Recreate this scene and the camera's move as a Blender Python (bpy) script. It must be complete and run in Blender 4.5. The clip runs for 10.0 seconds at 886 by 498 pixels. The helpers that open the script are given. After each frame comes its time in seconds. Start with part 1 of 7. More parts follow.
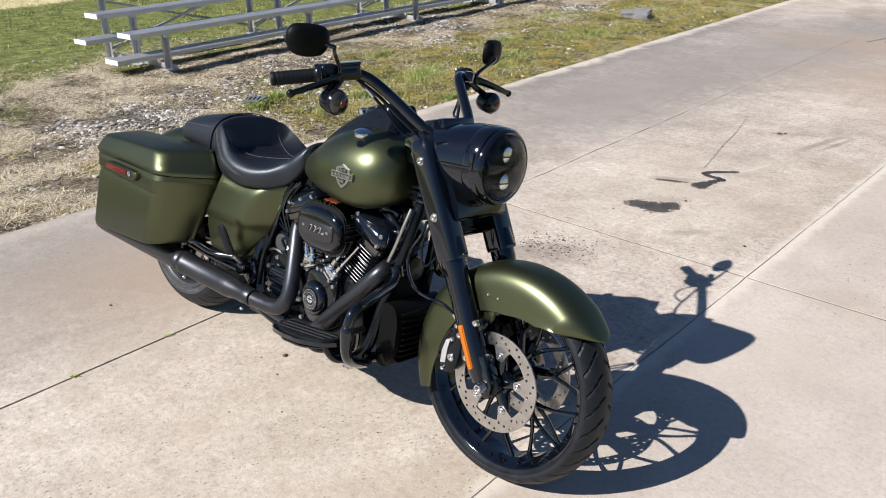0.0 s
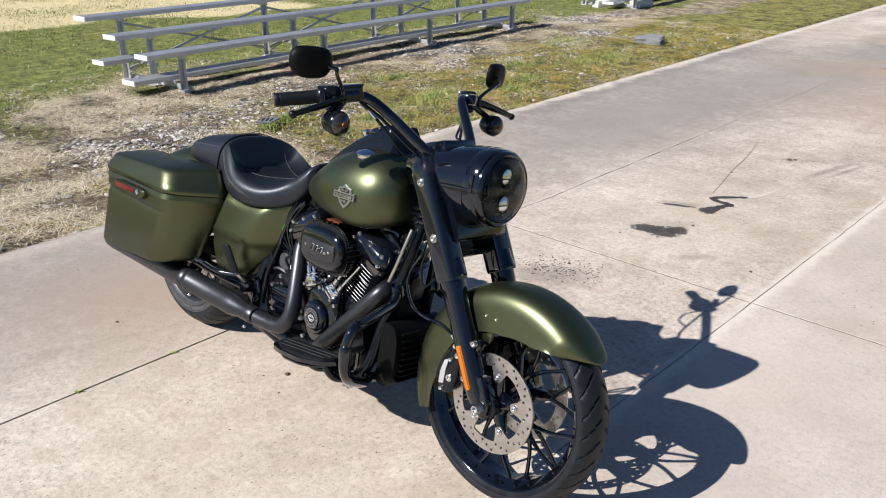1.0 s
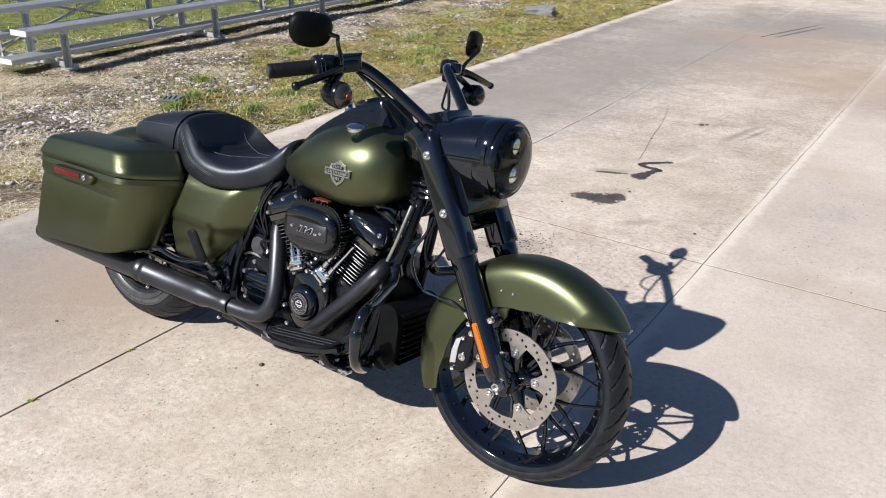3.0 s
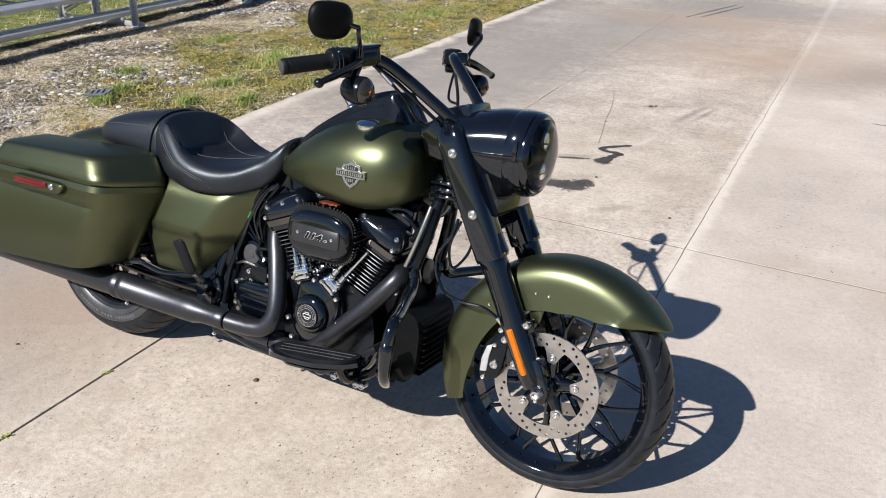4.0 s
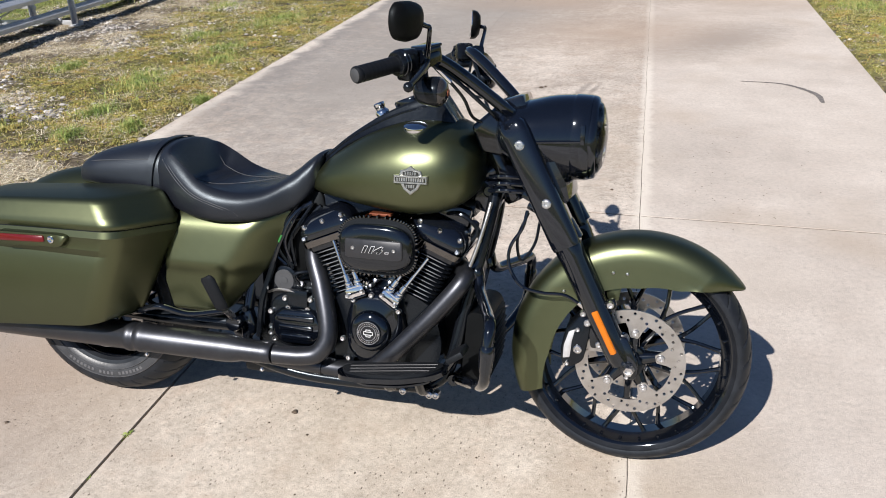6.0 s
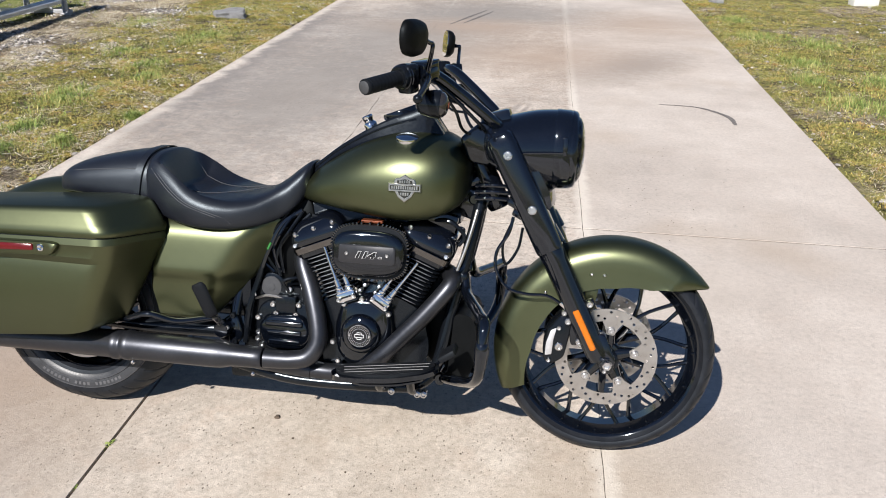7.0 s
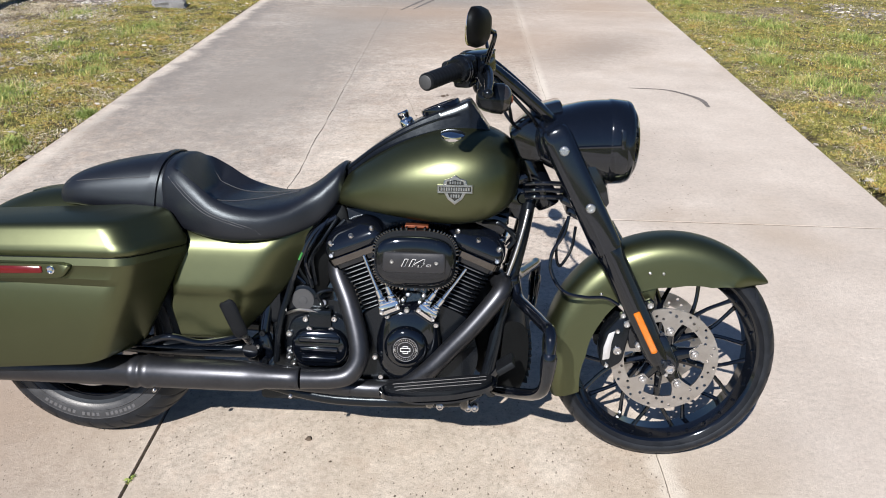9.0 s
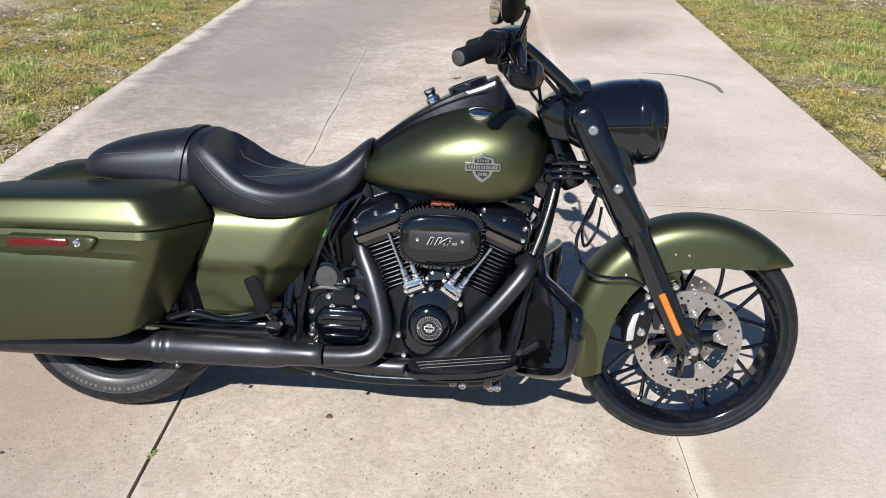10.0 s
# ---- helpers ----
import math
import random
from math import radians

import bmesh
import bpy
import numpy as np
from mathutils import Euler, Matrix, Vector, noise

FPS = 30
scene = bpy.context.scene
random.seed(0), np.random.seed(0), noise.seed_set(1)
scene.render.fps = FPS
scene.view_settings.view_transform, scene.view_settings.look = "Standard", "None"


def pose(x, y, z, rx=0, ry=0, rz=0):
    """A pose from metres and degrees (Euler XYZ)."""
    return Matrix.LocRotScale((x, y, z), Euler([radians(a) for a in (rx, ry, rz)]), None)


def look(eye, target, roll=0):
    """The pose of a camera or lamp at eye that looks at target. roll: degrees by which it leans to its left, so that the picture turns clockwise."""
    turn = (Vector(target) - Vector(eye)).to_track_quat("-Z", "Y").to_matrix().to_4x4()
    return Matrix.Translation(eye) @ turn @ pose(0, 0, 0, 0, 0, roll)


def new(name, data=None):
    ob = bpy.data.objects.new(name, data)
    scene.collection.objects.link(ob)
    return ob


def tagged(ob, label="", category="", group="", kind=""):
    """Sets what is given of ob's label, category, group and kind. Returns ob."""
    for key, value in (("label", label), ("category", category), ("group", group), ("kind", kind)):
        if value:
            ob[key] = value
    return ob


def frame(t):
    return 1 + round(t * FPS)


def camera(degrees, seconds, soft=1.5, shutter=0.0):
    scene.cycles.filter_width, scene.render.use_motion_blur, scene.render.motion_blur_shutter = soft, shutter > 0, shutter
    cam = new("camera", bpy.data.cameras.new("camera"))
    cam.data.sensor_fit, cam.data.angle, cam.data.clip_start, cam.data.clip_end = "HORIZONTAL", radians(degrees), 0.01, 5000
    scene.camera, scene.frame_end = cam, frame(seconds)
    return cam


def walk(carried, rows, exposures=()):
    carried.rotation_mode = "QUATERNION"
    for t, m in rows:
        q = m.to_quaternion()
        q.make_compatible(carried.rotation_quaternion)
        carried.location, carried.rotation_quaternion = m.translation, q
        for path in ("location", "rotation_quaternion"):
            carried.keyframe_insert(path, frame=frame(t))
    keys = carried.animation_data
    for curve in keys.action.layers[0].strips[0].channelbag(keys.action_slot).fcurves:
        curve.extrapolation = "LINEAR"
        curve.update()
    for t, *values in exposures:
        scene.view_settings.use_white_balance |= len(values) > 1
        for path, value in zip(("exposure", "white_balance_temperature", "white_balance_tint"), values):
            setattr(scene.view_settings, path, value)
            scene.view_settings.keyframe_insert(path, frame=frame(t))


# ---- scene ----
cam = camera(56.10, 10.0, soft=1.0)
PATH = [
    (0, (2.8835, -1.6253, 1.6294), (1.543, -0.1933, 0.7556), -0.3),
    (0.5, (2.8877, -1.6304, 1.6294), (1.5338, -0.1881, 0.7905), 0.3),
    (1, (2.9257, -1.6078, 1.6304), (1.542, -0.184, 0.8101), -0.0),
    (1.5, (2.8835, -1.6654, 1.6366), (1.5276, -0.2231, 0.7967), -0.6),
    (2, (2.8208, -1.7332, 1.6253), (1.5615, -0.2138, 0.7751), -0.0),
    (2.5, (2.7211, -1.7877, 1.6057), (1.5595, -0.1974, 0.7463), 0.9),
    (3.8, (2.3171, -1.7754, 1.579), (1.323, -0.1007, 0.6713), 1.0),
    (4, (2.2462, -1.8196, 1.577), (1.3271, -0.1038, 0.6672), 1.3),
    (4.5, (2.0838, -1.9861, 1.58), (1.3107, -0.1974, 0.6744), 0.8),
    (5, (1.9532, -2.0097, 1.5708), (1.2871, -0.1727, 0.6754), -0.0),
    (5.5, (1.8072, -1.9645, 1.5656), (1.1986, -0.1162, 0.6548), -1.9),
    (5.7, (1.7445, -1.9738, 1.5615), (1.1627, -0.1182, 0.6476), -2.1),
    (6.8, (1.467, -2.1814, 1.5739), (1.1627, -0.2467, 0.6898), 0.7),
    (7, (1.4485, -2.1948, 1.5739), (1.1699, -0.2477, 0.7093), 0.9),
    (7.5, (1.3837, -2.1341, 1.5543), (1.1246, -0.1799, 0.7011), -0.1),
    (8, (1.3086, -2.0396, 1.5523), (1.0671, -0.0884, 0.6877), -1.6),
    (8.5, (1.2017, -2.0272, 1.5523), (1.029, -0.075, 0.6703), -0.3),
    (9, (1.1195, -2.0601, 1.5492), (1.0126, -0.11, 0.6548), 0.7),
    (9.5, (1.101, -2.0755, 1.543), (1.0054, -0.1295, 0.6374), 1.2),
    (10, (1.0578, -2.0642, 1.5276), (0.9478, -0.1295, 0.5993), 1.4),
]
walk(cam, [(t, look(eye, target, roll)) for t, eye, target, roll in PATH])

# ---- light ----
SUN = Vector((-0.37, -1.10, 1.0)).normalized()
world = bpy.data.worlds.new("sky")
scene.world = world
world.use_nodes = True
wn = world.node_tree.nodes
sky = wn.new("ShaderNodeTexSky")
sky.sky_type = 'NISHITA'
sky.sun_disc = False
sky.dust_density, sky.ozone_density = 0.4, 2.5
sky.sun_elevation = math.asin(SUN.z)
sky.sun_rotation = math.atan2(SUN.x, SUN.y)
tint = wn.new("ShaderNodeMix")
tint.data_type, tint.blend_type = 'RGBA', 'MULTIPLY'
tint.inputs[0].default_value, tint.inputs[7].default_value = 1.0, (0.85, 0.96, 1.15, 1)
world.node_tree.links.new(sky.outputs[0], tint.inputs[6])
world.node_tree.links.new(tint.outputs[2], wn["Background"].inputs[0])
wn["Background"].inputs[1].default_value = 0.045
sun_data = bpy.data.lights.new("sun", 'SUN')
sun_data.energy, sun_data.angle, sun_data.color = 5.2, radians(0.53), (1.0, 0.955, 0.915)
sun_lamp = new("sun", sun_data)
sun_lamp.matrix_world = look(SUN * 30, (0, 0, 0))
scene.view_settings.exposure = 0.5

# ---- materials ----
def nodes_of(name):
    m = bpy.data.materials.new(name)
    m.use_nodes = True
    nt = m.node_tree
    return m, nt, nt.nodes["Principled BSDF"]


def noise_tex(nt, vec, scale, detail=4.0, rough=0.55):
    n = nt.nodes.new("ShaderNodeTexNoise")
    n.inputs["Scale"].default_value, n.inputs["Detail"].default_value, n.inputs["Roughness"].default_value = scale, detail, rough
    nt.links.new(vec, n.inputs["Vector"])
    return n.outputs["Fac"]


def ramp(nt, fac, stops):
    n = nt.nodes.new("ShaderNodeValToRGB")
    e = n.color_ramp.elements
    while len(e) < len(stops):
        e.new(0.5)
    for el, (at, col) in zip(e, stops):
        el.position = at
        el.color = (*col, 1) if len(col) == 3 else col
    nt.links.new(fac, n.inputs[0])
    return n.outputs[0]


def grey(nt, fac, stops):
    return ramp(nt, fac, [(a, (v, v, v)) for a, v in stops])


def mix(nt, fac, a, b, blend='MIX'):
    n = nt.nodes.new("ShaderNodeMix")
    n.data_type, n.blend_type = 'RGBA', blend
    for sock, value in ((n.inputs[0], fac), (n.inputs[6], a), (n.inputs[7], b)):
        if isinstance(value, (int, float)):
            sock.default_value = value
        elif isinstance(value, tuple):
            sock.default_value = (*value, 1)
        else:
            nt.links.new(value, sock)
    return n.outputs[2]


def calc(nt, op, a, b=0.0, c=0.0):
    n = nt.nodes.new("ShaderNodeMath")
    n.operation = op
    for sock, value in zip(n.inputs, (a, b, c)):
        if isinstance(value, (int, float)):
            sock.default_value = value
        else:
            nt.links.new(value, sock)
    return n.outputs[0]


def bump(nt, bsdf, height, strength, distance):
    n = nt.nodes.new("ShaderNodeBump")
    n.inputs["Strength"].default_value, n.inputs["Distance"].default_value = strength, distance
    nt.links.new(height, n.inputs["Height"])
    nt.links.new(n.outputs[0], bsdf.inputs["Normal"])
    return n


def surface(name, base, rough, metal=0.0, vary=0.12, scale=9.0, grain=0.0, grain_scale=300.0, rough_vary=0.06, coat=0.0, spec=0.5, dist=0.001):
    """A painted, cast or moulded surface: uneven in tone and gloss at two scales, with a fine grain."""
    m, nt, b = nodes_of(name)
    tc = nt.nodes.new("ShaderNodeTexCoord").outputs["Object"]
    n1, n2 = noise_tex(nt, tc, scale, 5), noise_tex(nt, tc, scale * 9, 3)
    both = calc(nt, 'ADD', calc(nt, 'MULTIPLY', n1, 0.65), calc(nt, 'MULTIPLY', n2, 0.35))
    lo, hi = tuple(c * (1 - vary) for c in base), tuple(min(1, c * (1 + vary)) for c in base)
    nt.links.new(ramp(nt, both, [(0.3, lo), (0.7, hi)]), b.inputs["Base Color"])
    nt.links.new(grey(nt, both, [(0.3, max(0.02, rough - rough_vary)), (0.7, rough + rough_vary)]), b.inputs["Roughness"])
    b.inputs["Metallic"].default_value = metal
    b.inputs["Specular IOR Level"].default_value = spec
    b.inputs["Coat Weight"].default_value, b.inputs["Coat Roughness"].default_value = coat, 0.06
    if grain:
        bump(nt, b, noise_tex(nt, tc, grain_scale, 3), grain, dist)
    return m


def cool_black(m, level):
    """Black lacquer and powder coat: a weaker sheen, its colour blued to mimic reflected sky."""
    b = m.node_tree.nodes["Principled BSDF"]
    b.inputs["Specular IOR Level"].default_value = level
    b.inputs["Specular Tint"].default_value = (0.80, 0.91, 1.0, 1)
    return m


GREEN = surface("olive_satin_paint", (0.098, 0.111, 0.055), 0.38, 0.95, 0.04, 5, 0.03, 900, 0.02, coat=0.5)
GREEN.node_tree.nodes["Principled BSDF"].inputs["Coat Roughness"].default_value = 0.34
GREEN.node_tree.nodes["Principled BSDF"].inputs["Specular Tint"].default_value = (0.38, 0.42, 0.50, 1)
GLOSS = cool_black(surface("gloss_black_paint", (0.003, 0.004, 0.007), 0.07, 0.0, 0.2, 7, rough_vary=0.02, coat=0.6), 0.5)
SATIN = cool_black(surface("satin_black_metal", (0.005, 0.006, 0.008), 0.20, 0.0, 0.2, 12, 0.05, 700, 0.06), 0.36)
EXHAUST = surface("black_ceramic_pipe", (0.058, 0.061, 0.070), 0.37, 0.85, 0.15, 10, 0.05, 800, 0.05)
ENGINE = cool_black(surface("black_casting", (0.004, 0.005, 0.007), 0.20, 0.0, 0.25, 14, 0.12, 600, 0.06), 0.42)
MATTE = cool_black(surface("dull_black_plastic", (0.003, 0.003, 0.003), 0.5, 0.0, 0.25, 14, 0.2, 400, spec=0.2), 0.14)
GLOSSCAST = cool_black(surface("gloss_black_casting", (0.002, 0.0028, 0.005), 0.07, 0.0, 0.2, 10, 0.04, 300, 0.04, coat=0.6), 0.5)
LEATHER = cool_black(surface("black_vinyl", (0.007, 0.008, 0.012), 0.43, 0.0, 0.15, 9, 0.35, 520, 0.05, spec=0.55), 0.62)
SCUFFED_SHEEN = surface("scuffed_sidewall_sheen", (0.034, 0.036, 0.040), 0.42, 0.0, 0.35, 30, 0.3, 200)
SCUFFED_LIGHT = surface("scuffed_lettering", (0.085, 0.086, 0.092), 0.55, 0.0, 0.2, 60)
STITCH = surface("grey_thread", (0.045, 0.048, 0.055), 0.7, 0.0, 0.2, 60)
RUBBER = cool_black(surface("tyre_rubber", (0.011, 0.012, 0.015), 0.47, 0.0, 0.45, 22, 0.3, 240, 0.10, spec=0.4), 0.3)
GRIP = cool_black(surface("black_rubber", (0.006, 0.0065, 0.008), 0.55, 0.0, 0.2, 30, 0.3, 500), 0.25)
CHROME = surface("chrome", (0.74, 0.75, 0.77), 0.07, 1.0, 0.04, 10, rough_vary=0.03)
BLACKCHROME = surface("black_chrome", (0.16, 0.155, 0.15), 0.10, 1.0, 0.1, 14, rough_vary=0.03)
STEEL = surface("machined_steel", (0.52, 0.50, 0.48), 0.34, 1.0, 0.12, 40, 0.1, 500, 0.08)
BOLT = surface("zinc_bolt", (0.62, 0.62, 0.63), 0.28, 1.0, 0.1, 60)
FINEDGE = surface("cut_fin_edge", (0.22, 0.225, 0.24), 0.52, 1.0, 0.15, 50)
FOOTRIB = surface("worn_tread_rib", (0.04, 0.04, 0.043), 0.4, 0.3, 0.2, 60)
PEWTER = surface("antique_pewter", (0.42, 0.415, 0.39), 0.32, 1.0, 0.25, 60, 0.3, 400)
PEWTER_DARK = surface("antique_pewter_dark", (0.06, 0.06, 0.056), 0.42, 1.0, 0.25, 60, 0.3, 400)
AMBER = surface("amber_reflector", (0.50, 0.135, 0.006), 0.16, 0.0, 0.1, 90, 0.3, 300)
COPPER = surface("copper_clip", (0.19, 0.055, 0.025), 0.35, 0.4, 0.15, 60)
GREYCAP = surface("grey_cap", (0.042, 0.044, 0.048), 0.5, 0.0, 0.15, 40)
RED = surface("red_reflector", (0.10, 0.004, 0.006), 0.2, 0.0, 0.15, 90, 0.3, 300)
SMOKED = surface("smoked_lens", (0.022, 0.020, 0.020), 0.08, 0.0, 0.1, 30, coat=0.5)
WHITE = surface("white_print", (0.62, 0.62, 0.62), 0.4, 0.0, 0.05, 30)
SILVER = surface("silver_plate", (0.50, 0.50, 0.51), 0.4, 0.5, 0.1, 50)
PLATE = surface("brushed_dark_plate", (0.024, 0.025, 0.029), 0.36, 0.2, 0.15, 20, 0.05, 600)
REFLECTOR = surface("lamp_reflector", (0.80, 0.81, 0.80), 0.16, 1.0, 0.05, 20)
LENSBODY = surface("lamp_inner_black", (0.012, 0.014, 0.018), 0.12, 0.0, 0.1, 20)
GREENTIP = surface("green_wire", (0.03, 0.17, 0.04), 0.4, 0.0, 0.1, 40)
ALU = surface("bleacher_aluminium", (0.54, 0.55, 0.57), 0.42, 0.6, 0.1, 5, 0.12, 200, 0.07)
ENDCAP = surface("bright_cast_end_cap", (0.80, 0.80, 0.80), 0.5, 0.2, 0.06, 20)
GALV = surface("galvanised_steel", (0.45, 0.45, 0.45), 0.48, 0.7, 0.18, 12, 0.1, 200, 0.08)
CLOD = surface("brown_clod", (0.085, 0.062, 0.045), 0.9, 0.0, 0.35, 40, 0.8, 120, dist=0.004)
ROCK = surface("grey_rock", (0.20, 0.20, 0.20), 0.85, 0.0, 0.35, 14, 0.8, 60, dist=0.01)
BLOCK = surface("white_concrete_block", (0.62, 0.61, 0.58), 0.85, 0.0, 0.12, 12, 0.5, 90, dist=0.004)
PLASTIC = surface("grey_plastic", (0.11, 0.12, 0.135), 0.45, 0.0, 0.2, 25, 0.2, 200)

mirror_glass, _nt, _b = nodes_of("mirror_glass")
_b.inputs["Base Color"].default_value, _b.inputs["Metallic"].default_value, _b.inputs["Roughness"].default_value = (0.8, 0.8, 0.8, 1), 1.0, 0.02
clear_glass, _nt, _b = nodes_of("clear_glass")
_b.inputs["Base Color"].default_value, _b.inputs["Roughness"].default_value = (0.93, 0.95, 0.95, 1), 0.01
_b.inputs["Transmission Weight"].default_value, _b.inputs["IOR"].default_value = 1.0, 1.3

K = 1.028


def concrete():
    m, nt, b = nodes_of("broom_finished_concrete")
    pos = nt.nodes.new("ShaderNodeNewGeometry").outputs["Position"]
    big, mid, fine, grit = noise_tex(nt, pos, 0.55, 5, 0.6), noise_tex(nt, pos, 3.2, 10, 0.70), noise_tex(nt, pos, 48, 6, 0.8), noise_tex(nt, pos, 260, 3, 0.8)
    # the drag of the finishing broom, slanting across the slabs
    drag = nt.nodes.new("ShaderNodeMapping")
    drag.inputs["Rotation"].default_value = (0, 0, radians(-32))
    drag.inputs["Scale"].default_value = (13.0, 6.0, 10.0)
    nt.links.new(pos, drag.inputs["Vector"])
    streak = noise_tex(nt, drag.outputs[0], 1.0, 7, 0.72)
    tone = calc(nt, 'ADD', calc(nt, 'MULTIPLY', big, 0.55), calc(nt, 'MULTIPLY', mid, 0.45))
    col = ramp(nt, tone, [(0.37, (0.303, 0.257, 0.216)), (0.5, (0.472, 0.412, 0.354)), (0.63, (0.640, 0.577, 0.508))])
    col = mix(nt, 1.0, col, grey(nt, streak, [(0.30, 0.94), (0.5, 1.0), (0.68, 1.035)]), 'MULTIPLY')
    col = mix(nt, 1.0, col, grey(nt, fine, [(0.32, 0.74), (0.47, 0.99), (0.70, 1.16)]), 'MULTIPLY')
    col = mix(nt, 1.0, col, grey(nt, grit, [(0.32, 0.50), (0.45, 0.98), (0.68, 1.26)]), 'MULTIPLY')
    # pinkish and pale patches a hand or two across
    blot = noise_tex(nt, pos, 7.0, 6, 0.7)
    col = mix(nt, grey(nt, blot, [(0.52, 0.0), (0.64, 0.48)]), col, (0.43, 0.34, 0.275))
    col = mix(nt, grey(nt, noise_tex(nt, pos, 9.0, 7, 0.75), [(0.55, 0.0), (0.68, 0.42)]), col, (0.60, 0.545, 0.475))
    # worn, scaled surface
    scaled = noise_tex(nt, pos, 24, 8, 0.85)
    col = mix(nt, 1.0, col, grey(nt, scaled, [(0.36, 0.74), (0.49, 0.985), (0.62, 1.14)]), 'MULTIPLY')
    # the strip right of the second joint was floated smoother
    sep = nt.nodes.new("ShaderNodeSeparateXYZ")
    nt.links.new(pos, sep.inputs[0])
    beyond = calc(nt, 'SUBTRACT', calc(nt, 'MULTIPLY_ADD', sep.outputs[1], 0.027, sep.outputs[0]), 1.645)
    smooth = grey(nt, calc(nt, 'MULTIPLY_ADD', beyond, 20.0, 0.5), [(0.0, 0.0), (1.0, 1.0)])
    soft = ramp(nt, calc(nt, 'MULTIPLY_ADD', calc(nt, 'SUBTRACT', noise_tex(nt, pos, 1.3, 7, 0.62), 0.5), 0.8, 0.5), [(0.35, (0.40, 0.355, 0.315)), (0.5, (0.475, 0.423, 0.375)), (0.65, (0.545, 0.492, 0.44))])
    soft = mix(nt, 1.0, soft, grey(nt, fine, [(0.32, 0.90), (0.47, 1.0), (0.70, 1.07)]), 'MULTIPLY')
    col = mix(nt, calc(nt, 'MULTIPLY', smooth, 0.72), col, soft)
    # random tone of each slab
    rnd = nt.nodes.new("ShaderNodeObjectInfo").outputs["Random"]
    col = mix(nt, 1.0, col, grey(nt, rnd, [(0.0, 0.95), (1.0, 1.05)]), 'MULTIPLY')
    # rusty wash and smooth darker trowelled patches
    wash = grey(nt, noise_tex(nt, pos, 0.9, 4, 0.55), [(0.54, 0.0), (0.70, 0.5)])
    col = mix(nt, wash, col, (0.38, 0.305, 0.235))
    wob = calc(nt, 'SUBTRACT', noise_tex(nt, pos, 14, 4, 0.6), 0.5)

    def spot(x, y, rx, ry, turn, soft, edge, wave=None):
        c, s = math.cos(radians(turn)), math.sin(radians(turn))
        dx, dy = calc(nt, 'SUBTRACT', sep.outputs[0], x), calc(nt, 'SUBTRACT', sep.outputs[1], y)
        a = calc(nt, 'DIVIDE', calc(nt, 'ADD', calc(nt, 'MULTIPLY', dx, c), calc(nt, 'MULTIPLY', dy, s)), rx)
        e = calc(nt, 'DIVIDE', calc(nt, 'SUBTRACT', calc(nt, 'MULTIPLY', dy, c), calc(nt, 'MULTIPLY', dx, s)), ry)
        r = calc(nt, 'SQRT', calc(nt, 'ADD', calc(nt, 'MULTIPLY', a, a), calc(nt, 'MULTIPLY', e, e)))
        r = calc(nt, 'ADD', r, calc(nt, 'MULTIPLY', wave or wob, edge))
        n = nt.nodes.new("ShaderNodeMapRange")
        n.inputs["From Min"].default_value, n.inputs["From Max"].default_value = 1.0 + soft, 1.0 - soft
        nt.links.new(r, n.inputs["Value"])
        return n.outputs[0]

    for o in ((0.78, 1.36, 0.17, 0.10, 35, 0.6, 2.5), (0.69, 2.71, 0.10, 0.03, 26, 0.5, 2.0), (1.15, 2.02, 0.09, 0.03, 45, 0.5, 2.2), (0.85, 2.38, 0.10, 0.05, 40, 0.6, 3.0), (0.77, 4.06, 0.05, 0.03, 30, 0.4, 2.0), (1.07, 4.0, 0.03, 0.22, -10, 0.5, 1.6), (1.16, 4.05, 0.02, 0.18, -10, 0.5, 1.6)):
        col = mix(nt, calc(nt, 'MULTIPLY', spot(*o), 0.5), col, (0.14, 0.12, 0.11))
    for o in ((0.97, 3.24, 0.17, 0.05, 80, 0.4, 1.6), (0.84, 2.55, 0.16, 0.12, 60, 0.6, 1.4), (1.95, 1.15, 0.34, 0.26, 10, 0.4, 0.8), (0.0, -0.1, 0.10, 0.12, 0, 0.5, 0.8)):
        col = mix(nt, calc(nt, 'MULTIPLY', spot(*o), 0.45), col, (0.50, 0.44, 0.38))
    # pale smears of cement beside the joints
    for x0, slope, wide, k in ((1.650, -0.027, 0.055, 0.85), (0.150, -0.036, 0.03, 0.40), (-1.33, -0.050, 0.075, 0.60)):
        line = calc(nt, 'ABSOLUTE', calc(nt, 'SUBTRACT', calc(nt, 'SUBTRACT', sep.outputs[0], x0), calc(nt, 'MULTIPLY', sep.outputs[1], slope)))
        line = calc(nt, 'ADD', calc(nt, 'DIVIDE', line, wide), calc(nt, 'MULTIPLY', wob, 1.8))
        col = mix(nt, grey(nt, line, [(0.25, k), (1.0, 0.0)]), col, (0.63, 0.575, 0.505))
    # large smooth greyer areas, as if wetted and dried, and rust-brown ones
    for o in ((-0.66, 4.3, 0.70, 2.0, 3, 0.5, 1.2), (-0.35, 7.2, 1.0, 2.0, 0, 0.5, 1.2), (0.5, 9.2, 1.3, 1.2, 20, 0.6, 1.2), (2.1, 6.0, 0.7, 0.35, 60, 0.7, 1.2), (-0.75, 0.2, 0.75, 1.7, 0, 0.6, 1.4)):
        col = mix(nt, calc(nt, 'MULTIPLY', spot(*o), 0.78), col, (0.245, 0.225, 0.205))
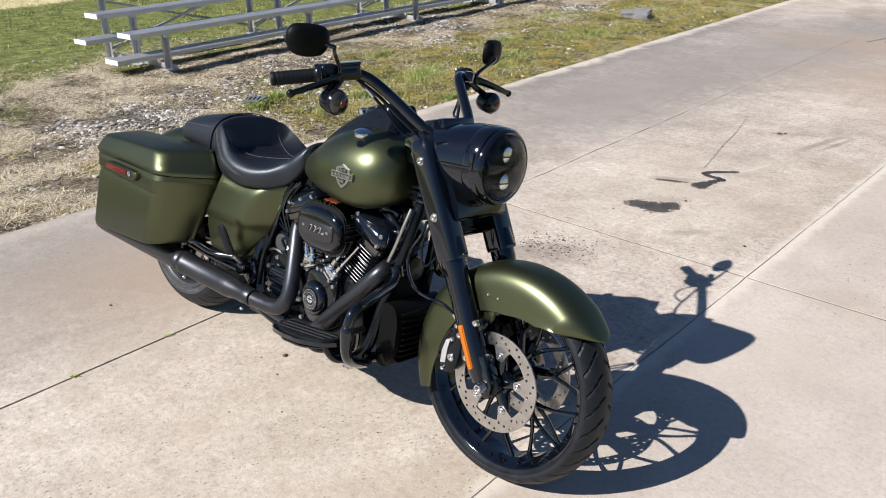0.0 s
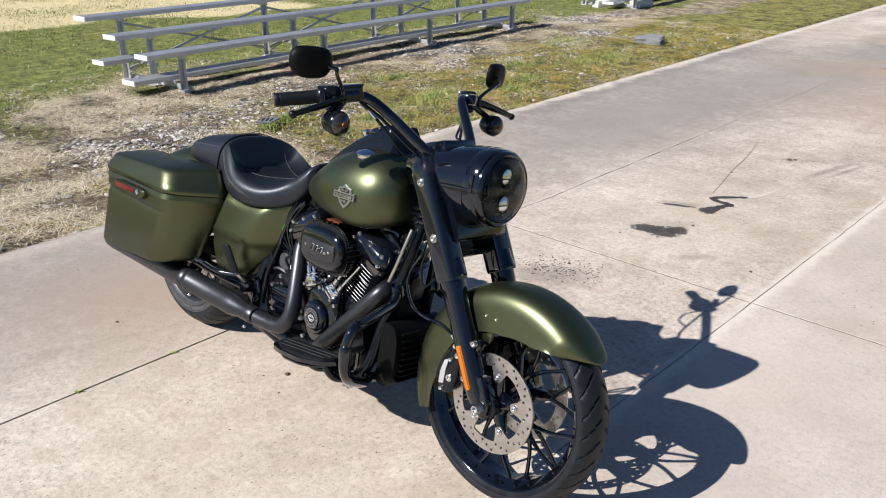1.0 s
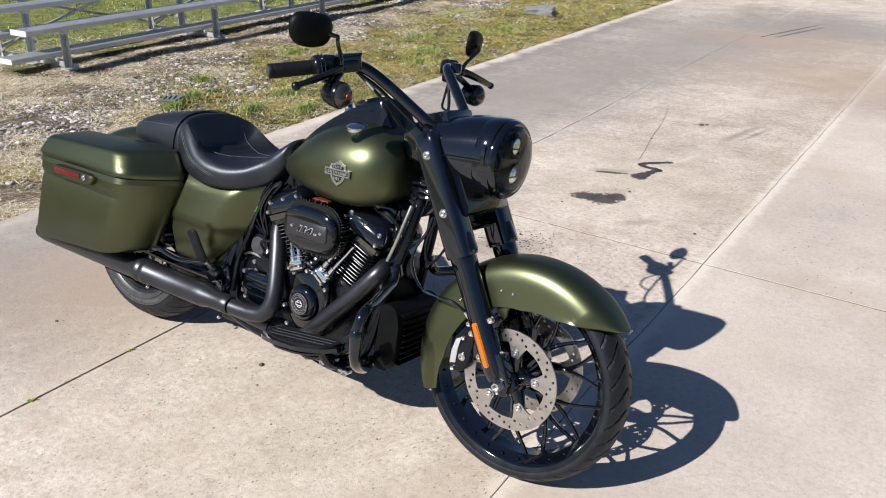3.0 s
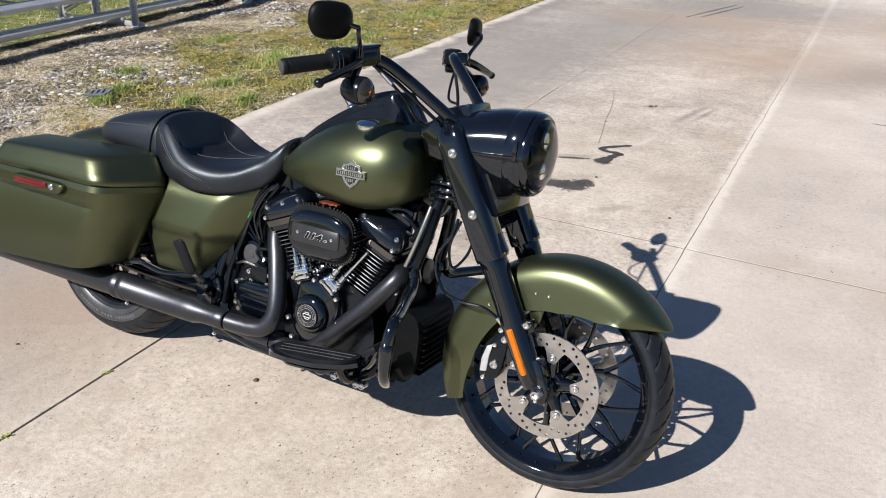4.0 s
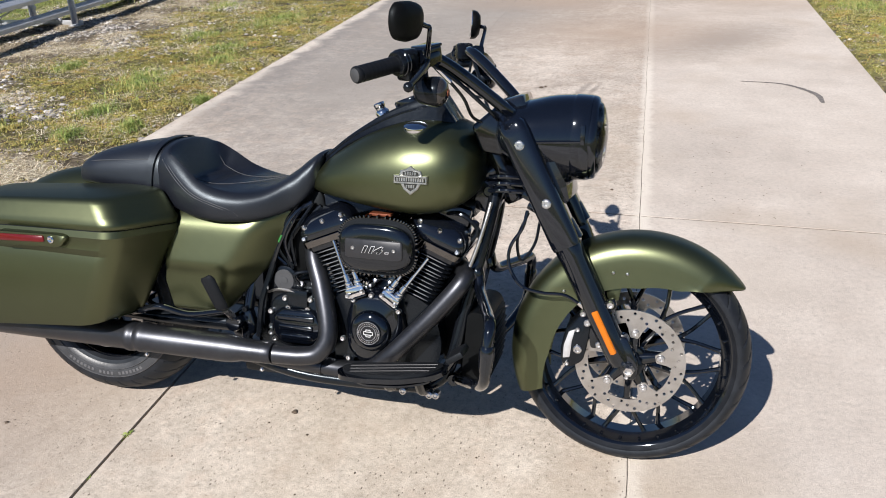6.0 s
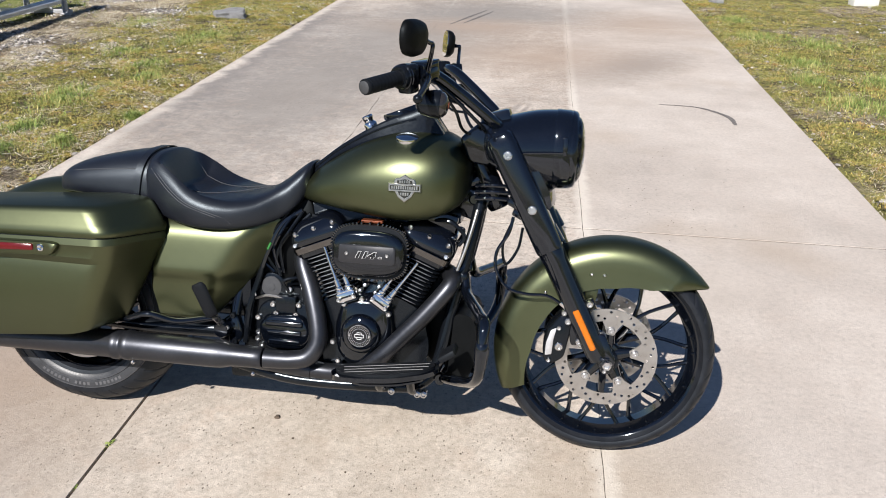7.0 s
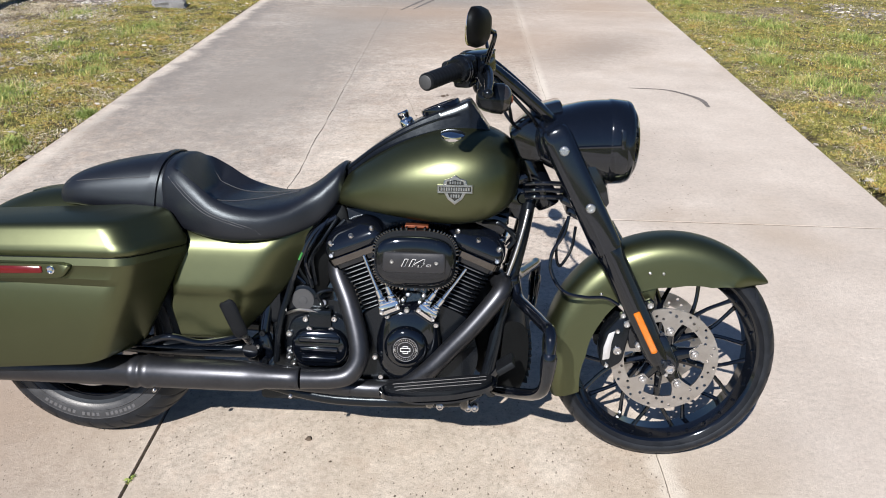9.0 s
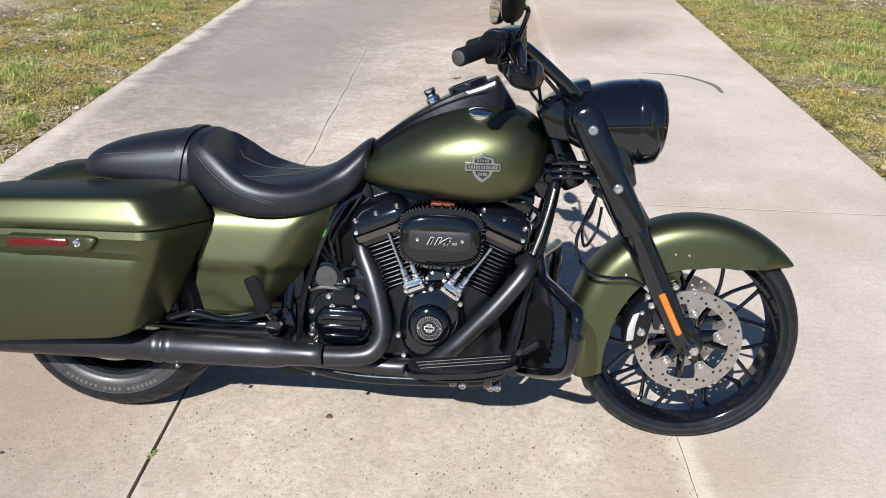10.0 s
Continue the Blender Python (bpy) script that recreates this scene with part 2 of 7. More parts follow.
    for o in ((1.35, 6.3, 1.0, 0.9, 10, 0.8, 1.2), (0.4, 8.0, 0.9, 0.5, 0, 0.8, 1.4), (2.4, 8.6, 0.7, 0.9, 0, 0.8, 1.2), (-0.4, 0.0, 0.4, 0.5, 0, 0.8, 1.2)):
        col = mix(nt, calc(nt, 'MULTIPLY', spot(*o), 0.72), col, (0.37, 0.285, 0.220))
    # yellower ground of the slabs in front
    for o in ((0.85, 0.05, 0.70, 0.8, 10, 0.7, 0.8), (1.5, -0.9, 0.9, 0.6, 0, 0.7, 0.8), (0.9, 2.6, 0.55, 0.8, 0, 0.7, 0.8)):
        col = mix(nt, calc(nt, 'MULTIPLY', spot(*o), 0.30), col, (0.49, 0.425, 0.325))
    # damp-looking dark strip along the left edge, inside a clean border
    edge = calc(nt, 'ADD', calc(nt, 'SUBTRACT', sep.outputs[0], -1.405), calc(nt, 'MULTIPLY', sep.outputs[1], 0.050))
    edge = calc(nt, 'ADD', edge, calc(nt, 'MULTIPLY', calc(nt, 'SUBTRACT', noise_tex(nt, pos, 3.5, 5, 0.65), 0.5), 0.5))
    strip = calc(nt, 'MULTIPLY', grey(nt, edge, [(0.06, 0.0), (0.17, 0.85), (0.34, 0.5), (0.80, 0.0)]), spot(-1.45, 6.2, 1.4, 3.4, 0, 0.4, 1.0))
    col = mix(nt, strip, col, (0.205, 0.19, 0.178))
    # spilt oil
    oil = [(0.86, 2.23, 0.080, 0.085, 40, 0.12, 2.6), (0.765, 2.215, 0.080, 0.060, 15, 0.12, 2.6), (0.905, 2.30, 0.055, 0.06, 30, 0.12, 2.6), (0.866, 2.70, 0.042, 0.055, 60, 0.12, 2.2), (0.70, 2.67, 0.10, 0.018, 22, 0.3, 2.4)]
    jagged = calc(nt, 'SUBTRACT', noise_tex(nt, pos, 34, 7, 0.8), 0.5)
    tar = mix(nt, grey(nt, noise_tex(nt, pos, 160, 4, 0.8), [(0.42, 0.0), (0.66, 1.0)]), (0.016, 0.015, 0.016), (0.11, 0.10, 0.095))
    for o in oil:
        col = mix(nt, calc(nt, 'MULTIPLY', spot(*o, jagged), 0.95), col, tar)
    # dark pits sprinkled in drifts
    vor = nt.nodes.new("ShaderNodeTexVoronoi")
    vor.voronoi_dimensions = '2D'
    vor.inputs["Scale"].default_value = 84
    warp = nt.nodes.new("ShaderNodeMapping")
    warp.inputs["Rotation"].default_value = (0, 0, radians(-40))
    warp.inputs["Scale"].default_value = (1.0, 0.5, 1.0)
    nt.links.new(pos, warp.inputs["Vector"])
    nt.links.new(warp.outputs[0], vor.inputs["Vector"])
    size = nt.nodes.new("ShaderNodeSeparateColor")
    nt.links.new(vor.outputs["Color"], size.inputs[0])
    reach = calc(nt, 'DIVIDE', vor.outputs["Distance"], calc(nt, 'MULTIPLY_ADD', size.outputs[0], 0.9, 0.25))
    pits = calc(nt, 'MULTIPLY', grey(nt, calc(nt, 'ADD', reach, calc(nt, 'MULTIPLY', wob, 0.25)), [(0.125, 1.0), (0.215, 0.0)]), grey(nt, noise_tex(nt, pos, 2.6, 8, 0.8), [(0.40, 0.0), (0.56, 1.0)]))
    pits = calc(nt, 'MULTIPLY', pits, grey(nt, size.outputs[1], [(0.62, 0.0), (0.86, 0.85)]))
    pits = calc(nt, 'MULTIPLY', pits, calc(nt, 'MULTIPLY_ADD', smooth, -0.75, 1.0))
    col = mix(nt, pits, col, (0.095, 0.075, 0.06))
    nt.links.new(col, b.inputs["Base Color"])
    b.inputs["Roughness"].default_value = 0.86
    b.inputs["Specular IOR Level"].default_value = 0.3
    h = calc(nt, 'ADD', calc(nt, 'MULTIPLY', fine, 0.6), calc(nt, 'MULTIPLY', grit, 0.5))
    bump(nt, b, calc(nt, 'SUBTRACT', calc(nt, 'ADD', h, scaled), calc(nt, 'MULTIPLY', pits, 0.8)), 0.45, 0.005)
    return m


def turf():
    m, nt, b = nodes_of("thin_turf_and_straw")
    pos = nt.nodes.new("ShaderNodeNewGeometry").outputs["Position"]
    mid, fine, clump = noise_tex(nt, pos, 4.2, 8, 0.75), noise_tex(nt, pos, 75, 5, 0.8), noise_tex(nt, pos, 13, 7, 0.78)
    fibre = nt.nodes.new("ShaderNodeMapping")
    fibre.inputs["Scale"].default_value = (140.0, 26.0, 40.0)
    fibre.inputs["Rotation"].default_value = (0, 0, radians(65))
    nt.links.new(pos, fibre.inputs["Vector"])
    strands = noise_tex(nt, fibre.outputs[0], 1.0, 4, 0.7)

    def share(name):
        n = nt.nodes.new("ShaderNodeAttribute")
        n.attribute_name = name
        rough_edge = calc(nt, 'ADD', n.outputs["Fac"], calc(nt, 'MULTIPLY', calc(nt, 'SUBTRACT', clump, 0.5), 1.1))
        return grey(nt, rough_edge, [(0.32, 0.0), (0.66, 1.0)])
    both = calc(nt, 'ADD', calc(nt, 'MULTIPLY', mid, 0.5), calc(nt, 'MULTIPLY', clump, 0.5))
    col = ramp(nt, both, [(0.41, (0.06, 0.048, 0.035)), (0.47, (0.20, 0.162, 0.112)), (0.53, (0.36, 0.30, 0.21)), (0.60, (0.54, 0.475, 0.36))])
    col = mix(nt, 1.0, col, grey(nt, strands, [(0.33, 0.5), (0.5, 1.0), (0.66, 1.4)]), 'MULTIPLY')
    col = mix(nt, share("gravel_share"), col, ramp(nt, clump, [(0.36, (0.07, 0.06, 0.05)), (0.5, (0.21, 0.18, 0.15)), (0.64, (0.40, 0.35, 0.29))]))
    col = mix(nt, share("moss_share"), col, ramp(nt, both, [(0.40, (0.035, 0.028, 0.02)), (0.46, (0.12, 0.10, 0.045)), (0.50, (0.19, 0.19, 0.06)), (0.55, (0.27, 0.26, 0.085)), (0.60, (0.33, 0.25, 0.115)), (0.65, (0.38, 0.27, 0.13))]))
    col = mix(nt, share("lawn_share"), col, ramp(nt, both, [(0.38, (0.06, 0.047, 0.028)), (0.46, (0.11, 0.125, 0.04)), (0.54, (0.185, 0.21, 0.062)), (0.63, (0.38, 0.32, 0.16))]))
    col = mix(nt, share("dry_share"), col, ramp(nt, clump, [(0.35, (0.44, 0.37, 0.19)), (0.65, (0.70, 0.61, 0.38))]))
    # bare soil between the plants of the thickly grown verge
    n = nt.nodes.new("ShaderNodeAttribute")
    n.attribute_name = "cover_share"
    bare = calc(nt, 'MULTIPLY', n.outputs["Fac"], grey(nt, noise_tex(nt, pos, 21, 6, 0.75), [(0.40, 0.85), (0.60, 0.30)]))
    col = mix(nt, bare, col, (0.058, 0.045, 0.032))
    col = mix(nt, 1.0, col, grey(nt, fine, [(0.34, 0.34), (0.47, 0.97), (0.66, 1.5)]), 'MULTIPLY')
    nt.links.new(col, b.inputs["Base Color"])
    b.inputs["Roughness"].default_value = 0.95
    b.inputs["Specular IOR Level"].default_value = 0.15
    bump(nt, b, calc(nt, 'ADD', calc(nt, 'MULTIPLY', fine, 0.5), clump), 0.8, 0.022)
    return m


def islands(name, stops, rough=0.7, spec=0.3):
    m, nt, b = nodes_of(name)
    rnd = nt.nodes.new("ShaderNodeNewGeometry").outputs["Random Per Island"]
    nt.links.new(ramp(nt, rnd, stops), b.inputs["Base Color"])
    b.inputs["Roughness"].default_value = rough
    b.inputs["Specular IOR Level"].default_value = spec
    return m


def blades(name, stops, scale=5.0, spread=0.35, rough=0.65):
    """Leaves whose hue drifts from clump to clump and whose tone differs from leaf to leaf."""
    m, nt, b = nodes_of(name)
    geo = nt.nodes.new("ShaderNodeNewGeometry")
    n = noise_tex(nt, geo.outputs["Position"], scale, 6, 0.7)
    rnd = geo.outputs["Random Per Island"]
    hue = calc(nt, 'ADD', calc(nt, 'MULTIPLY_ADD', calc(nt, 'SUBTRACT', n, 0.5), 2.4, 0.5), calc(nt, 'MULTIPLY', calc(nt, 'SUBTRACT', rnd, 0.5), spread))
    col = ramp(nt, hue, stops)
    tone = nt.nodes.new("ShaderNodeTexWhiteNoise")
    tone.noise_dimensions = '1D'
    nt.links.new(rnd, tone.inputs["W"])
    col = mix(nt, 1.0, col, grey(nt, tone.outputs["Value"], [(0.0, 0.62), (0.6, 1.0), (1.0, 1.4)]), 'MULTIPLY')
    nt.links.new(col, b.inputs["Base Color"])
    b.inputs["Roughness"].default_value = rough
    b.inputs["Specular IOR Level"].default_value = 0.3
    return m


CONCRETE = concrete()
TURF = turf()
BLADES = blades("grass_blades", [(0.0, (0.11, 0.12, 0.04)), (0.30, (0.27, 0.28, 0.075)), (0.55, (0.40, 0.36, 0.11)), (0.78, (0.50, 0.37, 0.14)), (1.0, (0.34, 0.19, 0.08))], 3.5, 0.6)
MOSS = blades("moss_leaves", [(0.0, (0.10, 0.085, 0.035)), (0.25, (0.19, 0.19, 0.055)), (0.5, (0.33, 0.31, 0.085)), (0.70, (0.42, 0.31, 0.095)), (1.0, (0.34, 0.17, 0.07))], 4.0, 0.3, 0.8)
LUSH = blades("lush_grass_blades", [(0.0, (0.12, 0.18, 0.045)), (0.45, (0.23, 0.31, 0.075)), (0.75, (0.38, 0.40, 0.13)), (1.0, (0.52, 0.42, 0.19))], 4.0, 0.8)
LAWN = blades("lawn_blades", [(0.0, (0.08, 0.12, 0.035)), (0.4, (0.16, 0.22, 0.055)), (0.65, (0.27, 0.29, 0.08)), (0.85, (0.44, 0.38, 0.18)), (1.0, (0.54, 0.45, 0.27))], 1.6, 0.5)
STRAW = islands("dry_straw", [(0.0, (0.26, 0.18, 0.11)), (0.25, (0.44, 0.35, 0.22)), (0.55, (0.68, 0.60, 0.44)), (1.0, (0.90, 0.84, 0.68))])
GRAVEL = islands("gravel_stones", [(0.0, (0.06, 0.055, 0.05)), (0.45, (0.20, 0.185, 0.17)), (0.8, (0.40, 0.375, 0.35)), (1.0, (0.72, 0.69, 0.65))], 0.85)
JOINTDIRT = surface("joint_dirt", (0.05, 0.04, 0.03), 0.95, 0.0, 0.3, 30, 0.5, 120)
DARKCRACK = surface("dark_dirt_in_a_crack", (0.085, 0.070, 0.056), 0.95, 0.0, 0.4, 30, 0.4, 120)
CRACK = surface("dirt_in_a_crack", (0.28, 0.24, 0.20), 0.95, 0.0, 0.4, 30, 0.4, 120)
SKID = surface("rubber_skid_mark", (0.15, 0.135, 0.125), 0.85, 0.0, 0.5, 40, 0.3, 120)

# ---- geometry helpers ----
def mesh_from(name, bm, material, smooth=40):
    bmesh.ops.recalc_face_normals(bm, faces=bm.faces)
    me = bpy.data.meshes.new(name)
    bm.to_mesh(me)
    bm.free()
    me.materials.append(material)
    if smooth:
        me.shade_smooth()
        me.set_sharp_from_angle(angle=radians(smooth))
    return me


def part(name, bm, material, parent=None, label="", smooth=40):
    """A bmesh as one mesh object under a thing or a part."""
    ob = new(name, mesh_from(name, bm, material, smooth))
    ob.parent = parent
    return tagged(ob, label)


def bike(name, bm, material, parent, label="", smooth=40):
    """The same, for a part of the motorcycle, whose plan is drawn at 1 : 1.028."""
    bmesh.ops.scale(bm, vec=(K, K, K), verts=bm.verts)
    return part(name, bm, material, parent, label, smooth)


def raw_stuff(name, verts, faces, material, label, category):
    me = bpy.data.meshes.new(name)
    me.from_pydata(verts, [], faces)
    me.materials.append(material)
    return tagged(new(name, me), label, category, kind="stuff")


def spline(points, n=8):
    """Points along a smooth curve through the given ones (each a tuple of any length)."""
    p = np.array(points, float)
    p = np.vstack([2 * p[0] - p[1], p, 2 * p[-1] - p[-2]])
    out = []
    for i in range(1, len(p) - 2):
        for t in np.linspace(0, 1, n, endpoint=False):
            a, b, c, d = p[i - 1], p[i], p[i + 1], p[i + 2]
            out.append(0.5 * (2 * b + (c - a) * t + (2 * a - 5 * b + 4 * c - d) * t * t + (3 * b - a - 3 * c + d) * t ** 3))
    out.append(p[-2])
    return out


def loft(bm, rings, cap=True, closed=True):
    rows = [[bm.verts.new(tuple(map(float, q))) for q in ring] for ring in rings]
    m = len(rows[0])
    for a, b in zip(rows, rows[1:]):
        for i in range(m if closed else m - 1):
            j = (i + 1) % m
            bm.faces.new((a[i], a[j], b[j], b[i]))
    if cap:
        for row in (rows[0], rows[-1]):
            bm.faces.new(row)
    return bm


def tube(bm, points, radius, seg=12, n=8, smooth=True, flat=1.0):
    """A pipe along points; radius is one number or one for each point."""
    rad = [radius] * len(points) if isinstance(radius, (int, float)) else list(radius)
    path = [tuple(p) + (r,) for p, r in zip(points, rad)]
    path = spline(path, n) if smooth and len(path) > 2 else [np.array(p, float) for p in path]
    pts = [Vector(p[:3]) for p in path]
    side = None
    rings = []
    for i, p in enumerate(pts):
        d = (pts[min(i + 1, len(pts) - 1)] - pts[max(i - 1, 0)]).normalized()
        if side is None:
            side = d.orthogonal().normalized()
        side = (side - d * side.dot(d)).normalized()
        up = d.cross(side)
        r = path[i][3]
        rings.append([p + side * (r * math.cos(a)) + up * (r * flat * math.sin(a)) for a in np.linspace(0, 2 * math.pi, seg, endpoint=False)])
    return loft(bm, rings)


def frame_to(axis, at):
    z = Vector(axis).normalized()
    q = z.to_track_quat('Z', 'Y').to_matrix().to_4x4()
    return Matrix.Translation(at) @ q


def lathe(bm, profile, at=(0, 0, 0), axis=(0, 0, 1), seg=32, cap=True):
    """profile: (radius, height along the axis)."""
    m = frame_to(axis, at)
    rings = [[m @ Vector((max(r, 1e-5) * math.cos(a), max(r, 1e-5) * math.sin(a), h)) for a in np.linspace(0, 2 * math.pi, seg, endpoint=False)] for r, h in profile]
    return loft(bm, rings, cap)


def merge(bm, other):
    me = bpy.data.meshes.new("tmp")
    other.to_mesh(me)
    other.free()
    bm.from_mesh(me)
    bpy.data.meshes.remove(me)
    return bm


def box(bm, at, size, bevel=0.0, turn=None, seg=2):
    o = bmesh.new()
    bmesh.ops.create_cube(o, size=1.0)
    bmesh.ops.scale(o, vec=size, verts=o.verts)
    if bevel:
        bmesh.ops.bevel(o, geom=o.edges[:], offset=bevel, segments=seg, affect='EDGES', profile=0.6)
    m = Matrix.Translation(at) @ (turn.to_4x4() if turn is not None else Matrix())
    bmesh.ops.transform(o, matrix=m, verts=o.verts)
    return merge(bm, o)


def tilt(deg, axis='Y'):
    return Matrix.Rotation(radians(deg), 4, axis)


def rounded(corners, radius, seg=5):
    """A ring round a polygon (3D corners) with rounded corners."""
    out, c = [], [Vector(p) for p in corners]
    for i, p in enumerate(c):
        a, b = c[i - 1] - p, c[(i + 1) % len(c)] - p
        r = min(radius, a.length * 0.45, b.length * 0.45)
        p0, p1 = p + a.normalized() * r, p + b.normalized() * r
        for t in np.linspace(0, 1, seg):
            out.append(p0 * (1 - t) ** 2 + p * (2 * t * (1 - t)) + p1 * t * t)
    return out


def side_prism(bm, outline, v0, v1, bevel=0.004, radius=0.01, seg=4):
    """A plate with outline (u, w), from v0 (inner) to v1 (outer), with rounded corners and outer edge."""
    cu, cw = sum(p[0] for p in outline) / len(outline), sum(p[1] for p in outline) / len(outline)
    s = 1 if v1 > v0 else -1

    def ring(v, inset):
        pts = rounded([(u, v, w) for u, w in outline], radius, seg)
        out = []
        for q in pts:
            d = Vector((cu, v, cw)) - q
            out.append(q + d.normalized() * inset)
        return out
    return loft(bm, [ring(v0, 0), ring(v1 - s * bevel, 0), ring(v1 - s * bevel * 0.3, bevel * 0.35), ring(v1, bevel)])


def bolt(bm, at, axis, r=0.006, h=0.005):
    lathe(bm, [(r, -0.002), (r, h * 0.5), (r * 0.8, h), (r * 0.45, h), (r * 0.4, h * 0.55)], at, axis, 10)
    return bm


def thing(name, label, category, group="", m=None):
    ob = new(name)
    if m is not None:
        ob.matrix_world = m
    return tagged(ob, label, category, group)

# ---- driveway ----
LEFT, MID_A, MID_B, RIGHT = [lambda y, a=a, s=s: a + s * y for a, s in ((-1.405, -0.050), (0.150, -0.036), (1.640, -0.027), (3.170, -0.004))]
CROSS = [-8.0, -4.9, 1.73, 8.35, 14.97, 21.6, 28.2, 40.0]


def slab(bm, x00, x10, x11, x01, y0, y1, z0=-0.12, z1=0.0, gap=0.005, r=0.0008):
    g = gap
    t = 0.0055
    base = [(x00 + g, y0 + t), (x10 - g, y0 + t), (x11 - g, y1 - t), (x01 + g, y1 - t)]

    def ring(z, i):
        sx = (1, -1, -1, 1)
        sy = (1, 1, -1, -1)
        return [(x + i * a, y + i * b, z) for (x, y), a, b in zip(base, sx, sy)]
    return loft(bm, [ring(z0, 0), ring(z1 - r, 0), ring(z1 - r * 0.3, r * 0.3), ring(z1, r)])


driveway = tagged(new("pavement"), "long sunlit concrete driveway of jointed, stained slabs", "driveway", kind="structure")
for y0, y1 in zip(CROSS, CROSS[1:]):
    for lo, hi in ((LEFT, MID_A), (MID_A, MID_B), (MID_B, RIGHT)):
        part("slab", slab(bmesh.new(), lo(y0), hi(y0), hi(y1), lo(y1), y0, y1), CONCRETE, driveway, smooth=0)
bed = bmesh.new()
slab(bed, LEFT(-8) + 0.02, RIGHT(-8) - 0.02, RIGHT(40) - 0.02, LEFT(40) + 0.02, -7.98, 39.98, -0.2, -0.014, 0, 0.001)
tagged(part("joint_bed", bed, JOINTDIRT, smooth=0), "dark dirt filling the joints of the driveway", "joint", kind="structure")

def filled_joint(line, y0, y1, label):
    fill = bmesh.new()
    slab(fill, line(y0) - 0.0075, line(y0) + 0.0075, line(y1) + 0.0075, line(y1) - 0.0075, y0, y1, -0.1, -0.0006, 0, 0.0003)
    return tagged(part("joint_filler", fill, CONCRETE, smooth=0), label, "joint", kind="structure")


filled_joint(MID_B, -7.9, 39.9, "pale sandy filler in a driveway joint")
filled_joint(MID_A, 1.05, 39.9, "pale sandy filler in a driveway joint")

for y in CROSS[1:-1]:
    fill = bmesh.new()
    slab(fill, LEFT(y) + 0.02, RIGHT(y) - 0.02, RIGHT(y) - 0.02, LEFT(y) + 0.02, y - 0.009, y + 0.009, -0.1, -0.002, 0, 0.001)
    tagged(part("joint_dirt", fill, JOINTDIRT, smooth=0), "dark dirt in a cross joint of the driveway", "joint", kind="structure")

# ---- ground ----
def ground_height(x, y):
    d = max(LEFT(y) - x, x - RIGHT(y), 0.0)
    near = min(d / 0.25, 1.0)
    h = -0.03 + 0.025 * near + near * 0.02 * noise.noise((x * 1.7, y * 1.7, 0)) + near * 0.01 * noise.noise((x * 6, y * 6, 3))
    if LEFT(y) < x < RIGHT(y):
        h = -0.16
    return h


def step(a, b, v):
    k = max(0.0, min(1.0, (v - a) / (b - a)))
    return k * k * (3 - 2 * k)


def off(x, y):
    """Distance from the driveway's edge."""
    return max(LEFT(y) - x, x - RIGHT(y))


def kinds(x, y):
    """Shares of gravel, moss, lawn and dry pasture at a place; the rest is straw."""
    n1, n2 = noise.noise((x * 0.8, y * 0.8, 4)), noise.noise((x * 2.2, y * 2.2, 9))
    d = off(x, y)
    if x > 0:
        gravel = step(0.15, 0.5, n1 + 0.4 * n2) * step(1.2, 2.4, d) * 0.8
        moss = max(step(-0.65, 0.0, n1 + 0.8 * n2), 0.32)
        return gravel, moss * (1 - 0.7 * gravel), step(0.1, 0.6, n1) * 0.4 * step(0.4, 1.2, d), 0.0
    moss = step(2.3, 1.5, d + 0.55 * n1 + 0.35 * n2) * step(1.5, 2.5, y + 0.5 * n2)
    moss = max(moss, 0.75 * step(0.12, 0.42, n2 + 0.3 * n1) * step(1.7, 0.9, d))
    band = 0.75 * step(0.7, 0.1, abs(d - 1.35 - 0.5 * n1 - 0.12 * y * (y < 2.6))) * step(0.3, 0.9, y) * step(3.6, 2.6, y)
    far = step(-0.05, 0.4, n1 + 0.6 * n2) * step(1.3, 2.0, d) * step(3.0, 1.9, d - 1.4) * step(2.5, 4.0, y)
    gravel = max(band, 0.9 * far)
    back = x + 4.0 + 0.7 * min(max(y - 0.76, -1.2), 1.5) + 0.9 * n1 + 0.7 * n2
    lawn = step(0.45, -0.45, back)
    return gravel * (1 - lawn), moss * (1 - 0.6 * gravel), lawn, step(-9.0, -10.5, x + 1.2 * n1)


def cover(x, y):
    """How thickly the verge is grown over with straw, moss and blades."""
    d = off(x, y)
    if x > 0:
        return 0.55 * step(4.2, 2.6, d) * step(0.8, 2.2, y) * step(11.5, 9.5, y)
    return step(4.0, 2.6, d) * step(-1.8, -0.6, y) * step(10.3, 8.0, y)


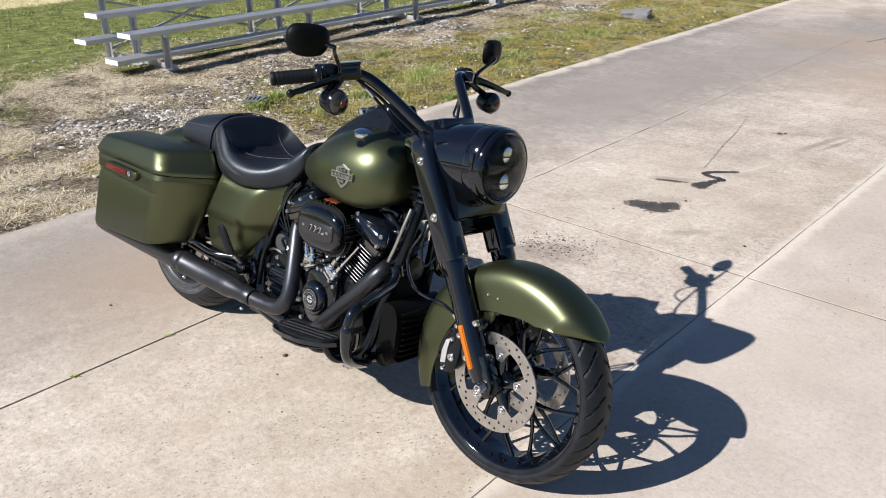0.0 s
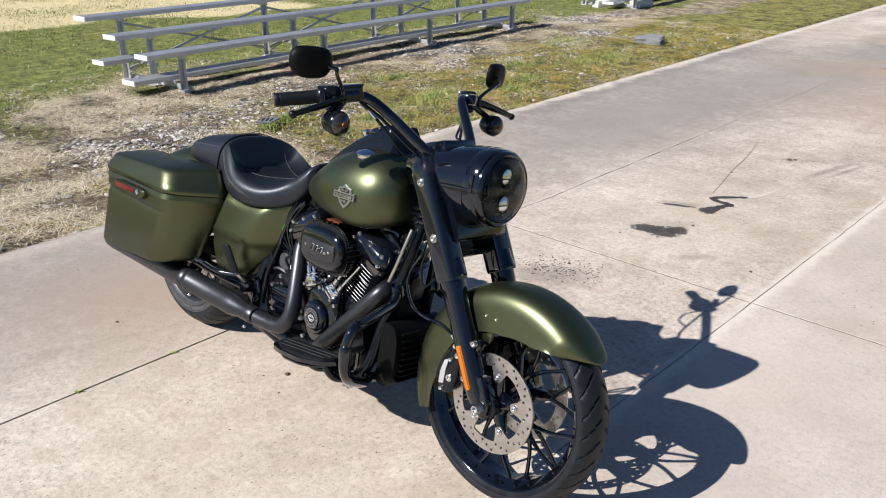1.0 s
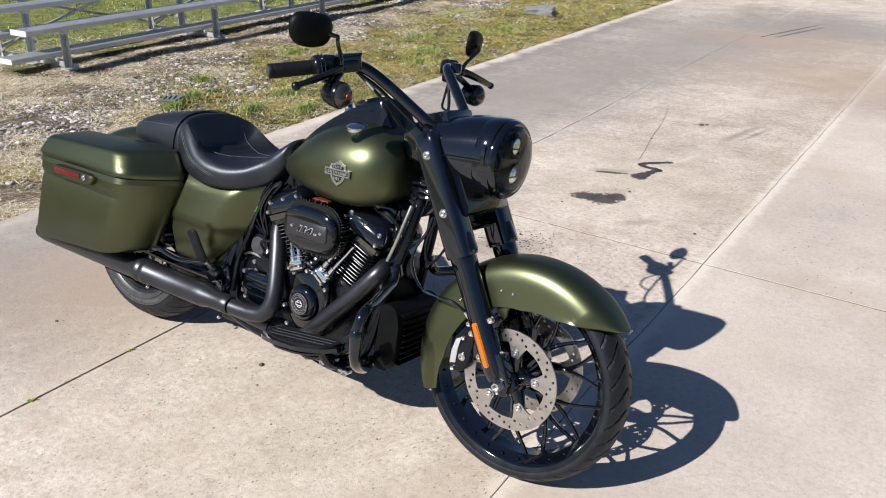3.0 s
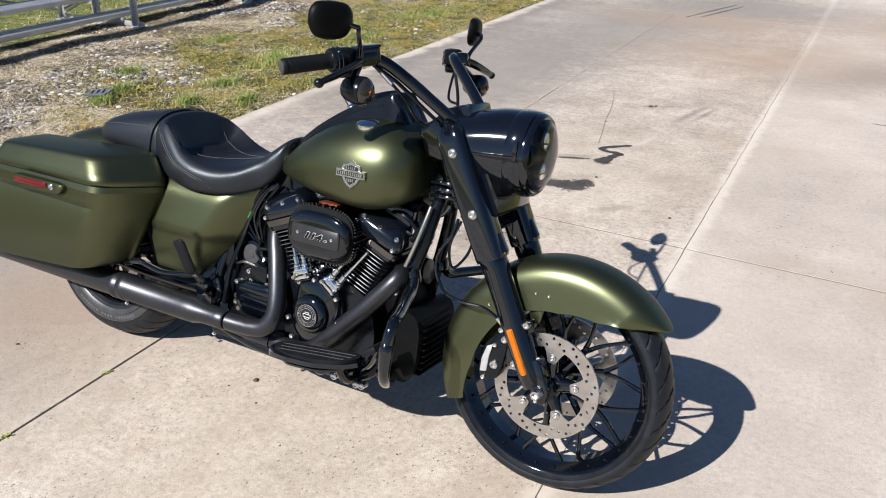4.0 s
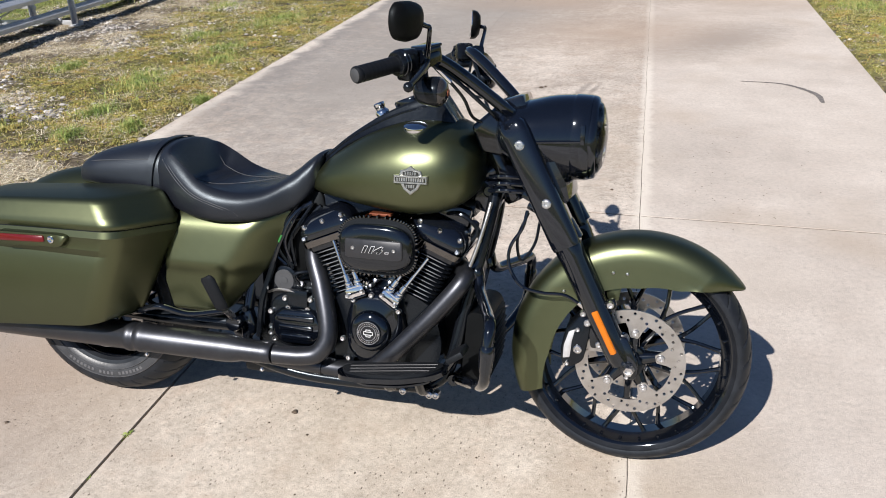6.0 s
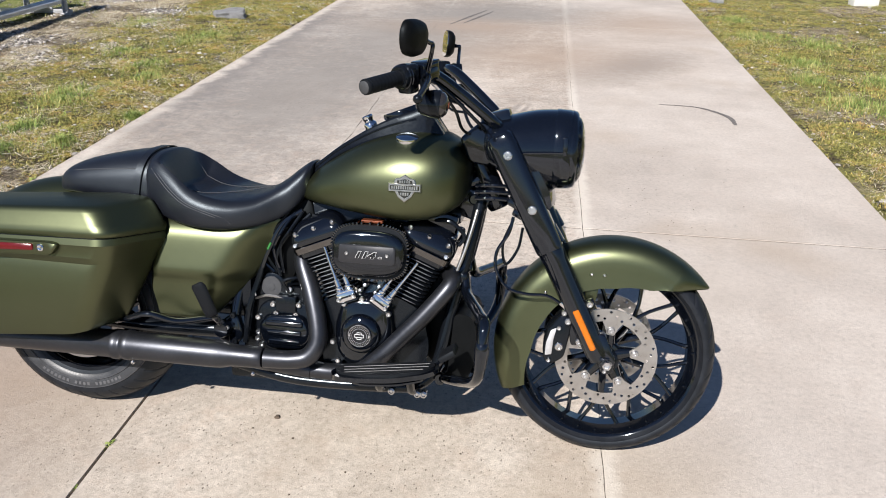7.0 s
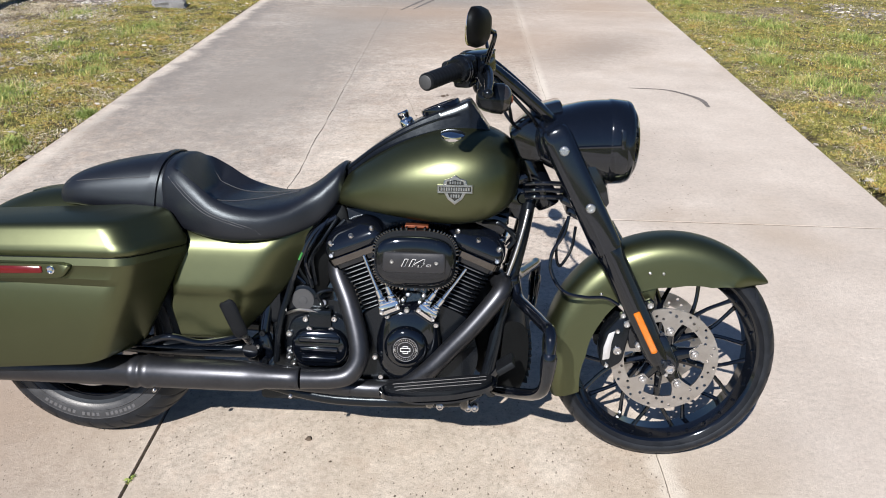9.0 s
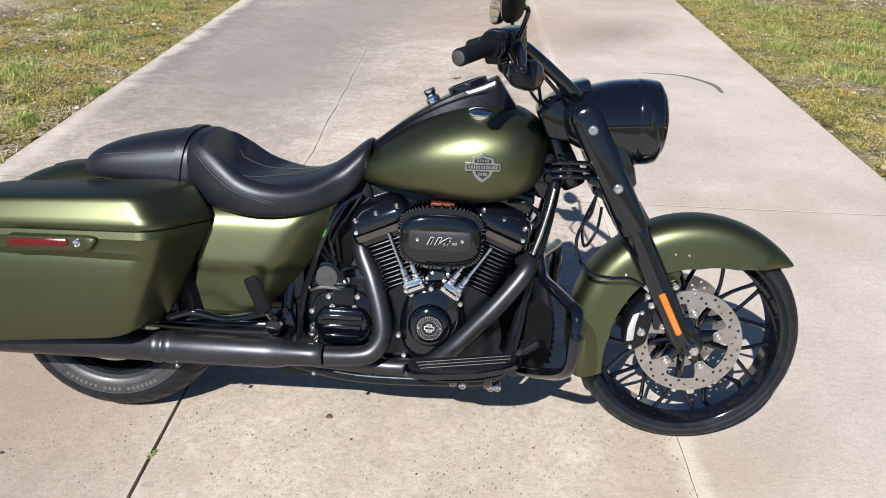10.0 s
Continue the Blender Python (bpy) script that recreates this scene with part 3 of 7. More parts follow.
def ground_sheet():
    xs = sorted(set([round(v, 3) for v in np.concatenate([np.arange(-9, 9, 0.16), -9 - np.geomspace(0.3, 900, 26), 9 + np.geomspace(0.3, 900, 26)])]))
    ys = sorted(set([round(v, 3) for v in np.concatenate([np.arange(-3, 15, 0.2), -3 - np.geomspace(0.3, 900, 24), 15 + np.geomspace(0.3, 900, 26)])]))
    verts = [(x, y, ground_height(x, y)) for y in ys for x in xs]
    n = len(xs)
    faces = [(j * n + i, j * n + i + 1, (j + 1) * n + i + 1, (j + 1) * n + i) for j in range(len(ys) - 1) for i in range(n - 1)]
    me = bpy.data.meshes.new("ground")
    me.from_pydata(verts, [], faces)
    me.materials.append(TURF)
    me.shade_smooth()
    for i, key in enumerate(("gravel_share", "moss_share", "lawn_share", "dry_share")):
        layer = me.attributes.new(key, 'FLOAT', 'POINT')
        layer.data.foreach_set("value", [kinds(x, y)[i] for x, y, z in verts])
    layer = me.attributes.new("cover_share", 'FLOAT', 'POINT')
    layer.data.foreach_set("value", [cover(x, y) for x, y, z in verts])
    return tagged(new("ground", me), "sparse turf with straw, moss and gravel", "ground", kind="structure")


ground_sheet()


def scatter_blades(name, count, region, height, width, material, label, keep, flat=False, seed=1):
    rng = random.Random(seed)
    verts, faces = [], []
    while len(faces) < count * 2:
        x, y = region(rng)
        if LEFT(y) - 0.012 < x < RIGHT(y) + 0.012:
            continue
        if rng.random() > keep(x, y):
            continue
        z = ground_height(x, y) - 0.002
        h = height * (0.35 + 1.0 * rng.random())
        a, lean = rng.random() * 6.283, 0.45 + 1.05 * rng.random()
        dx, dy = math.cos(a), math.sin(a)
        w = width * (0.6 + 0.8 * rng.random())
        i = len(verts)
        if flat:
            r0, r1, r2 = (0.002 + 0.018 * rng.random() ** 2 for _ in range(3))
            side = h * 0.12 * (rng.random() - 0.5)
            mid = (x + dx * h * 0.5 - dy * side, y + dy * h * 0.5 + dx * side, z + r1)
            tip = (x + dx * h, y + dy * h, z + r2)
        else:
            r0 = 0.0
            tip = (x + dx * h * math.sin(lean), y + dy * h * math.sin(lean), z + h * math.cos(lean) + 0.003)
            mid = (x + dx * h * 0.42 * math.sin(lean * 0.7), y + dy * h * 0.42 * math.sin(lean * 0.7), z + 0.5 * h * math.cos(lean * 0.7) + 0.003)
        verts += [(x - dy * w, y + dx * w, z + r0), (x + dy * w, y - dx * w, z + r0), (mid[0] + dy * w * 0.8, mid[1] - dx * w * 0.8, mid[2]), (mid[0] - dy * w * 0.8, mid[1] + dx * w * 0.8, mid[2]), tip]
        faces += [(i, i + 1, i + 2, i + 3), (i + 3, i + 2, i + 4)]
    return raw_stuff(name, verts, faces, material, label, "grass")


def near_left(rng):
    y = -1.2 + 11.5 * rng.random() ** 1.1
    return LEFT(y) - 4.2 * rng.random() ** 1.2, y


def near_right(rng):
    y = 1.6 + 9.9 * rng.random() ** 1.25
    return RIGHT(y) + 3.6 * rng.random() ** 1.6, y


def wide_left(rng):
    y = -3 + 19 * rng.random()
    return LEFT(y) - 1.5 - 11 * rng.random(), y


def clumps(spots):
    def pick(rng):
        x, y, r = spots[rng.randrange(len(spots))]
        k = rng.choice((0.35, 0.8, 0.8, 1.5))
        return rng.gauss(x, r * k), rng.gauss(y, r * 1.3 * k)
    return pick


def bare_edge(x, y):
    """Nothing grows on the strip of soil right beside the concrete."""
    d = off(x, y)
    wide = 0.035 + 0.05 * max(0.0, noise.noise((x * 3.0, y * 3.0, 6))) + (0.04 if x > 0 else 0.0)
    return 0.12 if d < wide else 1.0


def scatter_moss(count, region, keep, seed, label):
    """Low cushions of tiny leaves."""
    rng = random.Random(seed)
    verts, faces, made = [], [], 0
    while made < count:
        x, y = region(rng)
        if LEFT(y) - 0.015 < x < RIGHT(y) + 0.015 or rng.random() > keep(x, y):
            continue
        made += 1
        r = 0.012 + 0.030 * rng.random() ** 2
        z = ground_height(x, y) - 0.003
        for _ in range(int(7 + 420 * r)):
            a, q = rng.random() * 6.283, r * math.sqrt(rng.random())
            px, py, pz = x + q * math.cos(a), y + q * math.sin(a), z + 0.35 * r * (1 - (q / r) ** 2)
            b, l, w = rng.random() * 6.283, 0.006 + 0.010 * rng.random(), 0.0022 + 0.002 * rng.random()
            dx, dy, up = math.cos(b), math.sin(b), l * (0.25 + 0.7 * rng.random())
            i = len(verts)
            verts += [(px, py, pz), (px + dx * l * 0.5 - dy * w, py + dy * l * 0.5 + dx * w, pz + up * 0.6), (px + dx * l, py + dy * l, pz + up), (px + dx * l * 0.5 + dy * w, py + dy * l * 0.5 - dx * w, pz + up * 0.6)]
            faces.append((i, i + 1, i + 2, i + 3))
    return raw_stuff("moss", verts, faces, MOSS, label, "moss")


def thin(x, y, f=5, k=1.1, at=0.4, layer=1):
    return max(0.0, at + k * noise.noise((x * f, y * f, layer)))


moss_left = lambda x, y: bare_edge(x, y) * kinds(x, y)[1] * thin(x, y, 4.0, 1.5, 0.42, 3)
scatter_moss(13000, near_left, moss_left, 21, "olive and golden moss cushions in the verge")
scatter_moss(14000, near_right, moss_left, 22, "olive and golden moss cushions along the far edge")
scatter_blades("grass", 46000, near_left, 0.020, 0.0022, BLADES, "short patchy olive and yellow grass beside the driveway", lambda x, y: bare_edge(x, y) * (0.02 + 0.9 * kinds(x, y)[1] * thin(x, y)), seed=2)
scatter_blades("grass", 40000, near_right, 0.024, 0.0024, BLADES, "short patchy olive and yellow grass along the far edge", lambda x, y: bare_edge(x, y) * (0.02 + 0.9 * kinds(x, y)[1] * thin(x, y)), seed=3)
tufts_left = [(-2.58, 6.35, 0.17), (-2.46, 6.75, 0.16), (-2.36, 3.62, 0.14), (-2.5, 3.9, 0.10), (-2.35, 5.05, 0.13), (-2.66, 2.33, 0.035), (-3.05, 2.75, 0.05), (-2.2, 2.9, 0.07), (-2.95, 8.5, 0.2), (-2.15, 4.6, 0.07), (-1.62, 3.35, 0.04), (-3.6, 7.4, 0.16), (-3.35, 4.1, 0.06), (-1.75, 2.6, 0.04), (-2.55, 2.05, 0.03), (-2.9, 5.6, 0.10), (-2.05, 2.35, 0.05)]
tufts_right = [(3.72, 4.78, 0.13), (3.78, 6.5, 0.14), (3.6, 8.0, 0.16), (4.3, 5.6, 0.14), (4.2, 7.6, 0.2), (3.55, 9.3, 0.12), (4.9, 6.9, 0.16), (3.9, 3.6, 0.10), (4.0, 4.55, 0.08), (3.62, 5.6, 0.09)]
scatter_blades("grass", 13000, clumps(tufts_left), 0.062, 0.0022, LUSH, "brighter green tufts in the verge", lambda x, y: 1.0, seed=4)
scatter_blades("grass", 12000, clumps(tufts_right), 0.068, 0.0022, LUSH, "brighter green tufts in the verge", lambda x, y: 1.0, seed=5)
scatter_blades("grass", 50000, wide_left, 0.036, 0.0042, LAWN, "mown lawn behind the bleachers", lambda x, y: kinds(x, y)[2] * thin(x, y, 0.9, 1.2, 0.45, 2), seed=6)
straw_left = lambda x, y: bare_edge(x, y) * (1 - 0.80 * kinds(x, y)[1]) * (1 - 0.65 * kinds(x, y)[0]) * (1 - 0.85 * kinds(x, y)[2]) * max(0.04, 0.45 + 1.5 * noise.noise((x * 2.1, y * 2.1, 9)) + 0.6 * noise.noise((x * 7, y * 7, 4)))
scatter_blades("straw", 105000, near_left, 0.10, 0.0014, STRAW, "dead straw strewn flat over the verge", straw_left, flat=True, seed=7)
scatter_blades("straw", 16000, near_right, 0.08, 0.0013, STRAW, "dead straw strewn flat over the verge", lambda x, y: bare_edge(x, y) * max(0.03, 0.3 + 0.9 * noise.noise((x * 2.1, y * 2.1, 9))), flat=True, seed=8)


def scatter_stones(count, region, keep, seed, label):
    rng = random.Random(seed)
    t = (1 + 5 ** 0.5) / 2
    ico = [(-1, t, 0), (1, t, 0), (-1, -t, 0), (1, -t, 0), (0, -1, t), (0, 1, t), (0, -1, -t), (0, 1, -t), (t, 0, -1), (t, 0, 1), (-t, 0, -1), (-t, 0, 1)]
    tri = [(0, 11, 5), (0, 5, 1), (0, 1, 7), (0, 7, 10), (0, 10, 11), (1, 5, 9), (5, 11, 4), (11, 10, 2), (10, 7, 6), (7, 1, 8), (3, 9, 4), (3, 4, 2), (3, 2, 6), (3, 6, 8), (3, 8, 9), (4, 9, 5), (2, 4, 11), (6, 2, 10), (8, 6, 7), (9, 8, 1)]
    verts, faces = [], []
    made = 0
    while made < count:
        x, y = region(rng)
        if LEFT(y) - 0.02 < x < RIGHT(y) + 0.02 or rng.random() > keep(x, y):
            continue
        made += 1
        s = 0.005 + 0.017 * rng.random() ** 3
        sx, sy, sz, a = s * (0.7 + 0.7 * rng.random()), s * (0.7 + 0.7 * rng.random()), s * (0.4 + 0.3 * rng.random()), rng.random() * 6.28
        z, c, d, i = ground_height(x, y), math.cos(a), math.sin(a), len(verts)
        for p in ico:
            j = 0.8 + 0.4 * rng.random()
            px, py = p[0] * sx * j * 0.55, p[1] * sy * j * 0.55
            verts.append((x + px * c - py * d, y + px * d + py * c, z + p[2] * sz * 0.55 + sz * 0.3))
        faces += [(i + a1, i + b1, i + c1) for a1, b1, c1 in tri]
    raw_stuff("gravel", verts, faces, GRAVEL, label, "gravel")


scatter_stones(13000, near_left, lambda x, y: 0.015 + 0.8 * kinds(x, y)[0] * max(0, 0.5 + 1.2 * noise.noise((x * 3, y * 3, 5))), 11, "grey gravel showing through the turf")
scatter_stones(2200, near_right, lambda x, y: 0.015 + 0.9 * kinds(x, y)[0], 12, "grey gravel showing through the turf")


def weed(x, y, n, size, seed):
    rng = random.Random(seed)
    bm = bmesh.new()
    for _ in range(n):
        a, h, l = rng.random() * 6.283, size * (0.5 + rng.random()), 0.5 + 0.6 * rng.random()
        px, py = rng.gauss(0, 0.004), rng.gauss(0, size * 0.6)
        d = Vector((math.cos(a), math.sin(a), 0))
        s = Vector((-d.y, d.x, 0)) * 0.0025
        b0 = Vector((px, py, -0.008))
        m0, t0 = b0 + d * h * 0.3 * l + Vector((0, 0, h * 0.6)), b0 + d * h * l + Vector((0, 0, h * 0.75))
        v = [bm.verts.new(q) for q in (b0 - s, b0 + s, m0 + s * 1.3, m0 - s * 1.3, t0)]
        bm.faces.new(v[:4])
        bm.faces.new((v[3], v[2], v[4]))
    ob = part("weed", bm, LUSH, None, "", 0)
    ob.location = (x, y, 0)
    return tagged(ob, "small green weed growing in a driveway joint", "weed", "weeds in the joints")


weed(MID_A(-0.29), -0.29, 22, 0.014, 1)
weed(MID_A(-0.67), -0.67, 20, 0.016, 2)
weed(MID_A(-0.48), -0.48, 8, 0.008, 3)
weed(LEFT(1.9) + 0.0, 1.9, 18, 0.02, 4)


# ---- skid mark and dropped bits ----
def flat_streak(points, widths, z=0.0025):
    bm = bmesh.new()
    pts = spline([(*p, w) for p, w in zip(points, widths)], 8)
    rows = []
    for i, p in enumerate(pts):
        a, b = pts[max(i - 1, 0)], pts[min(i + 1, len(pts) - 1)]
        d = Vector((b[0] - a[0], b[1] - a[1])).normalized()
        k = 1 + 0.5 * noise.noise((i * 0.7, points[0][0], 2))
        rows.append([bm.verts.new((p[0] - s * d.y * p[2] * k, p[1] + s * d.x * p[2] * k, z)) for s in (-1, 1)])
    for a, b in zip(rows, rows[1:]):
        bm.faces.new((a[0], a[1], b[1], b[0]))
    return bm


SCRAPE = surface("scraped_pale_concrete", (0.51, 0.455, 0.395), 0.85, 0.0, 0.15, 40, 0.4, 150)
OILTAR = surface("dried_tar", (0.05, 0.045, 0.042), 0.6, 0.0, 0.4, 30, 0.3, 150)
tagged(part("tar_squiggle", flat_streak([(0.865, 2.70), (0.899, 2.831), (0.919, 2.875), (0.88, 2.893), (0.844, 2.891), (0.79, 2.915), (0.80, 2.955), (0.847, 3.006), (0.93, 3.082)], [0.040, 0.022, 0.026, 0.024, 0.020, 0.020, 0.021, 0.020, 0.014]), OILTAR, None, "", 0), "zigzag of dried black tar on the concrete", "stain")
tagged(part("scrape", flat_streak([(0.905, 2.80), (0.945, 2.885), (0.90, 2.918), (0.84, 2.93), (0.83, 2.96), (0.90, 3.045), (0.96, 3.14), (0.985, 3.26), (1.01, 3.36)], [0.012, 0.016, 0.014, 0.012, 0.010, 0.015, 0.020, 0.017, 0.006], 0.0014), SCRAPE, None, "", 0), "pale scraped concrete beside the dried tar", "stain")
tagged(part("skid_mark", flat_streak([(2.20, 4.46), (2.36, 4.45), (2.49, 4.42), (2.60, 4.31), (2.69, 4.14), (2.70, 3.93)], [0.004, 0.008, 0.012, 0.018, 0.022, 0.012]), SKID, None, "", 0), "curved dark rubber mark on the concrete", "skid mark")
for pts in ([(0.02, 7.9), (0.18, 8.6), (0.33, 9.2)], [(0.16, 8.0), (0.30, 8.6), (0.42, 9.1)]):
    tagged(part("skid_mark", flat_streak([(x * K, y * K) for x, y in pts], [0.006, 0.018, 0.006]), SKID, None, "", 0), "faint dark rubber streak on the concrete", "skid mark", "tyre streaks")


tagged(part("crack", flat_streak([(0.732, 3.026), (0.68, 3.25), (0.60, 3.56), (0.53, 3.90), (0.407, 4.341)], [0.0018, 0.0015, 0.0022, 0.0016, 0.0010]), CRACK, None, "", 0), "fine crack running across a slab", "crack")


def joint_crack(line, y0, y1, stray, width, material, label, seed):
    """A crack that wanders along a filled joint."""
    pts, widths, y = [], [], y0
    while y < y1:
        pts.append((line(y) + stray * noise.noise((seed, y * 2.3, 0)) + 0.4 * stray * noise.noise((seed, y * 9.0, 5)), y))
        widths.append(width * max(0.25, 0.8 + 1.1 * noise.noise((seed, y * 5.0, 8))))
        y += 0.06
    return tagged(part("crack", flat_streak(pts, widths, 0.0012), material, None, "", 0), label, "crack", "cracks along the joints")


joint_crack(MID_A, 1.02, 4.25, 0.014, 0.0019, DARKCRACK, "dark crack wandering along a filled joint", 3)
joint_crack(MID_A, 4.2, 8.3, 0.014, 0.0018, CRACK, "faint crack wandering along a filled joint", 4)
joint_crack(MID_B, -2.0, 2.6, 0.006, 0.0014, DARKCRACK, "dark crack wandering along a filled joint", 5)
joint_crack(MID_B, 2.55, 9.0, 0.010, 0.0016, CRACK, "faint crack wandering along a filled joint", 6)


def crumb(x, y, s, seed):
    rng = random.Random(seed)
    bm = bmesh.new()
    bmesh.ops.create_icosphere(bm, subdivisions=2, radius=s)
    for v in bm.verts:
        v.co *= 0.75 + 0.5 * rng.random()
        v.co.z = max(v.co.z * 0.55, -s * 0.2)
    ob = part("dirt_clod", bm, CLOD, None, "", 0)
    ob.location = (x, y, s * 0.15)
    return tagged(ob, "small dark dirt clod lying on the concrete", "dirt", "crumbs on the driveway")


for i, (x, y, s) in enumerate([(0.772, 4.05, 0.016), (0.80, 4.08, 0.010), (1.439, 2.047, 0.008), (0.70, 2.05, 0.006), (0.93, 2.42, 0.008), (0.62, 3.5, 0.007), (0.617, -0.072, 0.010), (0.56, -0.14, 0.004), (0.70, -0.17, 0.004), (0.35, -0.35, 0.003), (0.90, -0.30, 0.0035), (0.77, -0.42, 0.003), (1.22, -0.16, 0.0035), (-0.25, -0.32, 0.006)]):
    crumb(x, y, s, i)


rng_bits = random.Random(31)
bits_v, bits_f = [], []
for cx, cy, sx, sy, n in ((0.80, 1.46, 0.11, 0.07, 420), (0.66, 1.38, 0.06, 0.04, 160), (0.85, 2.42, 0.06, 0.05, 30), (1.98, 1.98, 0.14, 0.22, 90), (2.15, 2.6, 0.25, 0.40, 110), (2.02, 2.95, 0.12, 0.16, 40)):
    for _ in range(n):
        x, y, r = rng_bits.gauss(cx, sx), rng_bits.gauss(cy, sy), (0.0016 if cy < 1.5 else 0.0012) + (0.0045 if cx < 1.5 else 0.0032) * rng_bits.random() ** 3
        i = len(bits_v)
        for k in range(5):
            a = k * 1.2566 + rng_bits.random()
            bits_v.append((x + r * math.cos(a), y + 0.8 * r * math.sin(a), 0.0012))
        bits_v.append((x, y, r * 0.8))
        bits_f += [(i + k, i + (k + 1) % 5, i + 5) for k in range(5)]
raw_stuff("crumbs", bits_v, bits_f, JOINTDIRT, "dark crumbs of dirt sprinkled on the concrete", "dirt")


def field_stone(x, y, sx, sy, sz, turn, seed, label):
    rng = random.Random(seed)
    bm = bmesh.new()
    bmesh.ops.create_cube(bm, size=2)
    bmesh.ops.subdivide_edges(bm, edges=bm.edges[:], cuts=3, use_grid_fill=True)
    for v in bm.verts:
        n = v.co.normalized()
        v.co = v.co.lerp(n * 1.25, 0.45) * (1 + 0.22 * noise.noise(n * 1.7 + Vector((seed, 0, 0)))) + Vector([rng.uniform(-0.04, 0.04) for _ in range(3)])
        v.co = Vector((v.co.x * sx, v.co.y * sy, max(v.co.z * sz, -sz * 0.5)))
    ob = part("stone", bm, ROCK, None, "", 25)
    ob.matrix_world = pose(x, y, sz * 0.4, 6, -4, turn)
    return tagged(ob, label, "stone")


field_stone(-2.76, 8.02, 0.19, 0.13, 0.06, 20, 3, "flat grey field stone lying in the grass")
field_stone(3.62, 11.2, 0.10, 0.07, 0.04, 0, 5, "small grey stone at the grass edge")


def scrap():
    t = thing("plastic_scrap", "broken grey slotted plastic piece lying in the grass", "debris", m=pose(-2.68, 2.13, 0.03, 14, -8, 10) @ Matrix.Scale(0.8, 4))
    bm = bmesh.new()
    loft(bm, [rounded([(-0.13, -0.05, z), (0.10, -0.06, z), (0.14, 0.05, z), (-0.06, 0.07, z)], 0.015) for z in (-0.006, 0.006)])
    part("panel", bm, PLASTIC, t)
    for i in range(3):
        part("rib", box(bmesh.new(), (-0.06 + 0.06 * i, 0.0, 0.012), (0.012, 0.07, 0.014), 0.003, tilt(12, 'Z')), PLASTIC, t)
    return t


scrap()


# ---- bleachers ----
def bleacher(m, label="low three-row aluminium bleacher on bolted frames", bays=3):
    """Local x runs forward, y along the planks; the origin is the first front foot."""
    t = thing("bleacher", label, "bleachers", "bleachers beside the driveway", m)
    bay, over, w, h = 1.82, 0.40, 0.20, 0.042
    y_end = bays * bay + over
    rows = [(0.0, 0.387), (-0.485, 0.520), (-0.97, 0.653)]
    planks = [("seat_plank", x, z) for x, z in rows] + [("foot_plank", -0.265, 0.125), ("foot_plank", -0.75, 0.258)]
    for name, front, z in planks:
        x = front - w / 2
        bm = bmesh.new()
        sec = [(-w / 2, -h), (-w / 2, -0.006), (-w / 2 + 0.006, 0)]
        for k in range(1, 8):
            r = -w / 2 + w * k / 8
            sec += [(r - 0.004, 0), (r - 0.0025, -0.003), (r + 0.0025, -0.003), (r + 0.004, 0)]
        sec += [(w / 2 - 0.006, 0), (w / 2, -0.006), (w / 2, -h)]
        loft(bm, [[(x + a, y, z + b) for a, b in sec] for y in (-over + 0.012, y_end - 0.012)])
        p = part(name, bm, ALU, t, smooth=25)
        for y in (-over, y_end - 0.012):
            part("end_cap", box(bmesh.new(), (x, y + 0.006, z - h / 2 + 0.001), (w + 0.004, 0.012, h + 0.003), 0.003), ENDCAP, p)
    for i in range(bays + 1):
        y = i * bay
        f = part("leg_frame", box(bmesh.new(), (-0.53, y + 0.03, 0.035), (1.12, 0.012, 0.05), 0.002), ALU, t)
        for x, z in ((-0.035, 0.387), (-0.52, 0.520), (-1.0, 0.653)):
            bm = bmesh.new()
            box(bm, (x, y, (z - h) / 2 + 0.01), (0.055, 0.008, z - h - 0.02), 0.002)
            box(bm, (x - 0.024, y - 0.022, (z - h) / 2 + 0.01), (0.008, 0.045, z - h - 0.02), 0.002)
            part("post", bm, ALU, f)
            part("seat_bracket", box(bmesh.new(), (x - 0.07, y - 0.01, z - h - 0.015), (0.19, 0.05, 0.03), 0.003), ALU, f)
            part("foot_plate", box(bmesh.new(), (x - 0.01, y - 0.01, 0.010), (0.11, 0.09, 0.012), 0.003), ALU, f)
        for x0, x1, z in ((-0.50, -0.22, 0.068), (-1.0, -0.50, 0.200)):
            part("bracket", box(bmesh.new(), ((x0 + x1) / 2, y + 0.02, z), (x1 - x0, 0.03, 0.028), 0.003), ALU, f)
        part("strut", tube(bmesh.new(), [(-0.98, y - 0.01, 0.07), (-0.52, y - 0.01, 0.30)], 0.013, 4, smooth=False), GALV, f)
    for i in range(bays):
        for za, zb in ((0.10, 0.56), (0.56, 0.10)):
            part("brace", tube(bmesh.new(), [(-1.02 - 0.02 * (za > zb), i * bay, za), (-1.02 - 0.02 * (za > zb), (i + 1) * bay, zb)], 0.016, 4, smooth=False), ALU if za < zb else GALV, t)
    return t


ang = math.degrees(0.095)
bleacher(pose(-4.26, 2.34, -0.005, 0, 0, ang))
far_bleacher = bleacher(pose(-4.97, 11.3, -0.01, 0, 0, ang + 2), "second aluminium bleacher further along the verge")
bleacher(pose(7.6, 10.6, -0.01, 0, 0, -90), "aluminium bleacher across the lawn", 2).name = "bleacher"


def concrete_block(x, y, turn):
    ob = part("concrete_block", box(bmesh.new(), (0, 0, 0.05), (0.38, 0.19, 0.13), 0.008), BLOCK)
    ob.matrix_world = pose(x, y, -0.01, 0, 0, turn)
    return tagged(ob, "pale concrete block set on the grass under a bleacher", "block", "blocks under the bleachers")


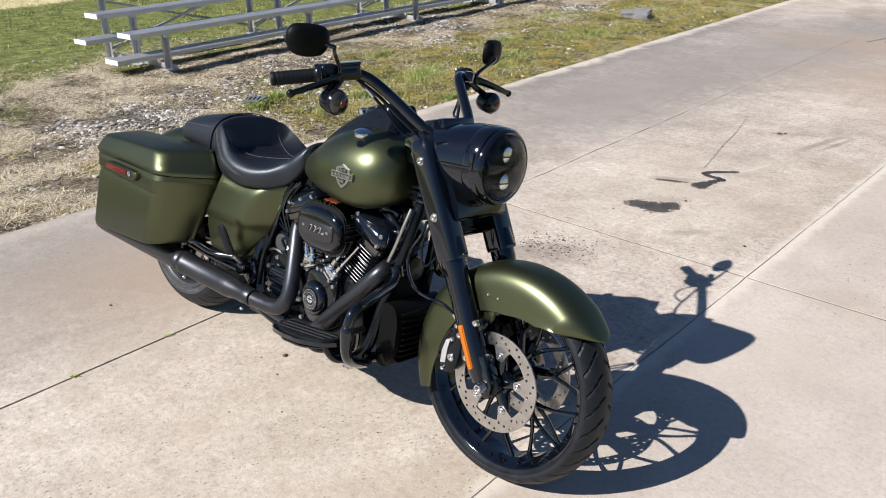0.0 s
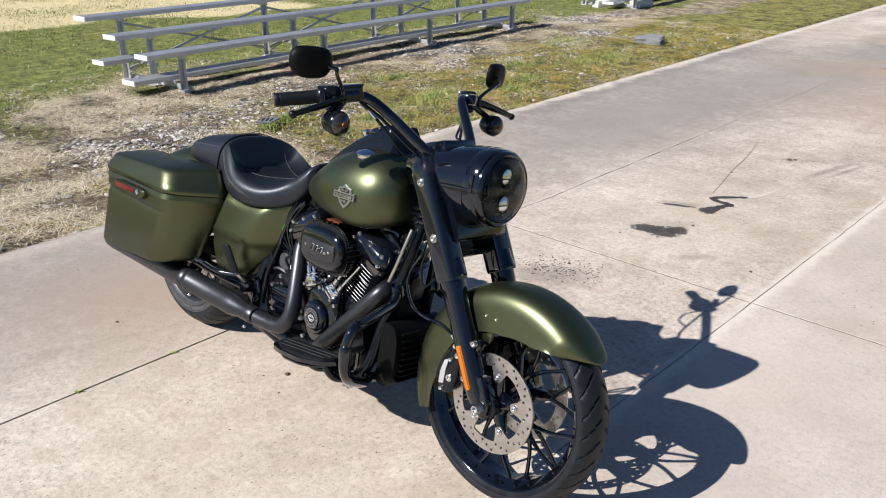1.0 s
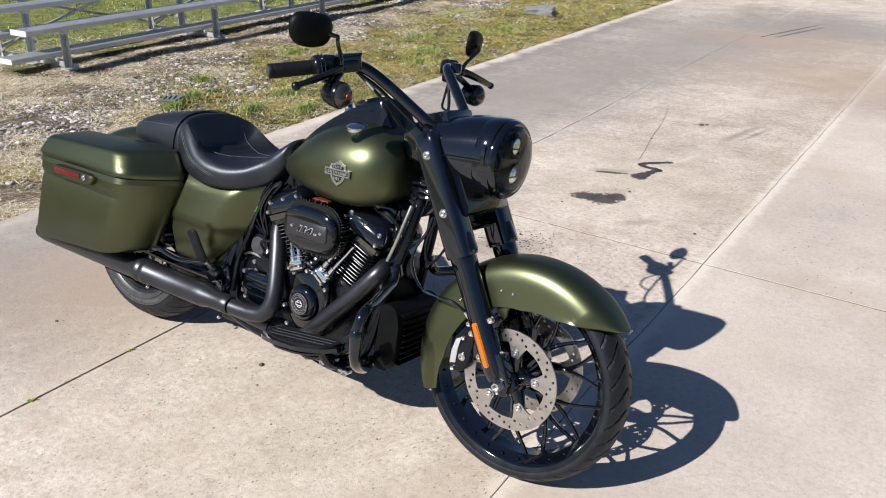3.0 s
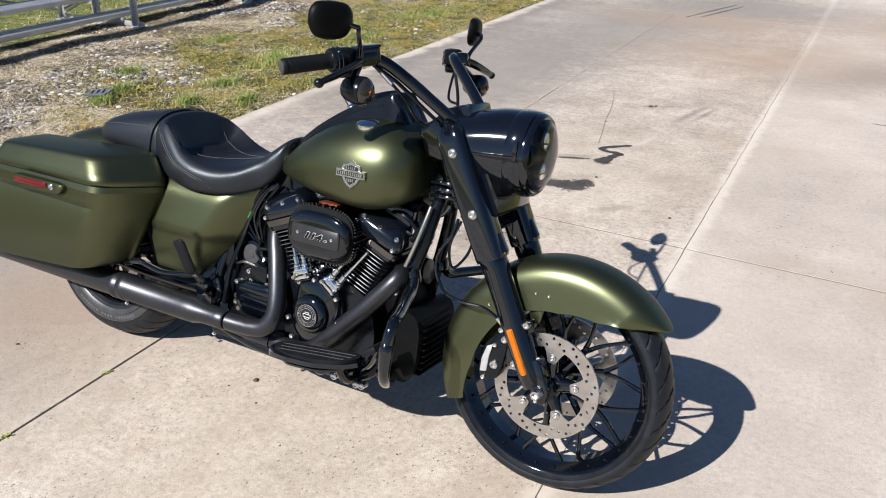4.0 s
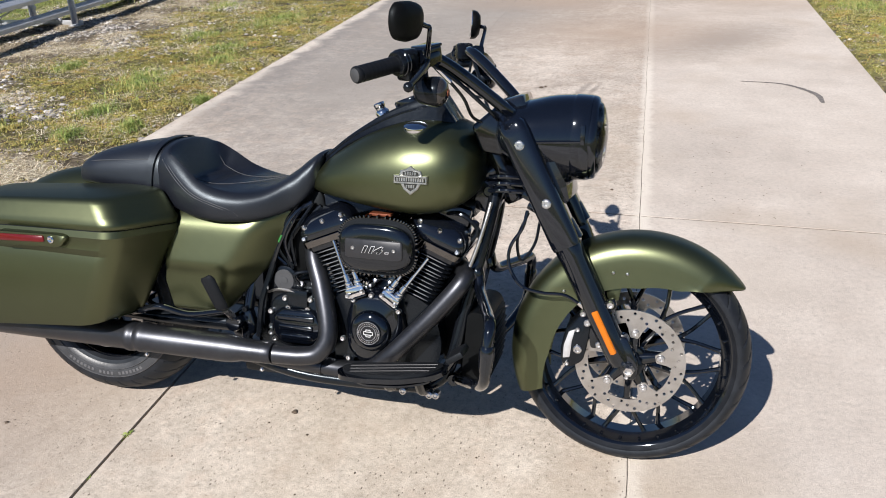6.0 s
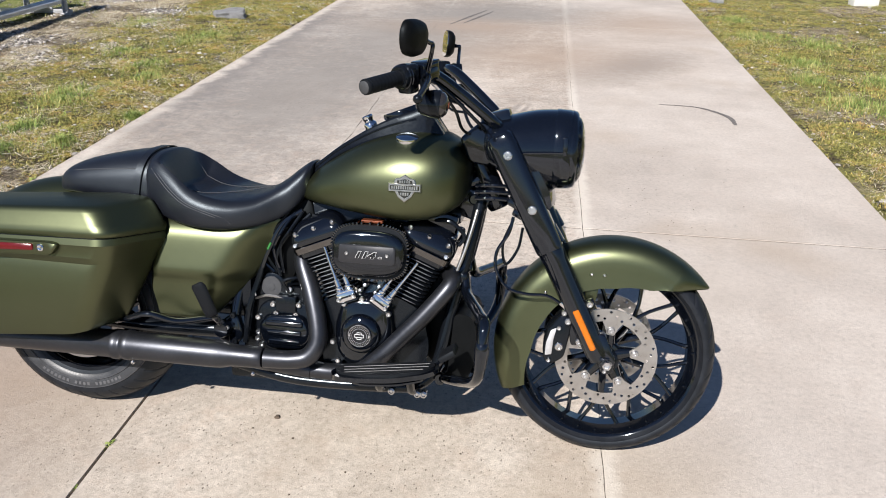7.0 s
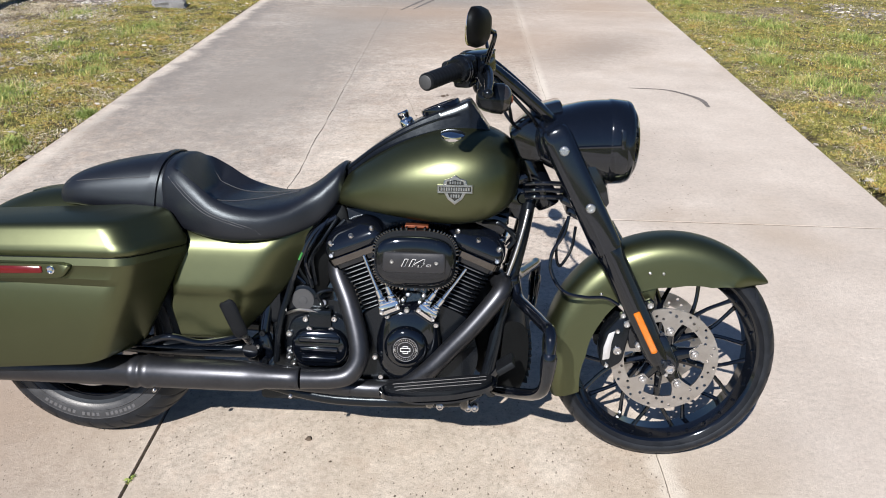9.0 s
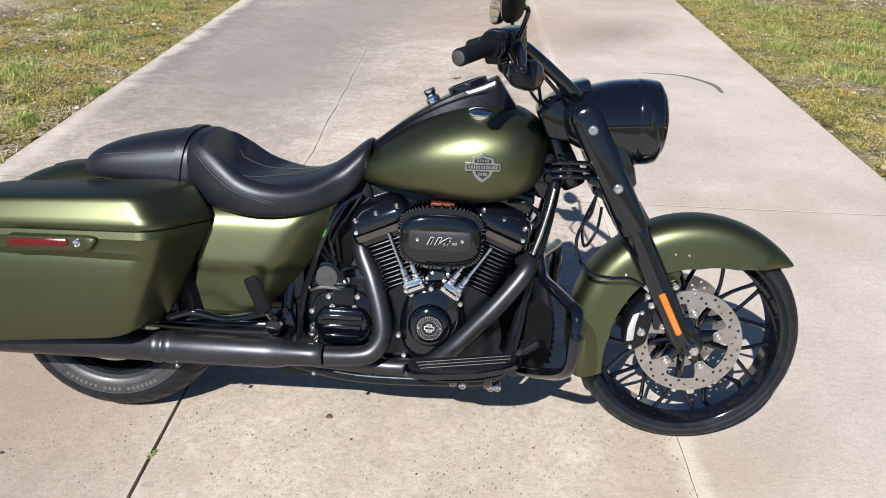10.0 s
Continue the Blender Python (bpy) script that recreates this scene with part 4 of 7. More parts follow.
for x, y, turn in ((-5.55, 11.15, 70), (-5.05, 11.55, 75), (5.80, 11.5, 10)):
    concrete_block(x, y, turn)

# ---- motorcycle ----
# plan: u ahead from the rear wheel's middle, v to the left, w up along the leaning frame
LEAN = 10.1
moto = thing("motorcycle", "olive green touring motorcycle with black trim, leaning on its side stand", "motorcycle", m=pose(0, -0.046, 0) @ Matrix.Rotation(radians(-LEAN), 4, 'X'))
F, RW = Vector((1.580, 0, 0.309)), Vector((0.0, 0, 0.309))
RIGHT_SIDE = (0, -1, 0)


def tyre(c, r, rim, half, parent, label, blocks):
    """Tread cut by slanted grooves on both shoulders, with a ribbed sidewall."""
    drop = min(0.046, (r - rim) * 0.55)
    prof = []
    for phi in np.linspace(-70, 70, 31):
        p = radians(phi)
        prof.append((0.975 * half * math.sin(p) / math.sin(radians(70)), r - drop * (1 - math.cos(p)) / (1 - math.cos(radians(70)))))
    wall = r - drop - rim
    side = [(0.76, rim - 0.004), (0.90, rim + 0.004), (0.97, rim + wall * 0.3), (1.0, rim + wall * 0.55), (1.0, rim + wall * 0.8)]
    prof = [(-half * k, q) for k, q in side] + prof + [(half * k, q) for k, q in reversed(side)]
    per = 16
    seg = blocks * per
    rings = []
    for i in range(seg):
        a = 2 * math.pi * i / seg
        ring = []
        for v, rr in prof:
            x = abs(v) / half
            cut = 0.0
            if 0.12 < x < 0.95 and rr > r - drop - 0.001:
                s = (i / per + (0.5 if v > 0 else 0) + 1.15 * (x - 0.12) ** 1.3) % 1.0
                if s < 0.115:
                    cut = 0.005
            ring.append((c.x + (rr - cut) * math.cos(a), v, c.z + (rr - cut) * math.sin(a)))
        rings.append(ring)
    bm = loft(bmesh.new(), rings + [rings[0]], cap=False, closed=False)
    bmesh.ops.remove_doubles(bm, verts=bm.verts, dist=1e-5)
    return bike("tyre", bm, RUBBER, parent, label, 30)


def rim_ring(c, rim, half, parent, material, label=""):
    prof = [(rim + 0.002, -half * 0.74), (rim - 0.003, -half * 0.79), (rim - 0.008, -half * 0.76), (rim - 0.014, -half * 0.66), (rim - 0.019, -half * 0.55), (rim - 0.034, -half * 0.34), (rim - 0.034, half * 0.34), (rim - 0.019, half * 0.55), (rim - 0.014, half * 0.66), (rim - 0.008, half * 0.76), (rim - 0.003, half * 0.79), (rim + 0.002, half * 0.74), (rim - 0.006, 0.0), (rim + 0.002, -half * 0.74)]
    return bike("rim", lathe(bmesh.new(), prof, c, (0, 1, 0), 96, False), material, parent, label)


def brake_disc(c, v, sgn, parent):
    bm = bmesh.new()

    def loop(pts):
        vs = [bm.verts.new((c.x + r * math.cos(a), v, c.z + r * math.sin(a))) for r, a in pts]
        return [bm.edges.new((vs[i], vs[(i + 1) % len(vs)])) for i in range(len(vs))]
    edges = loop([(0.142, a) for a in np.linspace(0, 2 * math.pi, 96, endpoint=False)])
    inner = []
    for a in np.linspace(0, 2 * math.pi, 120, endpoint=False):
        d = abs((math.degrees(a) - 84 + 36) % 72 - 36)
        k = min(1.0, max(0.0, (15 - d) / 7))
        inner.append((0.107 - 0.040 * k * k * (3 - 2 * k), a))
    edges += loop(inner)
    for i in range(45):
        rr, a = (0.1140, 0.1235, 0.1330)[i % 3], 2 * math.pi * i / 45
        h = Vector((c.x + rr * math.cos(a), v, c.z + rr * math.sin(a)))
        vs = [bm.verts.new(h + Vector((0.0041 * math.cos(b), 0, 0.0041 * math.sin(b)))) for b in np.linspace(0, 2 * math.pi, 8, endpoint=False)]
        edges += [bm.edges.new((vs[k], vs[(k + 1) % 8])) for k in range(8)]
    bmesh.ops.triangle_fill(bm, use_beauty=True, edges=edges)
    # drop the discs that fill the holes
    for f in [f for f in bm.faces if (f.calc_center_median() - Vector((c.x, v, c.z))).length < 0.066]:
        bm.faces.remove(f)
    ext = bmesh.ops.extrude_face_region(bm, geom=bm.faces[:])
    bmesh.ops.translate(bm, vec=(0, sgn * 0.005, 0), verts=[e for e in ext["geom"] if isinstance(e, bmesh.types.BMVert)])
    d = bike("brake_disc", bm, STEEL, parent, "drilled steel brake disc", 30)
    for k in range(5):
        a = radians(84 + 72 * k)
        p = (c.x + 0.080 * math.cos(a), v + sgn * 0.005, c.z + 0.080 * math.sin(a))
        b = lathe(bmesh.new(), [(0.011, -0.006), (0.011, 0.002), (0.0095, 0.004), (0.006, 0.004), (0.006, 0.007), (0.003, 0.007), (0.003, 0.004)], p, (0, sgn, 0), 12)
        bike("bolt", b, BOLT, d)
    return d


def front_wheel():
    w = new("front_wheel")
    w.parent = moto
    tyre(F, 0.308, 0.262, 0.062, w, "clean black tyre with slanted grooves", 32)
    rim = rim_ring(F, 0.265, 0.062, w, GLOSSCAST, "gloss black rim")
    for k in range(30):
        a = radians(12 * k + 4)
        p = (F.x + 0.243 * math.cos(a), -0.035, F.z + 0.243 * math.sin(a))
        bike("rim_stud", lathe(bmesh.new(), [(0.004, -0.006), (0.004, 0.004), (0.0025, 0.006)], p, (-math.cos(a) * 0.8, -0.6, -math.sin(a) * 0.8), 8), GLOSSCAST, rim)
    hub = lathe(bmesh.new(), [(0.022, -0.075), (0.040, -0.072), (0.046, -0.064), (0.046, -0.054), (0.036, -0.044), (0.036, 0.044), (0.046, 0.054), (0.046, 0.064), (0.040, 0.072), (0.022, 0.075)], F, (0, 1, 0), 40)
    hb = bike("hub", hub, GLOSSCAST, w)
    for k in range(5):
        a = radians(84 + 72 * k)
        for s in (-1, 1):
            bike("disc_carrier", tube(bmesh.new(), [(F.x + 0.03 * math.cos(a), s * 0.058, F.z + 0.03 * math.sin(a)), (F.x + 0.086 * math.cos(a), s * 0.066, F.z + 0.090 * math.sin(a))], [0.022, 0.013], 10, smooth=False), GLOSSCAST, hb)
    for k in range(10):
        a = radians(18 + 36 * k)
        s = -1 if k % 2 else 1
        bm = bmesh.new()
        q = lambda r, ang, v: (F.x + r * math.cos(ang), v, F.z + r * math.sin(ang))
        tube(bm, [q(0.028, a, s * 0.034), q(0.128, a, s * 0.024)], [0.013, 0.0085], 8, smooth=False)
        for e in (-13, 13):
            tube(bm, [q(0.120, a, s * 0.024), q(0.170, a + radians(e) * 0.5, s * 0.020), q(0.226, a + radians(e), s * 0.016), q(0.236, a + radians(e) * 1.02, s * 0.015)], [0.0074, 0.0056, 0.0064, 0.0105], 8, 3)
        bike("spoke", bm, GLOSSCAST, w)
    for s in (-1, 1):
        brake_disc(F, s * 0.076, s, w)
    axle = lathe(bmesh.new(), [(0.012, -0.14), (0.012, 0.14)], F, (0, 1, 0), 20)
    bike("axle", axle, BOLT, w)
    nut = lathe(bmesh.new(), [(0.016, -0.002), (0.016, 0.006), (0.013, 0.012), (0.0125, 0.022), (0.008, 0.022), (0.007, 0.014)], (F.x, -0.132, F.z), RIGHT_SIDE, 6)
    bike("axle_nut", nut, BOLT, w, "zinc axle nut", 30)
    bike("axle_washer", lathe(bmesh.new(), [(0.03, 0.0), (0.03, 0.02), (0.025, 0.024)], (F.x + 0.004, -0.085, F.z - 0.003), RIGHT_SIDE, 24), SATIN, w)


def rear_wheel():
    w = new("rear_wheel")
    w.parent = moto
    tyre(RW, 0.308, 0.190, 0.088, w, "black rear tyre with a scuffed sidewall paled by painted sheen", 34)
    rim_ring(RW, 0.193, 0.088, w, GLOSSCAST, "gloss black rim")
    # dusty sidewall; its sunlit highlight band is put into the paler grey
    wall = bike("sidewall_band", lathe(bmesh.new(), [(0.204, -0.006), (0.212, 0.0), (0.232, 0.0018), (0.246, 0.0008), (0.255, -0.008), (0.246, -0.012), (0.212, -0.010), (0.204, -0.006)], (0, -0.0885, RW.z), RIGHT_SIDE, 96, False), SCUFFED_SHEEN, w, "dusty sidewall with painted grey sheen and raised lettering")
    for k in range(20):
        a = radians(-124 + 3.4 * k)
        if k in (7, 12):
            continue
        bike("mark", box(bmesh.new(), (0.233 * math.cos(a), -0.0900, RW.z + 0.233 * math.sin(a)), (0.0085, 0.0016, 0.010), 0, tilt(90 - math.degrees(a))), SCUFFED_LIGHT, wall)
    for r0 in (0.2195, 0.2455):
        bike("rib", lathe(bmesh.new(), [(r0 - 0.001, 0.0), (r0, 0.0032), (r0 + 0.001, 0.0)], (0, -0.0895, RW.z), RIGHT_SIDE, 72, False), SCUFFED_LIGHT, wall)
    bike("hub", lathe(bmesh.new(), [(0.03, -0.10), (0.05, -0.09), (0.05, 0.09), (0.03, 0.10)], RW, (0, 1, 0), 32), GLOSSCAST, w)
    for k in range(10):
        a = radians(36 * k)
        bm = bmesh.new()
        q = lambda r, ang, v: (RW.x + r * math.cos(ang), v, RW.z + r * math.sin(ang))
        tube(bm, [q(0.04, a, -0.04), q(0.12, a, -0.03)], [0.012, 0.009], 6, smooth=False)
        for e in (-10, 10):
            tube(bm, [q(0.117, a, -0.03), q(0.168, a + radians(e), -0.024)], 0.008, 6, smooth=False)
        bike("spoke", bm, GLOSSCAST, w)
    bm = lathe(bmesh.new(), [(0.11, -0.004), (0.146, -0.004), (0.146, 0.004), (0.11, 0.004), (0.11, -0.004)], (0, -0.085, RW.z), (0, 1, 0), 64, False)
    bike("brake_disc", bm, STEEL, w, "steel brake disc")


def fender_shell(c, a0, a1, r_out, r_in, half, depth, nose=8.0, tail=3.0, step=2.5, power=0.72):
    bm = bmesh.new()
    rings = []
    angs = np.concatenate([a0 + nose * np.linspace(0, 1, 9)[:-1] ** 2, np.arange(a0 + nose, a1 - tail, step), a1 - tail * np.linspace(1, 0, 5) ** 1.5])
    for a in angs:
        ro, ri = r_out(a), min(r_in(a), r_out(a) - 0.006)
        s = min(1.0, math.sqrt(max(a - a0, 0.0) / nose) * 0.93 + 0.07)
        d = min(depth, ro - ri)
        prof = []
        for phi in np.linspace(0, 90, 13):
            p = radians(phi)
            prof.append((half * s * math.sin(p) ** power, ro - d * (1 - math.cos(p) ** power)))
        for k in (0.33, 0.66, 1.0):
            prof.append((half * s * (1 + 0.03 * k), (ro - d) * (1 - k) + ri * k))
        outer = [(-v, r) for v, r in reversed(prof)] + prof[1:]
        inner = [(v * (1 - 0.0035 / half), r - 0.0035) for v, r in reversed(outer)]
        inner = [(v, max(r, ri)) for v, r in inner]
        ca, sa = math.cos(radians(a)), math.sin(radians(a))
        rings.append([(c.x + r * ca, v, c.z + r * sa) for v, r in outer + inner])
    return loft(bm, rings)


def front_fender():
    def r_in(a):
        pts = [(39, 0.334), (50, 0.276), (65, 0.232), (90, 0.208), (108, 0.210), (126, 0.214), (151, 0.212), (178, 0.218), (205, 0.252)]
        return float(np.interp(a, [p[0] for p in pts], [p[1] for p in pts]))
    f = bike("front_fender", fender_shell(F + Vector((0.008, 0, -0.006)), 38.5, 203, lambda a: 0.333 + 0.006 * math.cos(radians(a - 40)), r_in, 0.084, 0.075, 15.0), GREEN, moto, "olive satin front fender with a long skirt")
    for at in ((1.522, 0.547), (1.557, 0.547), (1.400, 0.486)):
        for s in (-1, 1):
            b = lathe(bmesh.new(), [(0.0045, -0.004), (0.0045, 0.001), (0.003, 0.003), (0.0005, 0.0038)], (at[0], s * 0.0855, at[1]), (0, s, 0), 10)
            bike("rivet", b, BOLT, f)
    bm = side_prism(bmesh.new(), [(1.505, 0.515), (1.545, 0.51), (1.54, 0.47), (1.515, 0.45)], -0.066, -0.076, 0.002, 0.006)
    bike("fender_bracket", bm, GREEN, f)


def rear_fender():
    r_out = lambda a: float(np.interp(a, [50, 90, 125, 200], [0.385, 0.398, 0.428, 0.430]))
    bike("rear_fender", fender_shell(RW, 50, 196, r_out, lambda a: r_out(a) - 0.14, 0.122, 0.105, 3, 6, power=0.98), GREEN, moto, "olive satin rear fender")


LEG_TOP, LEG_LOW = Vector((1.247, 0, 0.920)), Vector((1.572, 0, 0.292))


def leg(t, du=0.0, v=0.0):
    p = LEG_TOP.lerp(LEG_LOW, t)
    d = (LEG_LOW - LEG_TOP).normalized()
    n = Vector((-d.z, 0, d.x))          # ahead of the leg
    return p + n * du + Vector((0, v, 0))


def fork_leg(s):
    f = new("fork_leg")
    f.parent = moto
    v = s * 0.108
    rings = []
    for t, ru, rv in ((0.0, 0.028, 0.030), (0.012, 0.035, 0.036), (0.05, 0.039, 0.038), (0.25, 0.0385, 0.038), (0.47, 0.0385, 0.0375), (0.485, 0.037, 0.036)):
        rings.append([leg(t, ru * math.copysign(abs(math.cos(a)) ** 0.55, math.cos(a)), v + rv * math.copysign(abs(math.sin(a)) ** 0.55, math.sin(a))) for a in np.linspace(0, 2 * math.pi, 44, endpoint=False)])
    cover = bike("fork_cover", loft(bmesh.new(), rings), GLOSS, f, "gloss black upper fork cover")
    d = (LEG_LOW - LEG_TOP).normalized()
    for t in (0.085, 0.31):
        p = leg(t, 0.002, v + s * 0.036)
        b = lathe(bmesh.new(), [(0.0125, -0.004), (0.0125, 0.003), (0.0105, 0.005), (0.008, 0.005), (0.008, 0.009), (0.004, 0.009), (0.004, 0.006)], p, (0, s, 0), 14)
        bike("bolt", b, BOLT, cover, "bright zinc bolt")
    rings = []
    for t, r in ((0.47, 0.033), (0.475, 0.0360), (0.52, 0.0360), (0.53, 0.0345), (0.80, 0.0335), (0.93, 0.032), (0.965, 0.027)):
        rings.append([leg(t, r * math.cos(a), v + r * math.sin(a)) for a in np.linspace(0, 2 * math.pi, 24, endpoint=False)])
    slider = bike("slider", loft(bmesh.new(), rings), GLOSS, f, "gloss black lower fork slider")
    boss = bmesh.new()
    side_prism(boss, [(F.x - 0.052, F.z + 0.075), (F.x - 0.012, F.z + 0.085), (F.x + 0.024, F.z + 0.012), (F.x + 0.018, F.z - 0.035), (F.x - 0.012, F.z - 0.03)], s * 0.088, s * 0.128, 0.005, 0.012)
    bike("axle_boss", boss, GLOSS, slider)
    bike("pinch_bolt", bolt(bmesh.new(), (F.x - 0.004, s * 0.128, F.z - 0.024), (0, s, 0), 0.006), BOLT, slider)
    # reflector strip
    rings = []
    for t in (0.735, 0.738, 0.905, 0.908):
        k = 0.0055 if t in (0.735, 0.908) else 0.008
        rings.append([leg(t, k * 1.1 * math.cos(a) - 0.002, v + s * (0.0325 + max(0.0, 0.0045 * math.sin(a)))) for a in np.linspace(0, math.pi * 2, 14, endpoint=False)])
    lens = bike("reflector", loft(bmesh.new(), rings), AMBER, slider, "long amber reflector")
    for t in np.linspace(0.745, 0.898, 24):
        row = [leg(t + dt, x, v + s * (0.0368 + lift)) for dt, lift in ((-0.0024, 0.0), (0.0, 0.0012), (0.0024, 0.0)) for x in (-0.0088, 0.0048)]
        bm = bmesh.new()
        q = [bm.verts.new(p) for p in row]
        for corner in ((0, 1, 3, 2), (2, 3, 5, 4), (0, 2, 4), (1, 5, 3), (0, 4, 5, 1)):
            bm.faces.new([q[k] for k in corner])
        bike("prism", bm, AMBER, lens, "", 0)
    # caliper
    cal = side_prism(bmesh.new(), [(1.452, 0.440), (1.478, 0.425), (1.476, 0.385), (1.470, 0.350), (1.462, 0.308), (1.430, 0.286), (1.408, 0.296), (1.402, 0.335), (1.412, 0.390)], s * 0.050, s * 0.116, 0.007, 0.012)
    caliper = bike("brake_caliper", cal, SATIN, f, "black brake caliper with a silver badge")
    badge = side_prism(bmesh.new(), [(1.422, 0.388), (1.438, 0.396), (1.431, 0.362), (1.428, 0.318), (1.410, 0.314), (1.411, 0.350)], s * 0.114, s * 0.1185, 0.001, 0.003)
    bike("badge", badge, SILVER, caliper, "silver badge plate")
    for u, w, r in ((1.447, 0.342, 0.0115), (1.444, 0.396, 0.0065), (1.421, 0.300, 0.0065), (1.455, 0.440, 0.0080), (1.467, 0.416, 0.0090), (1.500, 0.360, 0.0090)):
        bike("bolt", lathe(bmesh.new(), [(r, -0.01), (r, 0.003), (r * 0.8, 0.005), (r * 0.5, 0.005), (r * 0.45, 0.002)], (u, s * 0.117, w), (0, s, 0), 12), BOLT, caliper)
    bike("bolt", bolt(bmesh.new(), (1.522, s * 0.118, 0.472), (0, s, 0), 0.010, 0.009), BOLT, slider)
    bike("bracket", side_prism(bmesh.new(), [(1.448, 0.452), (1.500, 0.47), (1.530, 0.485), (1.540, 0.465), (1.515, 0.42), (1.512, 0.35), (1.48, 0.345), (1.468, 0.40)], s * 0.09, s * 0.112, 0.004, 0.008), GLOSS, slider)


def oval_rings(stations, n=2.2, seg=40):
    rings = []
    for u, wc, hv, hw in stations:
        ring = []
        for a in np.linspace(0, 2 * math.pi, seg, endpoint=False):
            c, s = math.cos(a), math.sin(a)
            ring.append((u, hv * math.copysign(abs(c) ** (2 / n), c), wc + hw * math.copysign(abs(s) ** (2 / n), s)))
        rings.append(ring)
    return rings


def headlamp():
    h = new("headlamp_nacelle")
    h.parent = moto
    st = spline([(1.205, 0.895, 0.085, 0.045), (1.225, 0.888, 0.118, 0.066), (1.28, 0.880, 0.122, 0.088), (1.34, 0.877, 0.116, 0.104), (1.40, 0.877, 0.109, 0.108), (1.438, 0.877, 0.105, 0.106)], 6)
    bike("shell", loft(bmesh.new(), oval_rings(st, 2.3)), GLOSS, h, "gloss black headlamp shell")
    bike("back_housing", side_prism(bmesh.new(), [(1.140, 0.900), (1.168, 0.834), (1.225, 0.828), (1.262, 0.925), (1.205, 0.955)], 0.088, -0.088, 0.010, 0.012), GLOSSCAST, h, "black housing behind the fork tops")
    rim = []
    for u, k in ((1.395, 1.0), (1.400, 1.018), (1.436, 1.018), (1.440, 1.0)):
        wc, hv, hw = (float(np.interp(u, [p[0] for p in st], [p[j] for p in st])) for j in (1, 2, 3))
        rim.append((u, wc, hv * k, hw * k))
    bike("visor_band", loft(bmesh.new(), oval_rings(rim, 2.3), cap=False), GLOSS, h, "raised gloss black band round the lamp")
    for s in (-1, 1):
        bike("hinge", box(bmesh.new(), (1.425, s * 0.107, 0.895), (0.012, 0.010, 0.05), 0.004), GLOSS, h)
        bike("crease", tube(bmesh.new(), [(1.25, s * 0.122, 0.868), (1.33, s * 0.119, 0.874), (1.42, s * 0.107, 0.878)], 0.004, 6), GLOSS, h)
    ring = lathe(bmesh.new(), [(0.106, -0.004), (0.107, 0.004), (0.104, 0.014), (0.098, 0.019), (0.092, 0.017), (0.091, 0.004), (0.106, -0.004)], (1.438, 0, 0.877), (1, 0, 0), 56, False)
    bike("trim_ring", ring, GLOSS, h, "gloss black trim ring")
    bowl = lathe(bmesh.new(), [(0.091, 0.006), (0.088, 0.004), (0.05, 0.001), (0.001, 0.0)], (1.438, 0, 0.877), (1, 0, 0), 48)
    lamp = bike("lamp_body", bowl, LENSBODY, h, "dark lamp body with two bright projectors")
    for w in (0.877 + 0.036, 0.877 - 0.036):
        o = bmesh.new()
        lathe(o, [(0.0235, 0.0), (0.0235, 0.010), (0.016, 0.014), (0.001, 0.016)], (1.440, 0, w), (1, 0, 0), 28)
        p = bike("projector", o, REFLECTOR, lamp, "bright chrome projector lens")
        bike("vane", box(bmesh.new(), (1.452, 0, w - 0.004), (0.012, 0.046, 0.0030), 0.0), LENSBODY, p)
        bike("bezel", lathe(bmesh.new(), [(0.0235, 0.004), (0.0240, 0.016), (0.0275, 0.017), (0.031, 0.010), (0.032, 0.0)], (1.440, 0, w), (1, 0, 0), 32, False), GLOSSCAST, lamp)
    for y in (-0.052, 0.052):
        bike("cheek", side_prism(bmesh.new(), [(1.440, 0.845), (1.458, 0.865), (1.458, 0.889), (1.440, 0.909)], y * 0.55, y * 1.35, 0.004, 0.006), LENSBODY, lamp)
        bike("side_reflector", lathe(bmesh.new(), [(0.019, 0), (0.020, 0.008), (0.015, 0.004), (0.001, 0.003)], (1.441, y, 0.877), (1, 0, 0), 20), PLATE, lamp)
    dome = lathe(bmesh.new(), [(0.092, 0.014), (0.088, 0.024), (0.074, 0.032), (0.05, 0.038), (0.025, 0.0405), (0.001, 0.041)], (1.438, 0, 0.877), (1, 0, 0), 48, False)
    d = bike("lens", dome, clear_glass, h, "clear domed headlamp lens")
    d.visible_shadow = False
    # skirt between the fork covers under the lamp
    rings = []
    for t, half, du in ((0.05, 0.095, 0.030), (0.18, 0.104, 0.056), (0.28, 0.104, 0.060), (0.335, 0.102, 0.050), (0.345, 0.098, 0.040)):
        rings.append([leg(t, du + 0.012 * (1 - (x / half) ** 2), x) for x in np.linspace(-half, half, 13)] + [leg(t, du - 0.05, x) for x in np.linspace(half, -half, 13)])
    bike("skirt", loft(bmesh.new(), rings), GLOSS, h, "gloss black panel between the fork covers")
    for s in (-1, 1):
        rings = []
        for t, du, wd in ((0.40, -0.002, 0.032), (0.47, 0.0, 0.034), (0.475, 0.0, 0.030)):
            rings.append([leg(t, du + wd * math.cos(a) + 0.012, s * 0.105 + wd * math.sin(a)) for a in np.linspace(0, 2 * math.pi, 20, endpoint=False)])
        bike("collar", loft(bmesh.new(), rings), GLOSS, h)


